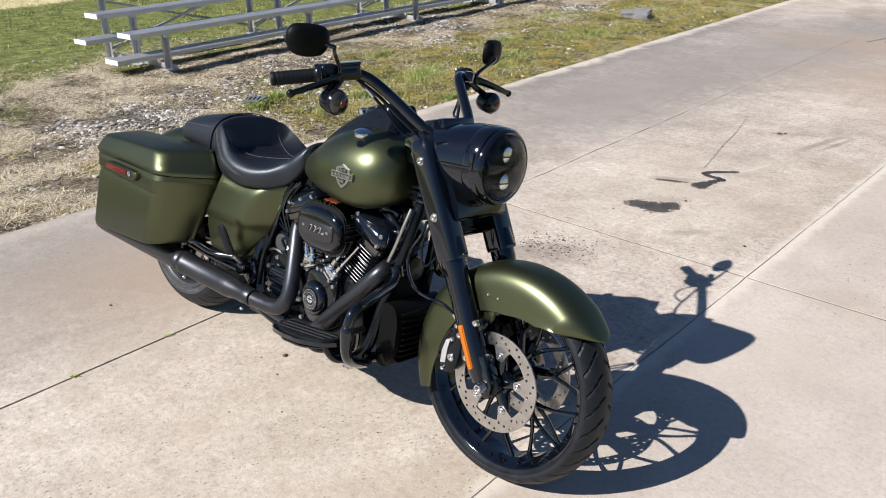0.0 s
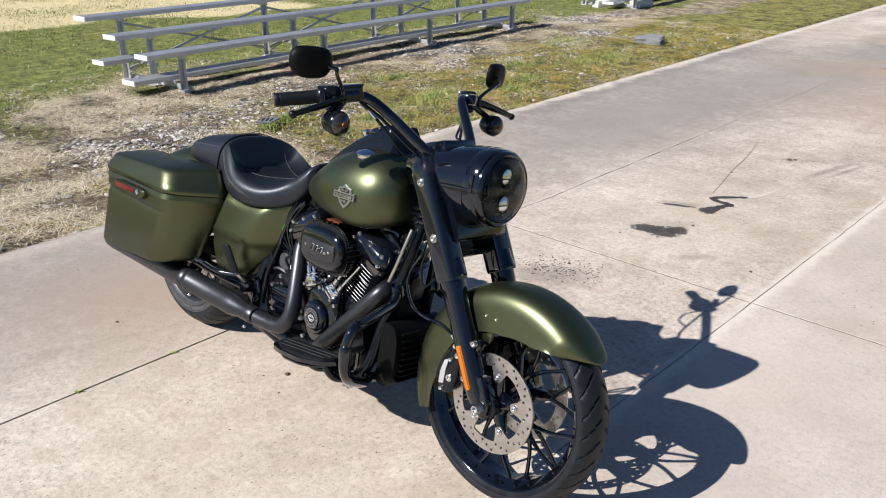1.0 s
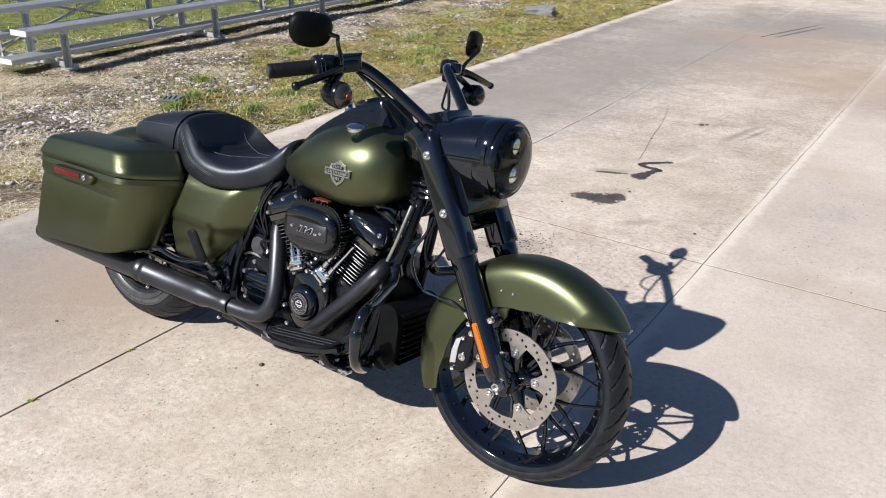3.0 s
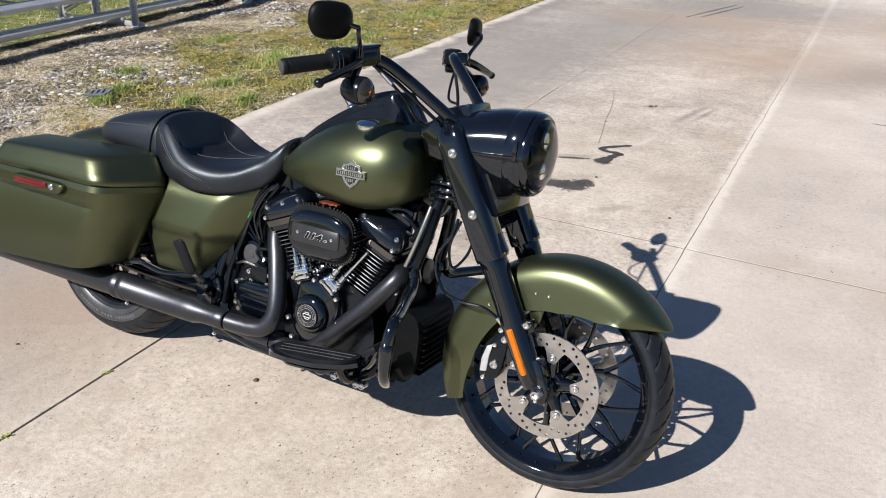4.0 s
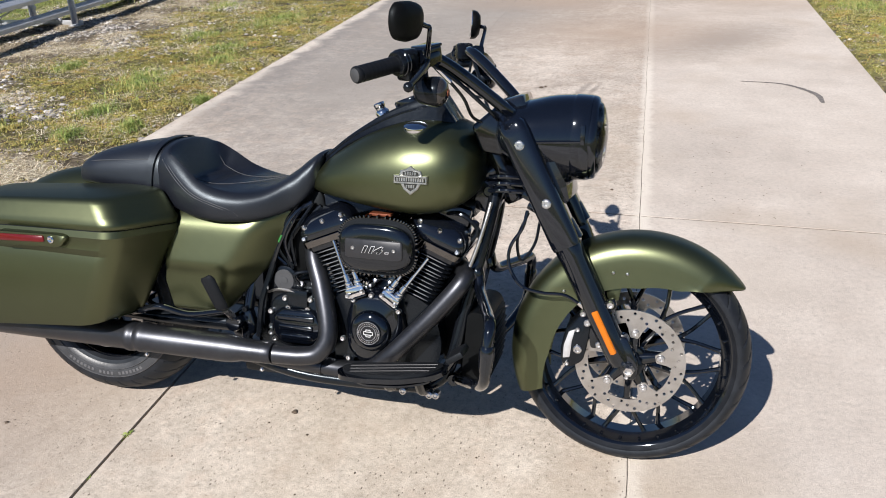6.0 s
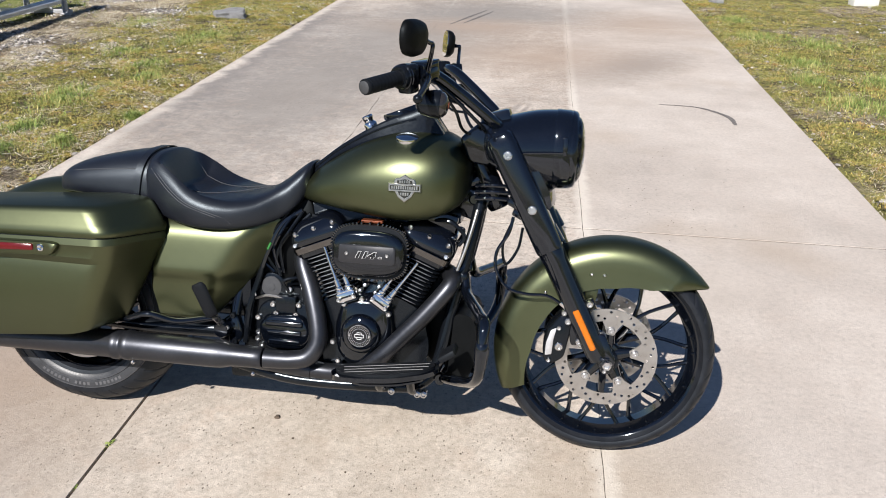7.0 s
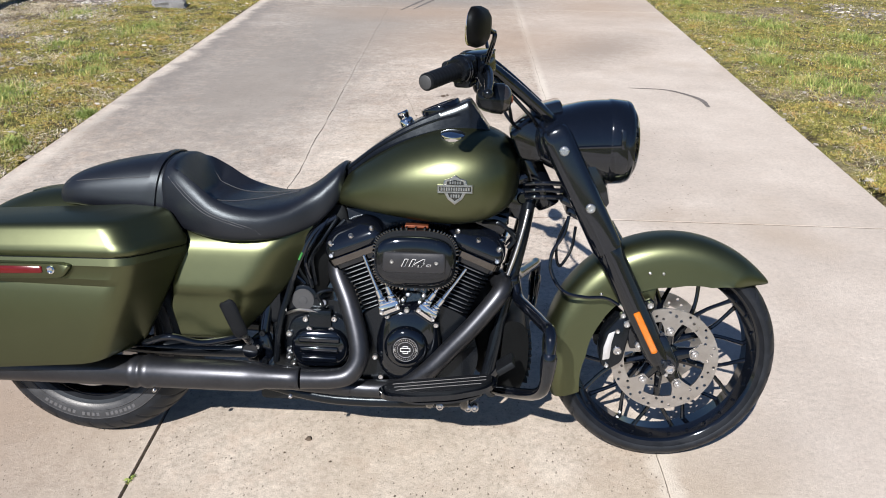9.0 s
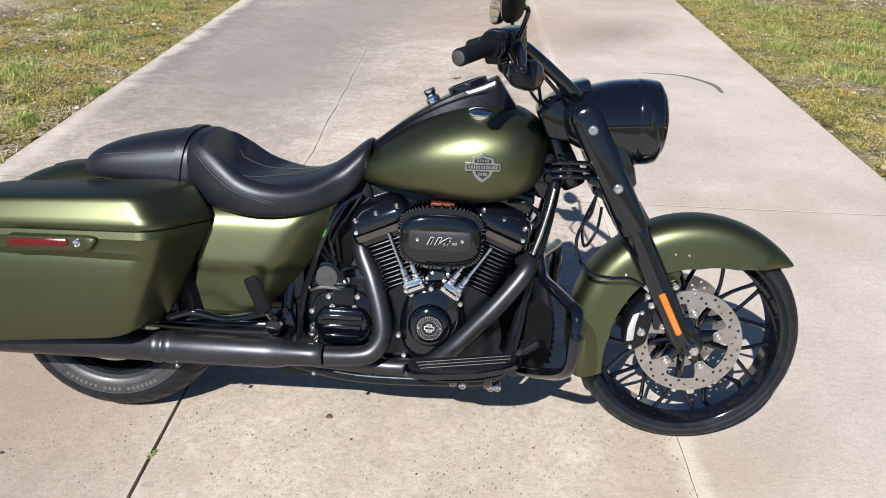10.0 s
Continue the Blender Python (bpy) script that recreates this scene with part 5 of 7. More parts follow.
def handlebar():
    h = new("handlebar")
    h.parent = moto
    right = [(1.250, 0.0, 0.930), (1.250, -0.05, 0.930), (1.241, -0.088, 0.940), (1.203, -0.118, 0.974), (1.148, -0.150, 1.020), (1.098, -0.182, 1.058), (1.070, -0.212, 1.072), (1.045, -0.26, 1.071), (1.010, -0.32, 1.060), (0.953, -0.418, 1.040)]
    path = [(u, -v, w) for u, v, w in reversed(right[1:])] + right
    bar = bike("bar", tube(bmesh.new(), path, 0.0155, 16, 7), GLOSS, h, "tall gloss black handlebar")
    bike("clamp", box(bmesh.new(), (1.236, 0, 0.948), (0.085, 0.130, 0.052), 0.012, tilt(-16)), GLOSS, h, "gloss black riser clamp")
    bike("riser", box(bmesh.new(), (1.236, 0, 0.905), (0.05, 0.10, 0.05), 0.010, tilt(-20)), GLOSS, h)
    for s in (-1, 1):
        bike("clamp_bolt", bolt(bmesh.new(), (1.252, s * 0.063, 0.936), (0, s, 0), 0.010, 0.008), CHROME, h)
        bike("clamp_nut", lathe(bmesh.new(), [(0.010, 0), (0.010, 0.007), (0.007, 0.010), (0.002, 0.011)], (1.232, s * 0.098, 0.946), (0.2, s, 0.2), 12), CHROME, h, "chrome clamp nut")
        P = [(u, -s * v, w) for u, v, w in right]
        axis = (Vector(P[9]) - Vector(P[8])).normalized()
        a, b = Vector(P[9]), Vector(P[8])
        g0 = a + (b - a) * 0.0
        g1 = a - axis * 0.128
        prof = [(0.006, 0.0), (0.0170, 0.0), (0.0190, -0.003), (0.0190, -0.012), (0.0182, -0.013)]
        for i in range(9):
            prof += [(0.0186, -0.014 - 0.012 * i), (0.0189, -0.016 - 0.012 * i), (0.0189, -0.0235 - 0.012 * i)]
        prof += [(0.0222, -0.124), (0.0222, -0.130), (0.012, -0.131)]
        bike("grip", lathe(bmesh.new(), prof, g0, axis, 24), GRIP, h, "ribbed black rubber grip")
        bike("grip_end", lathe(bmesh.new(), [(0.0152, -0.002), (0.0152, 0.0012), (0.0142, 0.002), (0.001, 0.0021)], g0, axis, 24), GREYCAP, h, "grey worn grip end")
        sw = a - axis * 0.155
        fwd = Vector((0, 0, 1)).cross(axis).normalized() * (1 if s < 0 else -1)
        rot = Matrix((axis, fwd, axis.cross(fwd))).transposed()
        sh = bmesh.new()
        box(sh, sw, (0.046, 0.050, 0.056), 0.014, rot, 3)
        box(sh, sw - axis * 0.004 - Vector((0, 0, 0.028)), (0.038, 0.044, 0.030), 0.010, rot, 3)
        lathe(sh, [(0.028, -0.012), (0.029, -0.006), (0.029, 0.008), (0.026, 0.012)], sw + axis * 0.024, axis, 24)
        housing = bike("switch_housing", sh, SATIN, h, "black switch housing")
        for k in (0.012, 0.022):
            bike("ridge", lathe(bmesh.new(), [(0.0295, -0.0015), (0.0312, 0.0), (0.0295, 0.0015)], sw + axis * k, axis, 24), GLOSS, housing)
        for k in range(3):
            bike("button", box(bmesh.new(), sw - fwd * 0.027 + Vector((0, 0, 0.016 - 0.016 * k)), (0.016, 0.008, 0.010), 0.002, rot), GRIP, housing)
        mc = a - axis * 0.205
        m = bmesh.new()
        if s < 0:
            box(m, mc + Vector((0.010, 0, 0.006)), (0.060, 0.050, 0.042), 0.008, rot, 3)
            box(m, mc + Vector((0.010, 0, 0.0255)), (0.058, 0.048, 0.007), 0.003, rot)
        box(m, mc + fwd * 0.022 - Vector((0, 0, 0.004)), (0.055, 0.036, 0.034), 0.010, rot)
        res = bike("fluid_reservoir", m, GLOSSCAST, h, "black brake fluid reservoir")
        bike("clamp_bracket", box(bmesh.new(), mc + axis * 0.03 - fwd * 0.008, (0.030, 0.044, 0.046), 0.008, rot), SATIN, res)
        lv = bmesh.new()
        l0, l1 = mc + fwd * 0.034 + axis * 0.02 + Vector((0, 0, -0.006)), Vector((1.085, s * 0.452, 1.022))
        tube(lv, [l0, l0.lerp(l1, 0.25) + fwd * 0.008, l0.lerp(l1, 0.65) + fwd * 0.006, l1], [0.014, 0.0130, 0.0115, 0.0095], 12, flat=0.7)
        bmesh.ops.create_icosphere(lv, subdivisions=2, radius=0.0115, matrix=Matrix.Translation(l1))
        bike("lever", lv, SATIN, h, "black hand lever")
        # mirror
        top = Vector((1.080, s * 0.288, 1.085))
        head = Vector((1.060, -0.381, 1.155)) if s < 0 else Vector((1.030, 0.402, 1.147))
        knee = Vector((1.094, -0.326, 1.144)) if s < 0 else Vector((1.072, 0.372, 1.140))
        hit = head + Vector((0.016, 0, -0.004)) + (Vector((0.004, 0.030, 0)) if s < 0 else Vector((0.004, -0.012, 0)))
        st = [top - Vector((0.004, 0, 0.03)), top, knee - Vector((0, s * 0.002, 0.014)), knee, knee.lerp(hit, 0.3), hit]
        mir = new("mirror")
        mir.parent = h
        bike("stem", tube(bmesh.new(), st, [0.009, 0.0065, 0.0055, 0.0055, 0.0055, 0.007], 10, 6), GLOSS, mir)
        back = Vector((-0.95, -s * 0.27, 0.06)).normalized()
        upv = Vector((0, 0, 1))
        xs = upv.cross(back).normalized()
        xs = xs if xs.y * s > 0 else -xs
        zs = back.cross(upv.cross(back).normalized()).normalized()
        shape = [(-0.050, 0.020), (-0.036, 0.036), (0.0, 0.041), (0.045, 0.037), (0.060, 0.020), (0.060, -0.010), (0.044, -0.034), (0.005, -0.041), (-0.034, -0.034), (-0.050, -0.012)]
        outl = [head + xs * x * 1.08 + zs * z * 1.06 for x, z in shape]
        hd = bmesh.new()
        rr = []
        for dep, k in ((0.006, 1.0), (-0.001, 1.015), (-0.010, 0.93), (-0.018, 0.70), (-0.021, 0.3)):
            rr.append([head + (q - head) * k + back * dep for q in rounded(outl, 0.02, 4)])
        loft(hd, rr)
        bike("mirror_shell", hd, MATTE, mir, "black mirror shell")
        gl = bmesh.new()
        gl.faces.new([gl.verts.new(head + (q - head) * 0.93 + back * 0.0085) for q in rounded(outl, 0.02, 4)])
        ext = bmesh.ops.extrude_face_region(gl, geom=gl.faces[:])
        bmesh.ops.translate(gl, vec=-back * 0.002, verts=[e for e in ext["geom"] if isinstance(e, bmesh.types.BMVert)])
        bike("mirror_face", gl, mirror_glass, mir, "mirror glass")
        # turn signal
        c = Vector((1.094, -0.320, 1.004)) if s < 0 else Vector((1.072, 0.362, 0.992))
        prof = [(0.001, -0.036), (0.014, -0.034), (0.023, -0.028), (0.029, -0.018), (0.0335, 0.004), (0.0345, 0.022), (0.033, 0.026)]
        sig = bike("turn_signal", lathe(bmesh.new(), prof, c, (1, 0, -0.04), 32), SATIN, h, "black bullet turn signal")
        bike("lens", lathe(bmesh.new(), [(0.0315, 0.024), (0.030, 0.032), (0.022, 0.040), (0.010, 0.044), (0.001, 0.045)], c, (1, 0, -0.04), 28), SMOKED, sig, "smoked lens")
        bike("bulb", lathe(bmesh.new(), [(0.009, 0.042), (0.008, 0.0462), (0.001, 0.0475)], c + Vector((0, 0, 0.0)), (1, 0, -0.04), 16), COPPER, sig)
        bike("stalk", tube(bmesh.new(), [c + Vector((-0.01, 0, 0.02)), mc + Vector((0.0, 0, -0.005))], 0.010, 8, smooth=False), SATIN, sig)


def fuel_tank():
    t = new("fuel_tank")
    t.parent = moto
    table = [(0.664, 0.727, 0.022, 0.712, 0.703, 0.012), (0.685, 0.748, 0.056, 0.717, 0.701, 0.03), (0.72, 0.776, 0.092, 0.727, 0.698, 0.06), (0.77, 0.816, 0.125, 0.741, 0.694, 0.09), (0.86, 0.872, 0.163, 0.762, 0.685, 0.12), (0.95, 0.906, 0.182, 0.772, 0.677, 0.135), (1.02, 0.915, 0.186, 0.778, 0.674, 0.135), (1.085, 0.909, 0.176, 0.786, 0.683, 0.12), (1.13, 0.890, 0.150, 0.790, 0.703, 0.098), (1.158, 0.866, 0.112, 0.794, 0.728, 0.07), (1.171, 0.840, 0.065, 0.797, 0.757, 0.04), (1.176, 0.815, 0.02, 0.798, 0.782, 0.012)]
    rings = []
    for u, wt, hv, wm, wb, hb in spline(table, 5):
        half = []
        for a in np.linspace(0, 90, 15):
            p = radians(a)
            half.append((hv * math.sin(p) ** 0.85, wm + (wt - wm) * math.cos(p) ** 0.95))
        for a in np.linspace(0, 90, 11)[1:]:
            p = radians(a)
            half.append((hb + (hv - hb) * math.cos(p) ** 0.9, wm - (wm - wb) * math.sin(p) ** 0.9))
        ring = [(u, v, w) for v, w in half] + [(u, -v, w) for v, w in reversed(half[1:])]
        rings.append(ring)
    bike("shell", loft(bmesh.new(), rings), GREEN, t, "olive satin fuel tank shell", 60)
    # console
    st = spline([(0.700, 0.782, 0.024, 0.745), (0.74, 0.812, 0.036, 0.785), (0.80, 0.858, 0.047, 0.83), (0.88, 0.909, 0.054, 0.865), (0.95, 0.944, 0.057, 0.885), (1.0, 0.963, 0.058, 0.89), (1.034, 0.978, 0.058, 0.89)], 7)
    st += [np.array(p) for p in ((1.040, 0.977, 0.058, 0.888), (1.046, 0.970, 0.058, 0.885), (1.085, 0.915, 0.056, 0.860), (1.130, 0.852, 0.054, 0.82))]
    rings = []
    for u, wt, hv, wb in st:
        half = ((1.20, 0.0), (1.06, 0.72), (1.02, 0.90), (0.95, 0.98), (0.86, 1.0), (0.62, 1.0), (0.58, 0.985), (0.50, 0.985), (0.46, 1.0), (0.2, 1.01))
        rings.append([(u, v * hv, wb + (wt - wb) * k) for v, k in half] + [(u, -v * hv, wb + (wt - wb) * k) for v, k in reversed(half)])
    con = bike("console", loft(bmesh.new(), rings), SATIN, t, "black tank console with a steep front", 28)
    for s in (-1, 1):
        for k, r in ((1.20, 0.006), (1.05, 0.0035)):
            pts = [(u, s * hv * k, wb + (wt - wb) * (0.15 if k > 1.1 else 0.66)) for u, wt, hv, wb in st[3:41:5]]
            bike("rib", tube(bmesh.new(), pts, r, 6, 4), SATIN, con)
    n = Vector((-0.36, 0, 0.93))
    bike("gauge_ring", lathe(bmesh.new(), [(0.052, -0.006), (0.053, 0.004), (0.050, 0.009), (0.045, 0.009), (0.044, 0.003)], (0.962, 0, 0.9535), n, 40), GLOSS, con, "black gauge ring")
    bike("gauge_face", lathe(bmesh.new(), [(0.0445, 0.003), (0.0445, 0.0055), (0.001, 0.006)], (0.962, 0, 0.9535), n, 32), PLATE, con, "dark gauge face")
    kn = bmesh.new()
    lathe(kn, [(0.019, -0.01), (0.0195, 0.004), (0.017, 0.008), (0.014, 0.010), (0.014, 0.016), (0.016, 0.019), (0.0165, 0.027), (0.014, 0.030), (0.001, 0.031)], (0.872, 0.01, 0.912), (-0.42, 0, 0.9), 20)
    bike("ignition_knob", kn, CHROME, con, "chrome ignition knob")
    for s in (-1, 1):
        cap = lathe(bmesh.new(), [(0.030, -0.012), (0.0325, -0.002), (0.031, 0.004), (0.024, 0.008), (0.013, 0.0105), (0.001, 0.011)], (1.0, s * 0.105, 0.894), (0.03, s * 0.22, 0.97), 32)
        bike("filler_cap", cap, CHROME, t, "chrome filler cap")
        # emblem: plain shield with a bar across
        nrm = Vector((0.06, s * 0.99, 0.03)).normalized()
        ex = Vector((-s * nrm.y, s * nrm.x, 0)).normalized()
        ex = Vector((1, -nrm.x / nrm.y, 0)).normalized()
        ez = Vector((0, -nrm.z / nrm.y, 1)).normalized()
        o = Vector((1.012, s * 0.1855, 0.773))

        def plate(pts, lift, thick):
            b2 = bmesh.new()
            loft(b2, [[o + ex * x * k + ez * z * k + nrm * (lift + d) for x, z in pts] for d, k in ((-0.004, 1.0), (thick * 0.6, 1.0), (thick, 0.94))])
            return b2
        e = bike("emblem", plate([(-0.026, 0.022), (-0.012, 0.026), (0, 0.034), (0.012, 0.026), (0.026, 0.022), (0.030, 0.010), (0.028, -0.008), (0.018, -0.026), (0, -0.040), (-0.018, -0.026), (-0.028, -0.008), (-0.030, 0.010)], 0.001, 0.0035), PEWTER, t, "pewter shield emblem with a plain bar", 25)
        bike("field", plate([(-0.020, 0.018), (0.0, 0.022), (0.020, 0.018), (0.022, 0.0), (0.014, -0.020), (0, -0.030), (-0.014, -0.020), (-0.022, 0.0)], 0.002, 0.004), PEWTER_DARK, e, "", 25)
        bike("bar", plate([(-0.044, 0.0105), (0.044, 0.0105), (0.044, -0.0105), (-0.044, -0.0105)], 0.003, 0.005), PEWTER, e, "", 25)
        bike("inlay", plate([(-0.039, 0.006), (0.039, 0.006), (0.039, -0.006), (-0.039, -0.006)], 0.005, 0.0045), PEWTER_DARK, e, "", 25)
        for k in range(12):
            x = -0.0345 + k * 0.0063
            bike("mark", plate([(x - 0.0019, 0.0042), (x + 0.0019, 0.0042), (x + 0.0019, -0.0042), (x - 0.0019, -0.0042)], 0.007, 0.0042), PEWTER, e, "", 25)
        for z, n_marks, high in ((0.0165, 5, 0.0036), (-0.0180, 4, 0.0040)):
            for k in range(n_marks):
                x = (k - (n_marks - 1) / 2) * 0.0064
                bike("mark", plate([(x - 0.0020, z + high), (x + 0.0020, z + high), (x + 0.0020, z - high), (x - 0.0020, z - high)], 0.0045, 0.004), PEWTER, e, "", 25)


def seat():
    s_ = new("seat")
    s_.parent = moto

    def sections(table, n, bowl):
        rings = []
        for u, wt, hv, wm, wb in spline(table, 9):
            half = []
            for x in np.linspace(0, 1, 19):
                a = x * math.pi / 2
                v, w = hv * math.sin(a) ** (2 / n), wm + (wt - wm) * math.cos(a) ** (2 / n)
                w -= bowl(u) * max(0.0, 1 - (v / (hv * 0.86)) ** 4)
                half.append((v, w))
            for x in np.linspace(0, 1, 8)[1:]:
                a = x * math.pi / 2
                half.append((hv * (0.86 + 0.14 * math.cos(a)), wm - (wm - wb) * math.sin(a)))
            rings.append([(u, v, w) for v, w in half] + [(u, -v, w) for v, w in reversed(half[1:])])
        return rings
    bowl = lambda u: float(np.interp(u, [0.262, 0.285, 0.305, 0.335, 0.37, 0.40, 0.46, 0.53, 0.59], [0.0, 0.010, 0.045, 0.092, 0.072, 0.047, 0.020, 0.004, 0.0]))
    rider = [(0.255, 0.800, 0.128, 0.735, 0.655), (0.268, 0.817, 0.137, 0.737, 0.650), (0.30, 0.822, 0.152, 0.728, 0.640), (0.345, 0.797, 0.170, 0.700, 0.628), (0.40, 0.750, 0.184, 0.678, 0.619), (0.46, 0.724, 0.186, 0.665, 0.615), (0.53, 0.712, 0.172, 0.662, 0.618), (0.59, 0.722, 0.146, 0.672, 0.628), (0.64, 0.752, 0.118, 0.694, 0.648), (0.68, 0.785, 0.104, 0.722, 0.680), (0.706, 0.803, 0.090, 0.750, 0.715), (0.718, 0.802, 0.070, 0.770, 0.742)]
    r = bike("rider_seat", loft(bmesh.new(), sections(rider, 2.6, bowl)), LEATHER, s_, "scooped black vinyl rider seat", 60)
    pill = [(-0.052, 0.705, 0.035, 0.695, 0.684), (-0.045, 0.728, 0.066, 0.700, 0.680), (-0.02, 0.752, 0.092, 0.708, 0.682), (0.03, 0.774, 0.112, 0.712, 0.682), (0.10, 0.792, 0.122, 0.712, 0.676), (0.18, 0.807, 0.128, 0.712, 0.664), (0.25, 0.814, 0.130, 0.715, 0.655), (0.262, 0.806, 0.124, 0.715, 0.66)]
    p = bike("passenger_seat", loft(bmesh.new(), sections(pill, 2.6, lambda u: 0.0)), LEATHER, s_, "padded black vinyl passenger seat", 60)
    # strap over the joint
    def strap_ring(u, grow):
        q = sections([(u - 0.001, 0.8155, 0.1315, 0.716, 0.656), (u, 0.8155, 0.1315, 0.716, 0.656), (u + 0.001, 0.8155, 0.1315, 0.716, 0.656)], 2.6, lambda x: 0)[0]
        return [(u + (w - 0.8155) * 0.16, v * (1 + grow / 0.13), w + grow * (1 if w > 0.7 else 0)) for _, v, w in q]
    bike("strap", loft(bmesh.new(), [strap_ring(0.232, 0.001), strap_ring(0.233, 0.0035), strap_ring(0.254, 0.004), strap_ring(0.255, 0.001)], cap=False), LEATHER, s_, "black strap across the seat joint", 40)
    # seams
    def on_top(table, u, f, lift, n=2.6, bl=bowl):
        rows = np.array(table)
        wt, hv, wm = (float(np.interp(u, rows[:, 0], rows[:, k])) for k in (1, 2, 3))
        v = f * hv
        a = math.asin(min(1, abs(f)) ** (n / 2))
        w = wm + (wt - wm) * math.cos(a) ** (2 / n) - bl(u) * max(0.0, 1 - (v / (hv * 0.86)) ** 4)
        return (u, v, w + lift)
    def on_flank(u, w, s):
        rows = np.array(rider)
        wt, hv, wm, wb = (float(np.interp(u, rows[:, 0], rows[:, k])) for k in (1, 2, 3, 4))
        if w >= wm:
            a = math.acos(min(1.0, (w - wm) / (wt - wm)) ** 1.3)
            v = hv * math.sin(a) ** (2 / 2.6)
        else:
            v = hv * (0.86 + 0.14 * math.cos(math.asin(min(1.0, (wm - w) / (wm - wb)))))
        return (u, s * (v + 0.0005), w)
    for s in (-1, 1):
        bike("strap_tip", box(bmesh.new(), (0.243, s * 0.136, 0.664), (0.020, 0.006, 0.046), 0.002, tilt(-12)), STEEL, s_, "bright strap end")
        for gap in (0.0, 0.0075):
            line = [(0.276, 0.772), (0.305, 0.746), (0.345, 0.712), (0.39, 0.684), (0.45, 0.664), (0.495, 0.648), (0.512, 0.632)]
            bike("seam", tube(bmesh.new(), [on_flank(u + gap, w + gap * 0.5, s) for u, w in line], 0.0013, 6, 5), STITCH, r)
        bike("seam", tube(bmesh.new(), [on_top(rider, u, s * f, 0.0) for u, f in ((0.338, 0.60), (0.40, 0.44), (0.48, 0.26), (0.585, 0.05))], 0.0012, 6, 4), STITCH, r)
        bike("seam", tube(bmesh.new(), [on_top(pill, u, s * f, 0.001, bl=lambda x: 0) for u, f in ((-0.02, 0.86), (0.04, 0.90), (0.12, 0.915), (0.228, 0.92))], 0.0014, 6, 4), STITCH, p)
        bike("seam", tube(bmesh.new(), [on_top(rider, 0.338, s * 0.60, 0.0), on_top(rider, 0.318, s * 0.63, 0.0), on_top(rider, 0.305, s * 0.66, 0.0)], 0.0012, 6, 4), STITCH, r)


def saddlebag(s):
    b = new("saddlebag")
    b.parent = moto

    def ring(c, rad=0.03, lift=0.0):
        return rounded([(u, s * v, w + lift) for u, v, w in c], rad * 1.5, 9)
    top = [(-0.27, 0.310, 0.592), (0.240, 0.338, 0.606), (0.336, 0.140, 0.600), (-0.27, 0.130, 0.595)]
    band = [(-0.271, 0.313, 0.578), (0.240, 0.342, 0.588), (0.336, 0.142, 0.584), (-0.271, 0.131, 0.580)]
    under = [(-0.272, 0.309, 0.571), (0.235, 0.338, 0.579), (0.331, 0.141, 0.577), (-0.272, 0.130, 0.573)]
    mid = [(-0.275, 0.309, 0.548), (0.226, 0.340, 0.553), (0.320, 0.142, 0.555), (-0.28, 0.130, 0.555)]
    mid2 = [(-0.277, 0.298, 0.530), (0.218, 0.330, 0.533), (0.312, 0.142, 0.540), (-0.28, 0.130, 0.540)]
    mid3 = [(-0.282, 0.303, 0.508), (0.210, 0.334, 0.511), (0.304, 0.142, 0.520), (-0.285, 0.132, 0.520)]
    low = [(-0.335, 0.296, 0.300), (0.142, 0.324, 0.346), (0.230, 0.155, 0.362), (-0.335, 0.150, 0.305)]
    low2 = [(-0.332, 0.284, 0.278), (0.130, 0.312, 0.326), (0.215, 0.165, 0.342), (-0.332, 0.160, 0.284)]
    low3 = [(-0.315, 0.266, 0.272), (0.120, 0.296, 0.322), (0.22, 0.180, 0.342), (-0.315, 0.175, 0.279)]
    body = bike("body", loft(bmesh.new(), [ring(low3), ring(low2), ring(low), ring(mid3), ring(mid2), ring(mid), ring(under), ring(band), ring(top)]), GREEN, b, "olive satin saddlebag body", 30)
    shrink = lambda c, k: [(u + (0.02 - u) * k, v + (0.24 - v) * k, w) for u, v, w in c]
    bike("seal", loft(bmesh.new(), [ring(shrink(top, 0.014), 0.03, -0.001), ring(shrink(top, 0.014), 0.03, 0.003)]), GRIP, b, "black lid seal")
    lid0 = [(u, v, w + 0.0028) for u, v, w in top]
    lid1 = [(-0.271, 0.316, 0.612), (0.242, 0.340, 0.626), (0.338, 0.139, 0.620), (-0.271, 0.129, 0.617)]
    rise = (0.052, 0.062, 0.076, 0.055)

    def level(f, inset):
        return [(u + inset * k, v + inset * j, w + r * f) for (u, v, w), r, k, j in zip(lid1, rise, (0.8, -1.7, -1.7, 0.8), (-1.0, -1.05, 0.0, 0.0))]
    lid3 = [(-0.200, 0.235, 0.672), (0.128, 0.250, 0.695), (0.215, 0.150, 0.702), (-0.200, 0.150, 0.678)]
    lip = [(u * 1.004 + 0.001, v + 0.003, w + 0.009) for u, v, w in top]
    lid = bike("lid", loft(bmesh.new(), [ring(lid0), ring(lip)] + [ring(level(f, d), 0.03) for f, d in ((0.0, 0.0), (0.25, 0.0065), (0.5, 0.0130), (0.75, 0.0195), (0.88, 0.0240), (0.96, 0.0300), (1.0, 0.040))] + [ring(lid3, 0.03)]), GREEN, b, "olive satin saddlebag lid", 60)
    # latch and marker on the outer face
    v = 0.337
    latch = bmesh.new()
    side_prism(latch, [(-0.115, 0.588), (0.085, 0.593), (0.112, 0.588), (0.088, 0.556), (-0.115, 0.550)], s * (v - 0.02), s * (v + 0.011), 0.006, 0.010)
    la = bike("latch", latch, GREEN, b, "olive latch with a red reflector")
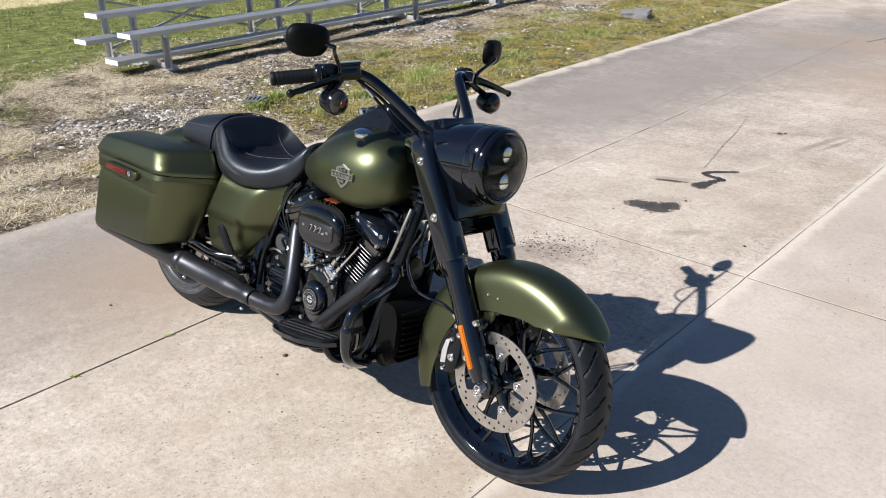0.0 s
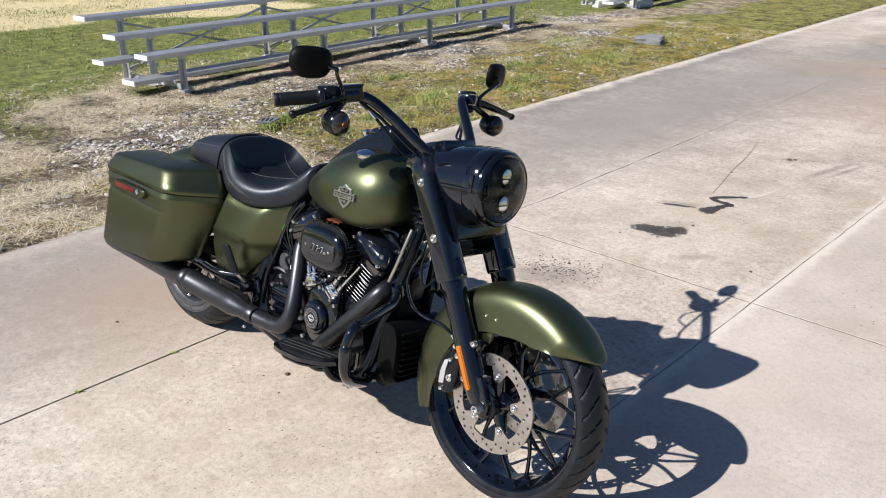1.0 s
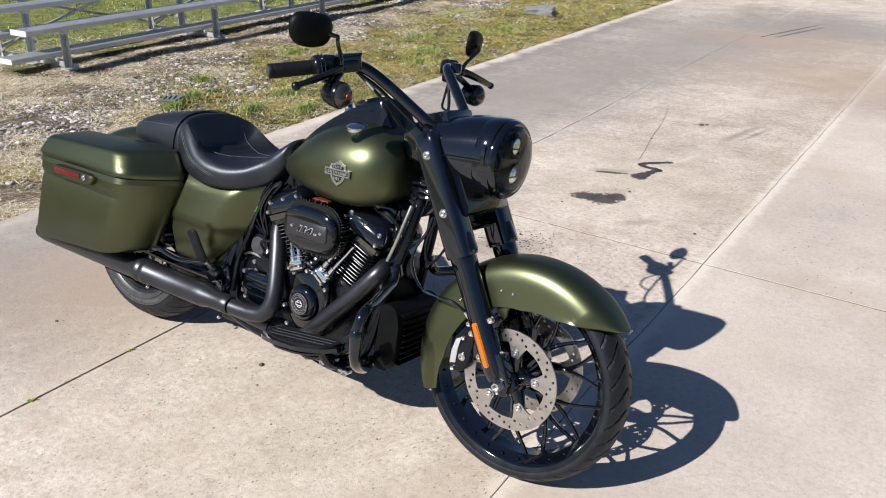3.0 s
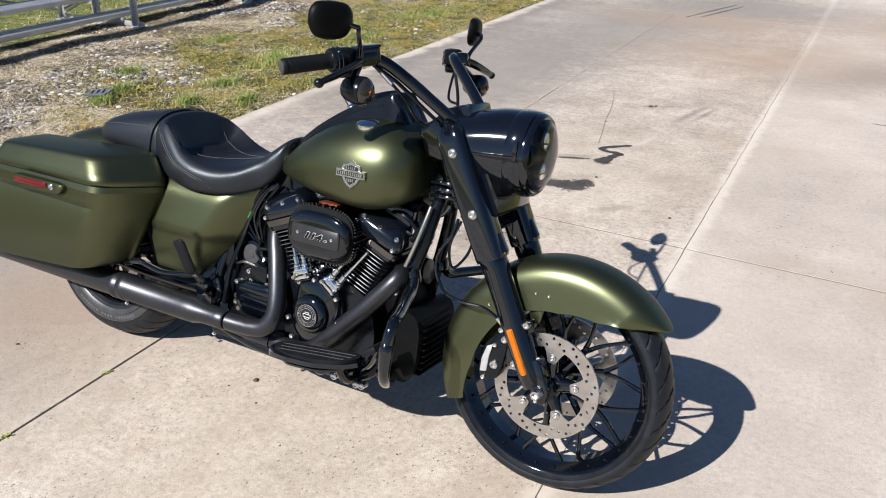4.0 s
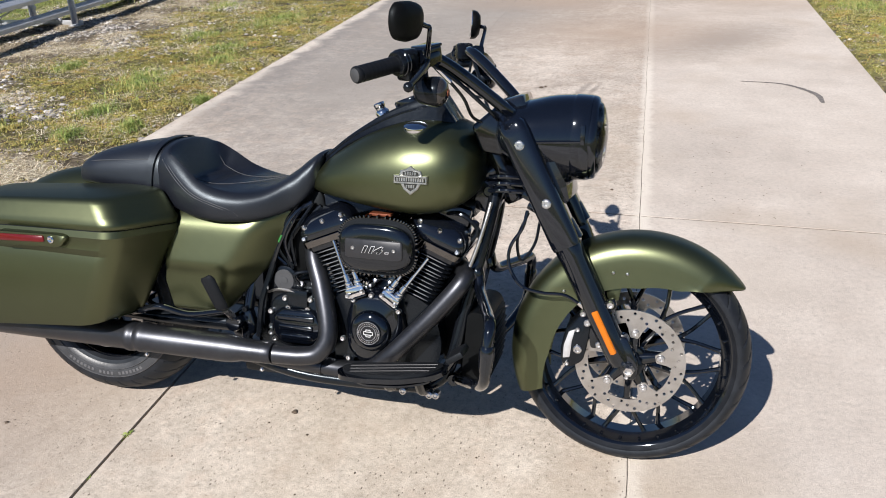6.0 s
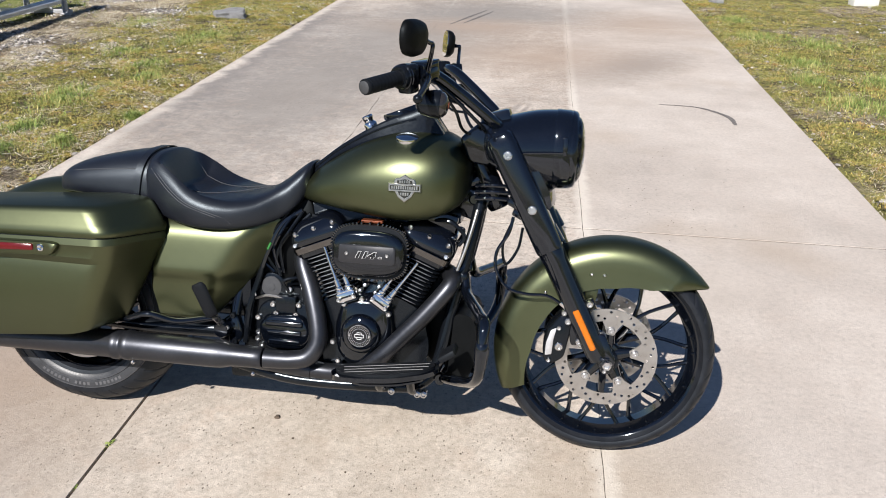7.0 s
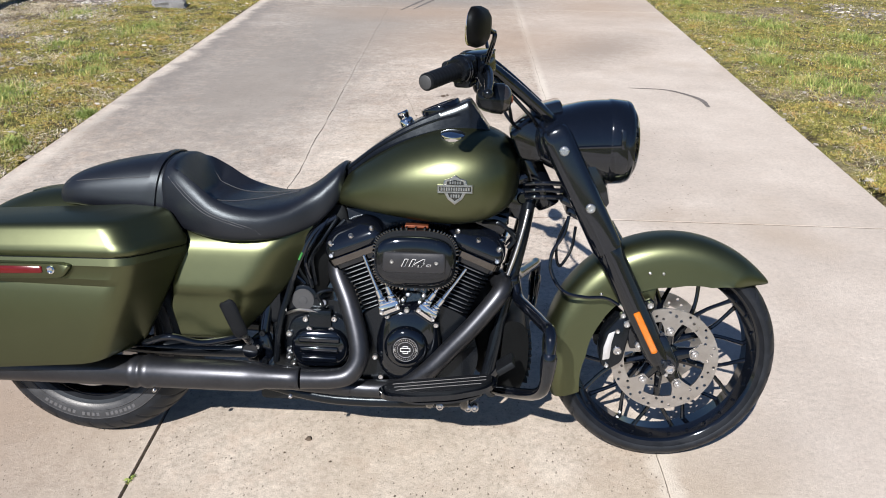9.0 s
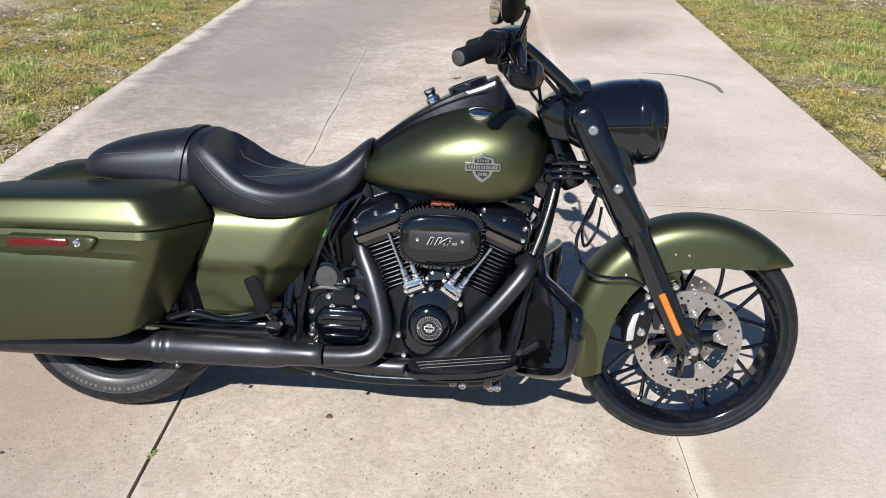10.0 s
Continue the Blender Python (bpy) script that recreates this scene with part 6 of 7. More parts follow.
    bike("reflector", side_prism(bmesh.new(), [(-0.105, 0.582), (0.040, 0.586), (0.042, 0.569), (-0.105, 0.563)], s * v, s * (v + 0.0145), 0.003, 0.004), RED, la, "long red side reflector")
    bike("lock", lathe(bmesh.new(), [(0.010, -0.004), (0.010, 0.004), (0.007, 0.006), (0.003, 0.004)], (0.062, s * (v + 0.010), 0.577), (0, s, 0), 16), CHROME, la, "chrome lock")


def side_cover(s):
    """Bulged cover: rolled top edge, a facet falling away in front, and a soft crease low down."""
    rings = []
    for w in np.concatenate([np.linspace(0.332, 0.345, 3), np.linspace(0.352, 0.615, 26), np.linspace(0.620, 0.642, 6)]):
        ul = float(np.interp(w, [0.332, 0.350, 0.43, 0.64], [0.300, 0.284, 0.262, 0.300]))
        uf = float(np.interp(w, [0.332, 0.345, 0.47, 0.60, 0.642], [0.415, 0.445, 0.560, 0.632, 0.655]))
        fold = float(np.interp(w, [0.332, 0.48, 0.61, 0.642], [0.415, 0.482, 0.560, 0.598]))
        outer, inner = [], []
        for x in np.concatenate([[0.0, 0.02, 0.05], np.linspace(0.1, 0.95, 24), [0.98, 1.0]]):
            u = ul + (uf - ul) * x
            v = 0.171 - 0.012 / (1 + math.exp((w - 0.470) / 0.006)) - 0.010 * max(0.0, (0.45 - w) / 0.12)
            v -= 0.16 * max(0.0, w - 0.49)
            v -= 0.95 * 0.012 * math.log1p(math.exp(min(30.0, (u - fold) / 0.012)))
            v -= 1.1 * 0.010 * math.log1p(math.exp(min(30.0, (w - 0.612) / 0.010)))
            v -= 0.028 * max(0.0, 1 - x / 0.05) ** 2 + 0.03 * max(0.0, (0.350 - w) / 0.018) ** 2
            outer.append((u, s * max(v, 0.085), w))
            inner.append((u, s * 0.080, w))
        rings.append(outer + inner[::-1])
    bike("side_cover", loft(bmesh.new(), rings), GREEN, moto, "olive satin side cover", 50)


def exhaust():
    e = new("exhaust")
    e.parent = moto
    header = [(0.74, -0.03, 0.555), (0.705, -0.055, 0.552), (0.703, -0.085, 0.520), (0.737, -0.120, 0.446), (0.765, -0.150, 0.358), (0.768, -0.165, 0.303), (0.742, -0.175, 0.266), (0.70, -0.181, 0.256), (0.66, -0.185, 0.255), (0.62, -0.190, 0.256)]
    bike("rear_header", tube(bmesh.new(), header, 0.0265, 24, 8), EXHAUST, e, "matte black rear exhaust header")
    muff = [(0.618, 0.0275), (0.612, 0.031), (0.590, 0.031), (0.53, 0.032), (0.50, 0.039), (0.47, 0.0405), (0.235, 0.0405), (0.228, 0.044), (0.212, 0.044), (0.206, 0.0405), (0.198, 0.0405), (0.192, 0.044), (0.176, 0.044), (0.170, 0.0405), (-0.36, 0.040), (-0.40, 0.036), (-0.40, 0.030), (-0.30, 0.028)]
    rings = []
    for u, r in muff:
        w = 0.258 + (0.62 - u) * 0.012
        rings.append([(u, -0.192 - (0.62 - u) * 0.02 + r * math.cos(a), w + r * math.sin(a)) for a in np.linspace(0, 2 * math.pi, 32, endpoint=False)])
    bike("muffler", loft(bmesh.new(), rings), EXHAUST, e, "long matte black muffler")
    front = [(1.11, -0.04, 0.515), (1.135, -0.085, 0.512), (1.135, -0.125, 0.492), (1.07, -0.148, 0.410), (1.01, -0.158, 0.344), (0.955, -0.162, 0.285), (0.895, -0.152, 0.232), (0.82, -0.135, 0.212), (0.72, -0.128, 0.212), (0.62, -0.140, 0.228)]
    bike("front_header", tube(bmesh.new(), front, 0.0250, 24, 8), EXHAUST, e, "matte black front exhaust header")
    bike("collector", tube(bmesh.new(), [(0.74, -0.130, 0.212), (0.62, -0.145, 0.230), (0.54, -0.175, 0.252)], [0.027, 0.028, 0.028], 20), EXHAUST, e)
    for u in (0.600, 0.24):
        bike("clamp_bolt", bolt(bmesh.new(), (u, -0.225, 0.222), (0, -1, -0.6), 0.006), BOLT, e)


def cylinder_set(name, sgn_lean, parent):
    """Finned barrel, head and rocker box of one cylinder."""
    ang = radians(22.5) * sgn_lean
    ax = Vector((math.sin(ang), 0, math.cos(ang)))
    px = Vector((math.cos(ang), 0, -math.sin(ang)))
    base = Vector((0.908 + sgn_lean * 0.006, -0.018, 0.245))
    grp = new(name)
    grp.parent = parent

    def sq(d, hx, hv, rad):
        c = base + ax * d
        return rounded([c + px * hx + Vector((0, hv, 0)), c + px * hx - Vector((0, hv, 0)), c - px * hx - Vector((0, hv, 0)), c - px * hx + Vector((0, hv, 0))], rad, 5)
    bike("barrel", loft(bmesh.new(), [sq(0.14, 0.056, 0.075, 0.03), sq(0.36, 0.056, 0.075, 0.03)]), ENGINE, grp, "black cylinder barrel")
    for i in range(14):
        d = 0.178 + i * 0.0120
        hx = 0.064 if i < 10 else 0.070
        hv = 0.090 if i < 10 else 0.098
        f = loft(bmesh.new(), [sq(d, hx, hv, 0.03), sq(d + 0.0035, hx + 0.001, hv + 0.001, 0.03), sq(d + 0.005, hx - 0.001, hv - 0.001, 0.03)])
        fin = bike("fin", f, ENGINE, grp)
        bike("fin_edge", loft(bmesh.new(), [sq(d + 0.0006, hx - 0.004, hv + 0.0012, 0.03), sq(d + 0.0018, hx - 0.003, hv + 0.0020, 0.03), sq(d + 0.0030, hx - 0.004, hv + 0.0012, 0.03)], cap=False), FINEDGE, fin)
    bike("head", loft(bmesh.new(), [sq(0.338, 0.066, 0.092, 0.025), sq(0.343, 0.074, 0.101, 0.025), sq(0.362, 0.076, 0.103, 0.025)]), GLOSSCAST, grp, "gloss black cylinder head")
    bike("head_edge", loft(bmesh.new(), [sq(0.3555, 0.0770, 0.1040, 0.024), sq(0.3570, 0.0815, 0.1090, 0.024), sq(0.3740, 0.0835, 0.1110, 0.024), sq(0.3755, 0.082, 0.1095, 0.024)]), BLACKCHROME, grp, "black chrome edge strip")
    rk = loft(bmesh.new(), [sq(0.3755, 0.078, 0.104, 0.026), sq(0.379, 0.0825, 0.1095, 0.030), sq(0.392, 0.0835, 0.1110, 0.032), sq(0.404, 0.082, 0.1090, 0.034), sq(0.416, 0.077, 0.1030, 0.036), sq(0.428, 0.069, 0.093, 0.036), sq(0.438, 0.058, 0.080, 0.034), sq(0.446, 0.044, 0.062, 0.028), sq(0.450, 0.026, 0.040, 0.018), sq(0.4515, 0.008, 0.014, 0.005)])
    r = bike("rocker_box", rk, GLOSS, grp, "gloss black domed rocker box", 60)
    for x in (-0.066, 0.066):
        p = base + ax * 0.386 + px * x + Vector((0, -0.1105, 0))
        bike("flange_bolt", lathe(bmesh.new(), [(0.0065, -0.003), (0.0065, 0.004), (0.005, 0.006), (0.003, 0.006), (0.003, 0.003)], p, (0, -1, 0.15), 12), BOLT, r)
    for x in (-0.058, 0.058, 0.0):
        p = base + ax * 0.414 + px * x + Vector((0, -0.101, 0))
        bike("bolt", lathe(bmesh.new(), [(0.0070, -0.004), (0.0070, 0.004), (0.0050, 0.007), (0.0030, 0.007), (0.0028, 0.003)], p, ax + Vector((0, -0.7, 0)), 12), BOLT, r)
    return grp


def engine():
    e = new("engine")
    e.parent = moto
    cc = loft(bmesh.new(), [rounded([(0.775, v, 0.205), (1.055, v, 0.205), (1.085, v, 0.30), (1.06, v, 0.41), (0.98, v, 0.45), (0.83, v, 0.45), (0.765, v, 0.41)], 0.03) for v in (0.13, -0.115)])
    bike("crankcase", cc, ENGINE, e, "black engine crankcase")
    cyls = [cylinder_set("rear_cylinder", -1, e), cylinder_set("front_cylinder", 1, e)]
    # cam cover
    cam_out = [(0.835, 0.435), (0.865, 0.452), (0.94, 0.452), (0.972, 0.432), (0.985, 0.35), (0.975, 0.27), (0.93, 0.235), (0.86, 0.235), (0.818, 0.27), (0.808, 0.35)]
    cam_cover = bike("cam_cover", side_prism(bmesh.new(), cam_out, -0.10, -0.152, 0.026, 0.035), GLOSSCAST, e, "gloss black cam cover")
    bike("timer_cover", lathe(bmesh.new(), [(0.058, -0.004), (0.057, 0.010), (0.052, 0.018), (0.044, 0.023), (0.037, 0.024), (0.036, 0.022), (0.001, 0.022)], (0.893, -0.150, 0.343), RIGHT_SIDE, 48), GLOSSCAST, cam_cover, "round black timer cover")
    med = bike("medallion", lathe(bmesh.new(), [(0.0345, 0.0), (0.0345, 0.003), (0.0335, 0.004), (0.001, 0.0042)], (0.893, -0.1725, 0.343), RIGHT_SIDE, 40), GLOSS, cam_cover, "round badge with plain silver marks")
    for r0, wide in ((0.0318, 0.0007), (0.0215, 0.0006)):
        bike("ring", lathe(bmesh.new(), [(r0, 0.003), (r0, 0.0050), (r0 - wide, 0.0050), (r0 - wide, 0.003), (r0, 0.003)], (0.893, -0.1725, 0.343), RIGHT_SIDE, 40, False), SILVER, med)
    for k in range(32):
        a = 2 * math.pi * k / 32
        if k in (0, 16):
            continue
        bike("mark", box(bmesh.new(), (0.893 + 0.0266 * math.cos(a), -0.1770, 0.343 + 0.0266 * math.sin(a)), (0.0016, 0.0008, 0.0030), 0, tilt(-math.degrees(a) + 90)), STEEL, med)
    for x in (-0.0280, 0.0280):
        bike("bolt", bolt(bmesh.new(), (0.893 + x, -0.1765, 0.343), RIGHT_SIDE, 0.0032, 0.002), BOLT, med)
    for x, z, wide, high in ((0, 0.0042, 0.024, 0.0016), (0, -0.0042, 0.024, 0.0016), (-0.0122, 0, 0.0016, 0.0098), (0.0122, 0, 0.0016, 0.0098), (0, 0.0098, 0.012, 0.0016), (0, -0.0098, 0.012, 0.0016), (-0.0062, 0.0072, 0.0016, 0.0056), (0.0062, 0.0072, 0.0016, 0.0056), (-0.0062, -0.0072, 0.0016, 0.0056), (0.0062, -0.0072, 0.0016, 0.0056)):
        bike("mark", box(bmesh.new(), (0.893 + x, -0.1772, 0.343 + z), (wide, 0.0012, high), 0.0003), WHITE, med)
    for u, w in ((0.842, 0.425), (0.893, 0.443), (0.950, 0.437), (0.970, 0.405), (0.826, 0.255), (0.893, 0.243), (0.81, 0.31)):
        bike("bolt", lathe(bmesh.new(), [(0.0075, -0.004), (0.0075, 0.004), (0.006, 0.007), (0.003, 0.007), (0.003, 0.004)], (u, -0.149, w), RIGHT_SIDE, 12), BOLT, cam_cover)
    # lifter blocks and pushrod tubes
    for foot, top in (((0.853, -0.135, 0.437), (0.792, -0.125, 0.585)), ((0.938, -0.135, 0.428), (1.030, -0.125, 0.562))):
        d = (Vector(top) - Vector(foot)).normalized()
        side = Vector((d.z, 0, -d.x))
        blk = bike("lifter_block", box(bmesh.new(), Vector(foot) + d * 0.012, (0.054, 0.044, 0.026), 0.004, Matrix((side, (0, 1, 0), d)).transposed(), 2), CHROME, e, "chrome lifter block")
        turn = Matrix((side, (0, 1, 0), d)).transposed()
        bike("gasket", box(bmesh.new(), Vector(foot) - d * 0.0035, (0.058, 0.046, 0.004), 0.001, turn), GLOSSCAST, blk)
        bike("step", box(bmesh.new(), Vector(foot) + d * 0.026 + Vector((0, -0.004, 0)), (0.046, 0.034, 0.008), 0.003, turn), CHROME, blk)
        bike("groove", box(bmesh.new(), Vector(foot) + d * 0.011 + Vector((0, -0.0215, 0)), (0.044, 0.003, 0.005), 0.001, turn), GLOSSCAST, blk)
        for k in (-0.014, 0.014):
            a, b = Vector(foot) + side * k + d * 0.02 + Vector((0, -0.008, 0)), Vector(top) + side * k * 1.1
            p = tube(bmesh.new(), [a, a + d * 0.045, a + d * 0.046, b], [0.0088, 0.0088, 0.0056, 0.0056], 14, smooth=False)
            bike("pushrod_tube", p, CHROME, e, "chrome pushrod tube")
            bike("collar", lathe(bmesh.new(), [(0.0125, 0.004), (0.0135, 0.006), (0.0135, 0.014), (0.0115, 0.017), (0.0125, 0.019), (0.0115, 0.024), (0.008, 0.026)], a - d * 0.002, d, 16), CHROME, blk)
            bike("bolt", bolt(bmesh.new(), Vector(foot) + side * k * 1.6 + Vector((0, -0.025, 0)) + d * 0.010, RIGHT_SIDE, 0.006, 0.007), BOLT, blk)
    # air cleaner
    ac = new("air_cleaner")
    ac.parent = e
    C = Vector((0.914, 0, 0.583))

    def oval(v, hu, hw, n=3.0, seg=56):
        return [(C.x + hu * math.copysign(abs(math.cos(a)) ** (2 / n), math.cos(a)), v, C.z + hw * math.copysign(abs(math.sin(a)) ** (2 / n), math.sin(a))) for a in np.linspace(0, 2 * math.pi, seg, endpoint=False)]
    bike("filter", loft(bmesh.new(), [oval(-0.075, 0.098, 0.070), oval(-0.165, 0.104, 0.076)]), GRIP, ac, "ribbed black filter element")
    for k in range(64):
        a = 2 * math.pi * k / 64
        x, z = 0.106 * math.copysign(abs(math.cos(a)) ** (2 / 3), math.cos(a)), 0.078 * math.copysign(abs(math.sin(a)) ** (2 / 3), math.sin(a))
        bike("rib", box(bmesh.new(), (C.x + x, -0.130, C.z + z), (0.010, 0.066, 0.0042), 0.001, tilt(-math.degrees(math.atan2(z / 0.078, x / 0.106)))), BLACKCHROME, ac)
    cov = bike("cover", loft(bmesh.new(), [oval(-0.160, 0.096, 0.060), oval(-0.172, 0.101, 0.065), oval(-0.180, 0.100, 0.064), oval(-0.186, 0.095, 0.059), oval(-0.189, 0.086, 0.051), oval(-0.190, 0.060, 0.034)]), GLOSSCAST, ac, "gloss black oval air cleaner cover")
    plate = side_prism(bmesh.new(), [(C.x - 0.079, C.z + 0.026), (C.x + 0.079, C.z + 0.026), (C.x + 0.079, C.z - 0.026), (C.x - 0.079, C.z - 0.026)], -0.184, -0.1935, 0.003, 0.010)
    pl = bike("name_plate", plate, PLATE, cov, "dark plate with raised silver numerals")
    for z in (0.0425, -0.0425):
        bike("panel", box(bmesh.new(), (C.x, -0.1875, C.z + z), (0.112, 0.003, 0.017), 0.0014, tilt(0)), GLOSS, cov)
    for x in (-0.056, 0.056):
        bike("bolt", bolt(bmesh.new(), (C.x + x, -0.1925, C.z + 0.001), RIGHT_SIDE, 0.0055, 0.004), BOLT, pl)

    def letters(text, size, at, shear, bold=0.026):
        cu = bpy.data.curves.new("letters", 'FONT')
        cu.body, cu.size, cu.shear, cu.extrude, cu.offset = text, size, shear, 0.0012, bold * size
        cu.space_character = 1.02
        tmp = new("letters", cu)
        me = bpy.data.meshes.new_from_object(tmp.evaluated_get(bpy.context.evaluated_depsgraph_get()))
        bpy.data.objects.remove(tmp)
        bm = bmesh.new()
        bm.from_mesh(me)
        bpy.data.meshes.remove(me)
        bmesh.ops.transform(bm, matrix=Matrix(((1.55, 0, 0, at[0]), (0, 0, -1, at[1]), (0, 1, 0, at[2]), (0, 0, 0, 1))), verts=bm.verts)
        return bm
    bike("numerals", letters("114", 0.024, (C.x - 0.036, -0.1958, C.z - 0.0085), 0.3, 0.044), GLOSS, pl, "black numerals 114 with a white outline", 0)
    bike("letters", letters("CI", 0.008, (C.x + 0.030, -0.1946, C.z - 0.0085), 0.2), SILVER, pl, "small raised letters CI", 0)
    bike("numeral_outline", letters("114", 0.024, (C.x - 0.036, -0.1944, C.z - 0.0085), 0.3, 0.078), WHITE, pl, "", 0)
    bike("top_badge", box(bmesh.new(), (0.915, -0.128, 0.664), (0.060, 0.03, 0.007), 0.002), COPPER, ac, "copper coloured top clip")
    # intake between the cylinders
    bike("intake", tube(bmesh.new(), [(0.91, -0.075, 0.54), (0.91, 0.03, 0.53)], 0.04, 20, smooth=False), ENGINE, e)
    # fuel rail, fittings and clips behind the air cleaner
    for at, axis, r, m in (((0.872, -0.100, 0.492), (0.3, -1, 0.2), 0.010, CHROME), ((0.893, -0.112, 0.474), (0, -1, 0.3), 0.007, BOLT), ((0.913, -0.104, 0.490), (-0.2, -1, 0.4), 0.009, STEEL), ((0.934, -0.110, 0.470), (0.2, -1, 0.2), 0.007, BOLT), ((0.951, -0.098, 0.496), (0.4, -1, 0.1), 0.010, CHROME), ((0.880, -0.115, 0.458), (0, -1, 0.1), 0.006, BOLT), ((0.925, -0.118, 0.455), (0, -1, 0.1), 0.006, BOLT)):
        bike("fitting", lathe(bmesh.new(), [(r, -0.02), (r, 0.0), (r * 0.8, 0.003), (r * 0.8, 0.009), (r * 0.4, 0.010)], at, axis, 12), m, e)
    for pts in ([(0.862, -0.09, 0.505), (0.885, -0.115, 0.498), (0.912, -0.112, 0.503), (0.945, -0.112, 0.492)], [(0.875, -0.105, 0.478), (0.90, -0.122, 0.484), (0.93, -0.118, 0.480)]):
        bike("fuel_line", tube(bmesh.new(), pts, 0.0038, 8, 6), GLOSS, e)
    # transmission
    tr = new("transmission")
    tr.parent = e
    bike("case", loft(bmesh.new(), [rounded([(0.52, v, 0.225), (0.775, v, 0.215), (0.775, v, 0.40), (0.70, v, 0.44), (0.56, v, 0.44), (0.52, v, 0.40)], 0.03) for v in (0.11, -0.080)]), ENGINE, tr, "black transmission case")
    oct_ = [(0.575, 0.385), (0.610, 0.400), (0.700, 0.402), (0.735, 0.380), (0.752, 0.325), (0.735, 0.262), (0.70, 0.243), (0.60, 0.243), (0.572, 0.265), (0.558, 0.325)]
    bike("side_flange", side_prism(bmesh.new(), oct_, -0.075, -0.094, 0.005, 0.02), ENGINE, tr)
    inn = [(0.576, 0.330), (0.600, 0.362), (0.706, 0.364), (0.734, 0.330), (0.732, 0.285), (0.704, 0.258), (0.604, 0.256), (0.576, 0.285)]
    sc = bike("side_plate", side_prism(bmesh.new(), inn, -0.090, -0.116, 0.012, 0.02), GLOSSCAST, tr, "gloss black ribbed side plate")
    for k in range(3):
        bike("ridge", box(bmesh.new(), (0.655, -0.1145, 0.338 - 0.028 * k), (0.112 - 0.008 * k, 0.014, 0.017), 0.005, tilt(0), 3), GLOSSCAST, sc)
    bike("bridge", box(bmesh.new(), (0.655, -0.094, 0.392), (0.062, 0.02, 0.05), 0.006), ENGINE, tr)
    for u, w in ((0.615, 0.389), (0.693, 0.392), (0.625, 0.362), (0.685, 0.362), (0.570, 0.346), (0.568, 0.280), (0.570, 0.300), (0.745, 0.300), (0.735, 0.275), (0.58, 0.262)):
        bike("bolt", lathe(bmesh.new(), [(0.0085, -0.004), (0.0085, 0.005), (0.007, 0.008), (0.0035, 0.008), (0.0035, 0.004)], (u, -0.094, w), RIGHT_SIDE, 12), BOLT, tr)
    # starter with its round end cap, and clutter above the gearbox
    st = bike("starter", lathe(bmesh.new(), [(0.042, -0.09), (0.042, 0.0), (0.040, 0.006), (0.034, 0.008)], (0.605, -0.068, 0.436), RIGHT_SIDE, 32), ENGINE, e, "round starter motor")
    bike("cap", lathe(bmesh.new(), [(0.031, 0.006), (0.031, 0.011), (0.0295, 0.0125), (0.012, 0.0130), (0.011, 0.0142), (0.001, 0.0146)], (0.605, -0.068, 0.436), RIGHT_SIDE, 32), GREYCAP, st, "plain round cap")
    bike("oil_pan", box(bmesh.new(), (0.66, 0.0, 0.190), (0.34, 0.24, 0.06), 0.015), ENGINE, e)
    bike("oil_filler", lathe(bmesh.new(), [(0.009, 0), (0.010, 0.012), (0.008, 0.018), (0.003, 0.019)], (0.662, -0.085, 0.428), (0.1, -0.8, 0.5), 16), BOLT, e, "zinc oil line fitting")
    bike("hose", tube(bmesh.new(), [(0.665, -0.10, 0.43), (0.652, -0.11, 0.465), (0.69, -0.10, 0.475), (0.72, -0.07, 0.46)], 0.005, 8), SATIN, e)
    for k, pts in enumerate(([(0.56, -0.09, 0.40), (0.60, -0.10, 0.415), (0.655, -0.10, 0.41)], [(0.52, -0.08, 0.62), (0.60, -0.09, 0.60), (0.66, -0.07, 0.62)])):
        bike("hose", tube(bmesh.new(), pts, 0.004, 6), SATIN if k else STEEL, e)


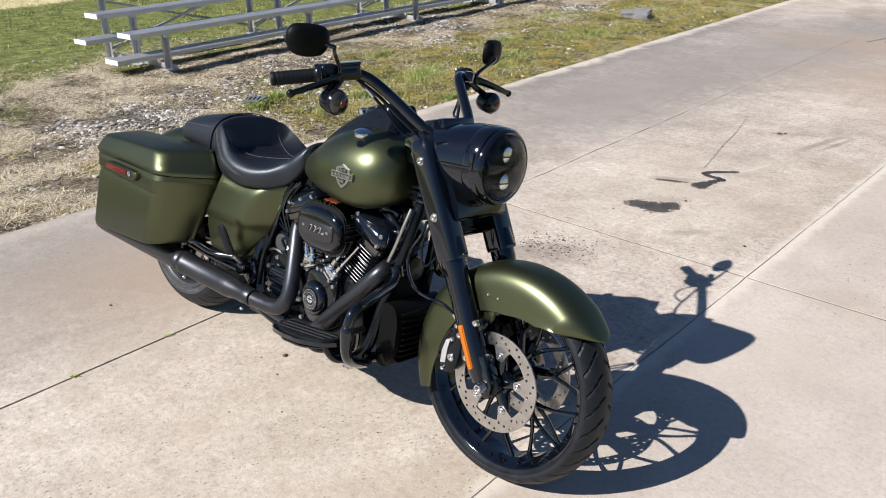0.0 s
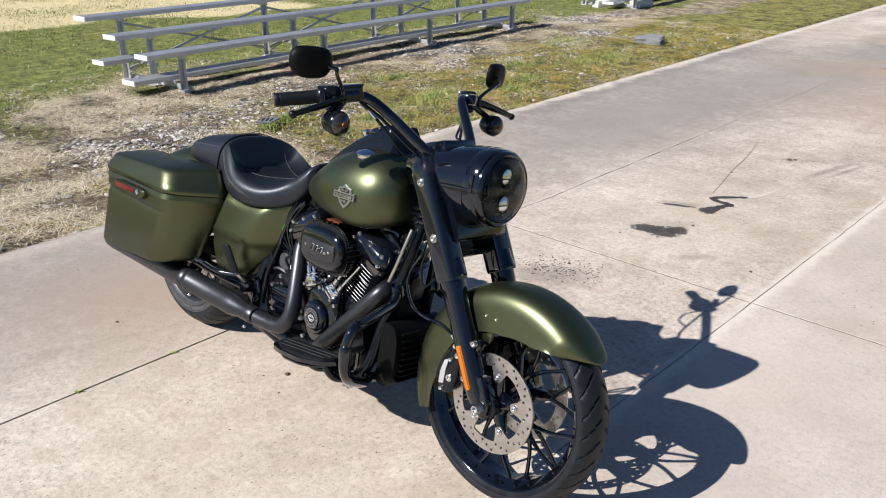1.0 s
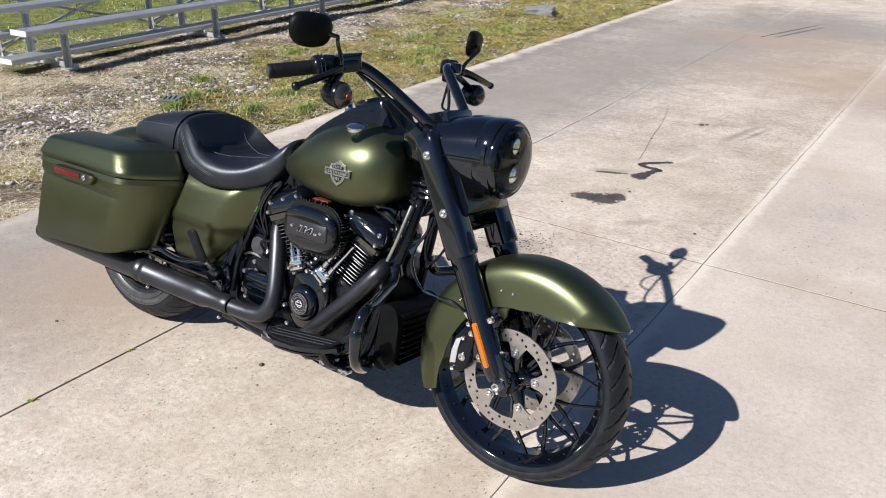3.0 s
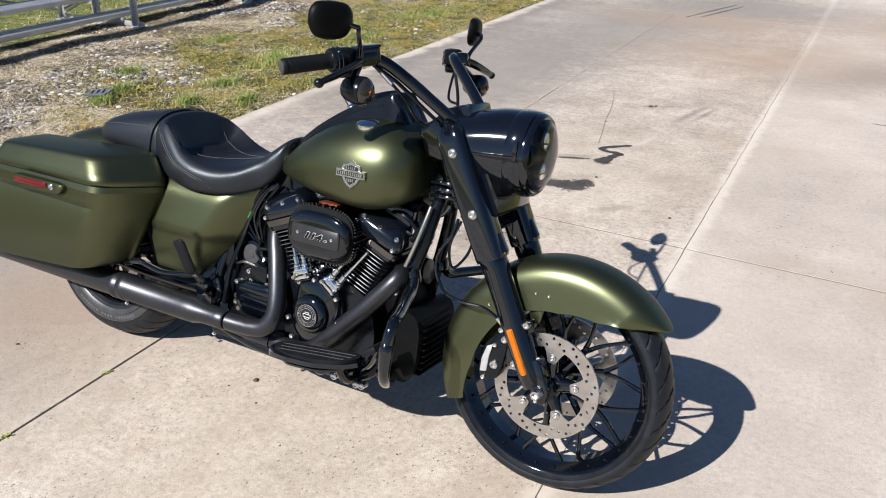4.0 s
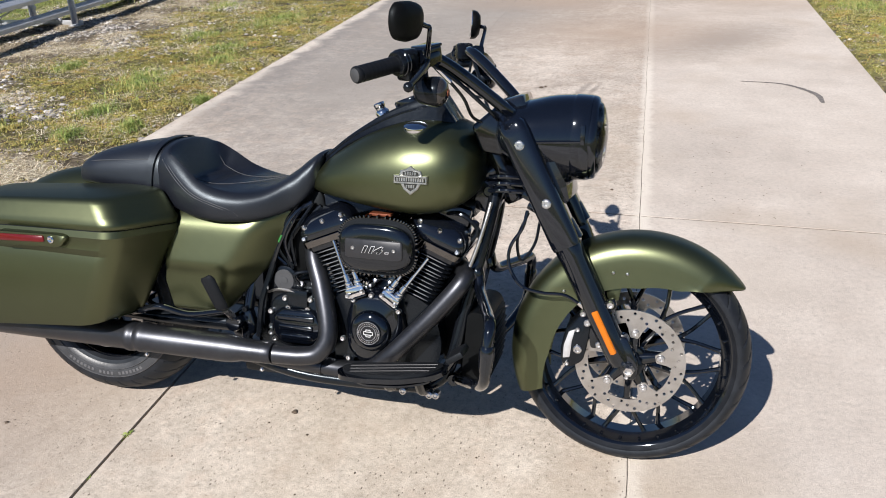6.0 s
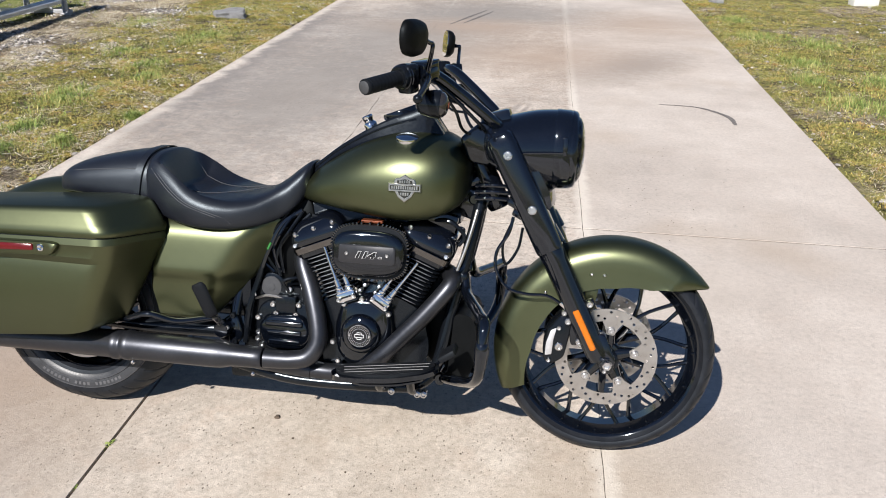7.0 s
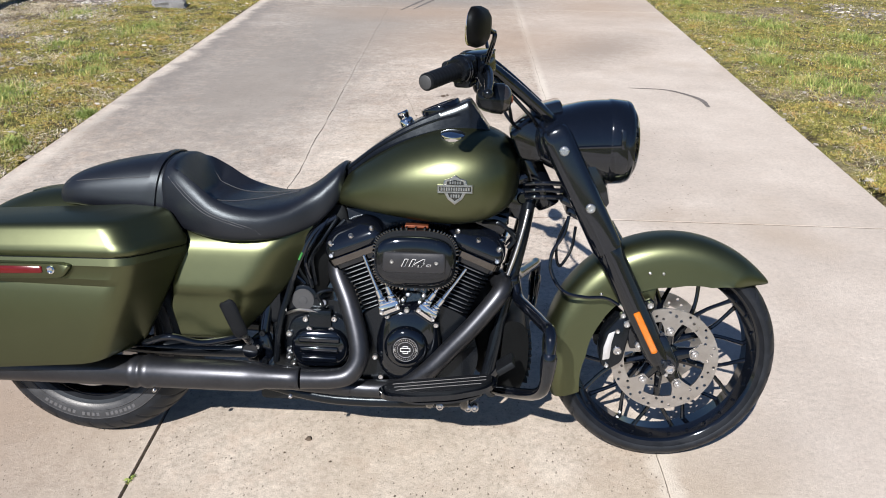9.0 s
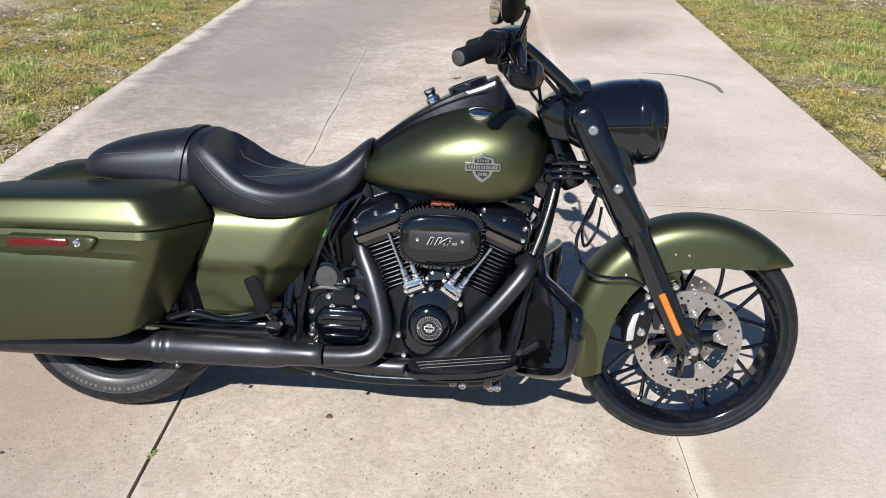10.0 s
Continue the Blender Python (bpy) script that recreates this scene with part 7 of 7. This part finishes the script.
def chassis():
    f = new("chassis")
    f.parent = moto
    for s in (-1, 1):
        bike("down_tube", tube(bmesh.new(), [(1.205, s * 0.035, 0.74), (1.185, s * 0.06, 0.62), (1.140, s * 0.085, 0.42), (1.105, s * 0.105, 0.25), (1.06, s * 0.12, 0.195), (0.98, s * 0.125, 0.180), (0.70, s * 0.125, 0.175), (0.50, s * 0.12, 0.21)], 0.0175, 16, 6), SATIN, f, "black frame tube")
        bike("upright_tube", tube(bmesh.new(), [(0.50, s * 0.115, 0.21), (0.50, s * 0.105, 0.33), (0.53, s * 0.070, 0.48), (0.64, s * 0.05, 0.66)], 0.016, 14), GLOSS, f)
        bike("rear_rail", tube(bmesh.new(), [(0.53, s * 0.06, 0.50), (0.35, s * 0.07, 0.62), (0.05, s * 0.125, 0.66)], 0.015, 12), SATIN, f)
        bike("swingarm", tube(bmesh.new(), [(0.50, s * 0.10, 0.30), (0.25, s * 0.112, 0.30), (0.0, s * 0.112, 0.309)], [0.026, 0.024, 0.022], 12), SATIN, f)
        bike("bag_rail", tube(bmesh.new(), [(0.45, s * 0.15, 0.35), (0.36, s * 0.19, 0.345), (0.29, s * 0.22, 0.370), (0.22, s * 0.20, 0.345), (0.16, s * 0.16, 0.32)], 0.009, 10), GLOSS, f, "black saddlebag guard rail")
        bike("shock", tube(bmesh.new(), [(0.03, s * 0.118, 0.33), (0.16, s * 0.118, 0.55)], 0.02, 14, smooth=False), GLOSS, f)
        # passenger peg, folded up
        br = bike("peg_bracket", lathe(bmesh.new(), [(0.024, -0.03), (0.024, 0.004), (0.020, 0.010), (0.008, 0.011)], (0.478, s * 0.148, 0.315), (0, s, 0), 20), GLOSSCAST, f, "black peg mount")
        bike("bolt", bolt(bmesh.new(), (0.497, s * 0.152, 0.325), (0, s, 0), 0.006), BOLT, br)
        bike("peg_arm", tube(bmesh.new(), [(0.478, s * 0.150, 0.335), (0.468, s * 0.175, 0.365)], 0.010, 10, smooth=False), BOLT, br)
        peg = loft(bmesh.new(), [[(0.466 - 0.030 * t + x * 0.020 * k, s * (0.182 + 0.030 * t + y * 0.010 * k), 0.365 + 0.105 * t + x * 0.005) for x, y in [(math.cos(a), math.sin(a)) for a in np.linspace(0, 2 * math.pi, 14, endpoint=False)]] for t, k in ((0, 0.6), (0.04, 0.9), (0.2, 1.0), (0.9, 1.05), (0.98, 0.8), (1.0, 0.4))])
        bike("passenger_peg", peg, GRIP, f, "folded black rubber passenger peg")
        bike("side_bracket", side_prism(bmesh.new(), [(0.47, 0.34), (0.515, 0.36), (0.535, 0.29), (0.50, 0.25), (0.45, 0.28)], s * 0.10, s * 0.124, 0.005, 0.02), GLOSSCAST, f)
        for u, w in ((0.505, 0.355), (0.510, 0.275)):
            bike("bolt", bolt(bmesh.new(), (u, s * 0.128, w), (0, s, 0), 0.009, 0.006), SATIN, f)
        # footboard
        out = [(0.828, 0.238), (0.850, 0.290), (0.920, 0.312), (1.02, 0.322), (1.105, 0.300), (1.138, 0.255), (1.120, 0.212), (0.860, 0.208)]
        wz = lambda u: 0.262 + (u - 0.84) * 0.135
        rr = [rounded([(u + d * 0.0, s * v, wz(u) + d) for u, v in out], 0.025, 5) for d in (-0.013, 0.0)]
        fb = bike("footboard", loft(bmesh.new(), rr), GLOSSCAST, f, "black rider footboard")
        ins = [(0.842, 0.240), (0.862, 0.274), (0.926, 0.302), (1.02, 0.311), (1.096, 0.291), (1.124, 0.253), (1.110, 0.222), (0.866, 0.218)]
        bike("pad", loft(bmesh.new(), [rounded([(u, s * v, wz(u) + d) for u, v in ins], 0.02, 5) for d in (0.0, 0.007)]), GRIP, fb, "black rubber pad")
        low = [(0.846, 0.246), (0.93, 0.312), (1.03, 0.322), (1.10, 0.296), (1.10, 0.24), (0.90, 0.22)]
        bike("under_plate", loft(bmesh.new(), [rounded([(u, s * v, wz(u) + d) for u, v in low], 0.025, 5) for d in (-0.022, -0.017)]), GLOSSCAST, fb)
        for k in range(3):
            v = 0.240 + 0.020 * k
            u0, u1 = 0.868 + 0.006 * k, 1.105 - max(0, k - 1) * 0.012
            bike("tread_rib", tube(bmesh.new(), [(u0, s * v, wz(u0) + 0.008), (u1, s * v, wz(u1) + 0.008)], 0.0013, 8, smooth=False), FOOTRIB, fb)
        for u in (0.96, 1.05):
            bike("arm", tube(bmesh.new(), [(u, s * 0.10, 0.185), (u, s * 0.19, 0.20), (u, s * 0.25, wz(u) - 0.02)], 0.012, 8), SATIN, fb)
        for u, w in ((0.985, 0.178), (1.060, 0.176), (1.078, 0.177)):
            bike("bolt", lathe(bmesh.new(), [(0.010, -0.02), (0.010, 0.004), (0.006, 0.006), (0.004, 0.004)], (u, s * 0.155, w), (0, s, 0), 12), BOLT, fb)
    bike("backbone", tube(bmesh.new(), [(1.20, 0, 0.78), (1.0, 0, 0.72), (0.65, 0, 0.67), (0.50, 0, 0.55)], 0.03, 16), GLOSS, f)
    bike("neck", lathe(bmesh.new(), [(0.03, -0.11), (0.034, -0.10), (0.034, 0.08), (0.03, 0.09)], (1.205, 0, 0.80), (-0.46, 0, 0.89), 24), GLOSS, f)
    for du, t in ((0.0, 0.12), (0.0, 0.30), (0.0, 0.345)):
        p = leg(t, -0.028)
        bm = bmesh.new()
        box(bm, p, (0.085, 0.20, 0.020), 0.006, tilt(27))
        bike("fork_yoke", bm, GLOSSCAST, f, "black fork yoke")
    for k in range(3):
        w = 0.735 + 0.018 * k
        bike("fork_stop", tube(bmesh.new(), [(1.19, -0.07, w), (1.235, -0.088, w + 0.006), (1.285, -0.08, w + 0.004)], 0.006, 8), GLOSS, f)
    bike("neck_bolt", lathe(bmesh.new(), [(0.016, -0.01), (0.016, 0.004), (0.012, 0.008), (0.006, 0.008)], (1.185, -0.045, 0.728), RIGHT_SIDE, 16), GLOSSCAST, f)
    bike("neck_gusset", side_prism(bmesh.new(), [(1.15, 0.76), (1.235, 0.74), (1.20, 0.66), (1.14, 0.68)], 0.04, -0.04, 0.004, 0.015), GLOSS, f)
    # oil cooler between the down tubes
    oc = bike("oil_cooler", loft(bmesh.new(), [rounded([(1.135, v, 0.205), (1.192, v, 0.200), (1.214, v, 0.27), (1.216, v, 0.36), (1.200, v, 0.405), (1.150, v, 0.41)], 0.025) for v in (-0.105, -0.098, 0.098, 0.105)]), MATTE, f, "black oil cooler cover with a slotted front")
    for k in range(9):
        w = 0.228 + 0.019 * k
        bike("cooler_fin", box(bmesh.new(), (1.206 + 0.012 * math.sin((k + 1) * 0.31), 0, w), (0.016, 0.170, 0.0045), 0.001, tilt(12)), MATTE, oc)
    bike("lower_crossmember", tube(bmesh.new(), [(1.12, -0.13, 0.215), (1.13, 0.0, 0.205), (1.12, 0.13, 0.215)], 0.016, 12), GLOSS, f)
    for s in (-1, 1):
        loop = [(1.172, s * 0.085, 0.505), (1.182, s * 0.110, 0.474), (1.203, s * 0.170, 0.468), (1.235, s * 0.260, 0.462), (1.252, s * 0.318, 0.456), (1.251, s * 0.338, 0.405), (1.247, s * 0.332, 0.335), (1.232, s * 0.295, 0.290), (1.190, s * 0.200, 0.245), (1.120, s * 0.110, 0.215)]
        bike("engine_guard", tube(bmesh.new(), loop, 0.0150, 16, 7), GLOSS, f, "gloss black engine guard loop")
        bike("guard_pad", tube(bmesh.new(), [(1.251, s * 0.336, 0.415), (1.251, s * 0.338, 0.395), (1.248, s * 0.335, 0.345)], [0.015, 0.0195, 0.016], 14), GLOSS, f)
        bike("guard_clamp", lathe(bmesh.new(), [(0.022, -0.018), (0.023, -0.014), (0.023, 0.014), (0.022, 0.018)], (1.165, s * 0.080, 0.505), (0.22, -0.1 * s, -0.95), 20), GLOSS, f)
    bike("horn", lathe(bmesh.new(), [(0.035, -0.01), (0.038, 0.0), (0.035, 0.012), (0.012, 0.016)], (1.16, 0.0, 0.50), (1, 0, 0.1), 24), SATIN, f)
    # wiring tray and coil packed under the tank
    tray = loft(bmesh.new(), [rounded([(u, -0.062, 0.618 + d), (u, 0.062, 0.618 + d), (u, 0.05, 0.70), (u, -0.05, 0.70)], 0.015) for u, d in ((0.66, 0.03), (0.74, 0.0), (0.86, 0.02), (0.98, 0.02), (1.08, 0.0), (1.15, 0.04))])
    bike("wiring_tray", tray, ENGINE, f, "black wiring tray under the tank")
    bike("coil", box(bmesh.new(), (1.10, -0.055, 0.665), (0.09, 0.05, 0.05), 0.01, tilt(12)), GLOSSCAST, f)
    bike("battery_box", box(bmesh.new(), (0.42, 0.0, 0.50), (0.26, 0.19, 0.26), 0.02), ENGINE, f)
    bike("inner_fender", side_prism(bmesh.new(), [(0.50, 0.42), (0.66, 0.45), (0.735, 0.62), (0.72, 0.70), (0.55, 0.69), (0.48, 0.60)], 0.06, -0.06, 0.004, 0.02), MATTE, f, "dull black inner panel under the seat")
    for k in range(4):
        bike("wire", tube(bmesh.new(), [(0.70 - 0.02 * k, -0.085, 0.665), (0.665 - 0.022 * k, -0.098 + 0.005 * k, 0.61), (0.635 - 0.02 * k, -0.085, 0.56 - 0.01 * k), (0.64 - 0.01 * k, -0.07, 0.48)], 0.0045, 6), GLOSS if k % 2 else SATIN, f)
    mount = bike("front_mount", side_prism(bmesh.new(), [(1.035, 0.31), (1.085, 0.225), (1.150, 0.225), (1.158, 0.36), (1.125, 0.46), (1.075, 0.545), (1.03, 0.50)], 0.085, -0.045, 0.008, 0.02), MATTE, f, "dull black engine mount and cover")
    for k in range(7):
        bike("rib", box(bmesh.new(), (1.160, -0.036 + 0.019 * k, 0.300), (0.020, 0.004, 0.11), 0.001, tilt(4)), MATTE, mount)
    for u, w in ((1.06, 0.50), (1.10, 0.43), (1.13, 0.36)):
        bike("bolt", bolt(bmesh.new(), (u, -0.045, w), RIGHT_SIDE, 0.008, 0.007), BOLT, mount)
    bike("regulator", box(bmesh.new(), (1.140, -0.02, 0.240), (0.030, 0.11, 0.08), 0.008), MATTE, f)
    # brake pedal
    bike("brake_pedal", tube(bmesh.new(), [(1.03, -0.14, 0.20), (1.10, -0.16, 0.25), (1.15, -0.20, 0.33)], [0.010, 0.009, 0.009], 8), GLOSS, f, "black brake pedal")
    bike("pedal_pad", box(bmesh.new(), (1.152, -0.225, 0.335), (0.05, 0.07, 0.018), 0.006, tilt(-35)), GRIP, f)
    # side stand on the left
    bike("side_stand", tube(bmesh.new(), [(0.80, 0.12, 0.19), (0.84, 0.20, 0.13), (0.87, 0.30, 0.064)], [0.014, 0.012, 0.012], 10), SATIN, f, "extended black side stand")
    bike("stand_foot", box(bmesh.new(), (0.885, 0.31, 0.062), (0.08, 0.035, 0.010), 0.003, Matrix.Rotation(radians(10), 4, 'X')), SATIN, f)
    # tail lamp and plate bracket at the back of the fender
    bike("tail_lamp", box(bmesh.new(), (-0.42, 0, 0.46), (0.03, 0.10, 0.06), 0.012), RED, f, "red tail lamp")


def cables():
    c = new("cables")
    c.parent = moto
    runs = [("brake_hose", [(1.300, -0.118, 0.700), (1.290, -0.125, 0.655), (1.262, -0.130, 0.605), (1.262, -0.135, 0.555), (1.295, -0.135, 0.505), (1.350, -0.130, 0.490), (1.405, -0.125, 0.488), (1.452, -0.118, 0.462)], 0.0045, GLOSS),
            ("brake_hose", [(1.325, -0.06, 0.66), (1.315, -0.07, 0.60), (1.285, -0.09, 0.56), (1.275, -0.10, 0.62), (1.30, -0.10, 0.69)], 0.004, SATIN),
            ("throttle_cable", [(1.078, -0.205, 1.050), (1.105, -0.185, 1.02), (1.135, -0.150, 0.975), (1.150, -0.105, 0.925), (1.185, -0.07, 0.905)], 0.0042, SATIN),
            ("throttle_cable", [(1.070, -0.215, 1.058), (1.12, -0.175, 1.02), (1.175, -0.135, 0.965), (1.205, -0.10, 0.930), (1.215, -0.06, 0.905)], 0.0050, SATIN),
            ("clutch_hose", [(1.078, 0.205, 1.050), (1.11, 0.18, 0.98), (1.14, 0.14, 0.92), (1.19, 0.09, 0.88)], 0.0048, SATIN),
            ("clutch_hose", [(1.065, 0.24, 1.05), (1.055, 0.235, 0.985), (1.075, 0.20, 0.955), (1.12, 0.17, 0.95)], 0.004, SATIN),
            ("wiring_loom", [(0.62, -0.085, 0.66), (0.60, -0.085, 0.58), (0.575, -0.085, 0.48), (0.548, -0.105, 0.38), (0.535, -0.11, 0.27)], 0.009, SATIN),
            ("wiring_loom", [(0.70, -0.08, 0.67), (0.645, -0.085, 0.63), (0.60, -0.085, 0.55), (0.565, -0.085, 0.45), (0.55, -0.09, 0.40)], 0.008, GLOSS),
            ("wiring_loom", [(0.72, -0.07, 0.66), (0.66, -0.08, 0.60), (0.62, -0.075, 0.53), (0.63, -0.07, 0.47)], 0.006, SATIN),
            ("spark_lead", [(1.05, -0.06, 0.66), (1.12, -0.09, 0.67), (1.165, -0.08, 0.63), (1.15, -0.08, 0.60)], 0.006, SATIN),
            ("coolant_hose", [(1.14, -0.05, 0.64), (1.175, -0.07, 0.60), (1.165, -0.08, 0.54), (1.13, -0.10, 0.52)], 0.010, GLOSS)]
    for name, pts, r, m in runs:
        bike(name, tube(bmesh.new(), pts, r, 8, 6), m, c)
    bike("braided_hose", tube(bmesh.new(), [(1.198, -0.078, 0.705), (1.186, -0.090, 0.650), (1.170, -0.098, 0.590), (1.152, -0.105, 0.535)], 0.0055, 10, 6), STEEL, c, "braided steel hose")
    bike("hose_end", tube(bmesh.new(), [(1.442, -0.121, 0.472), (1.468, -0.116, 0.448)], 0.008, 10, smooth=False), CHROME, c, "zinc hose fitting")
    bike("cable_sheath", tube(bmesh.new(), [(1.076, -0.207, 1.053), (1.108, -0.182, 1.016)], 0.0062, 8, smooth=False), CHROME, c, "bright cable ferrule")
    bike("wire_tip", tube(bmesh.new(), [(0.600, -0.094, 0.552), (0.609, -0.092, 0.572)], 0.0032, 8, smooth=False), GREENTIP, c, "short green wire end")
    bike("fitting", lathe(bmesh.new(), [(0.012, -0.02), (0.013, 0.0), (0.010, 0.01), (0.013, 0.012), (0.011, 0.022)], (1.148, -0.065, 0.628), (0.4, -0.3, 0.8), 14), CHROME, c, "bright hose fitting")


front_wheel()
rear_wheel()
front_fender()
rear_fender()
for s_side in (-1, 1):
    fork_leg(s_side)
    saddlebag(s_side)
    side_cover(s_side)
headlamp()
handlebar()
fuel_tank()
seat()
exhaust()
engine()
chassis()
cables()
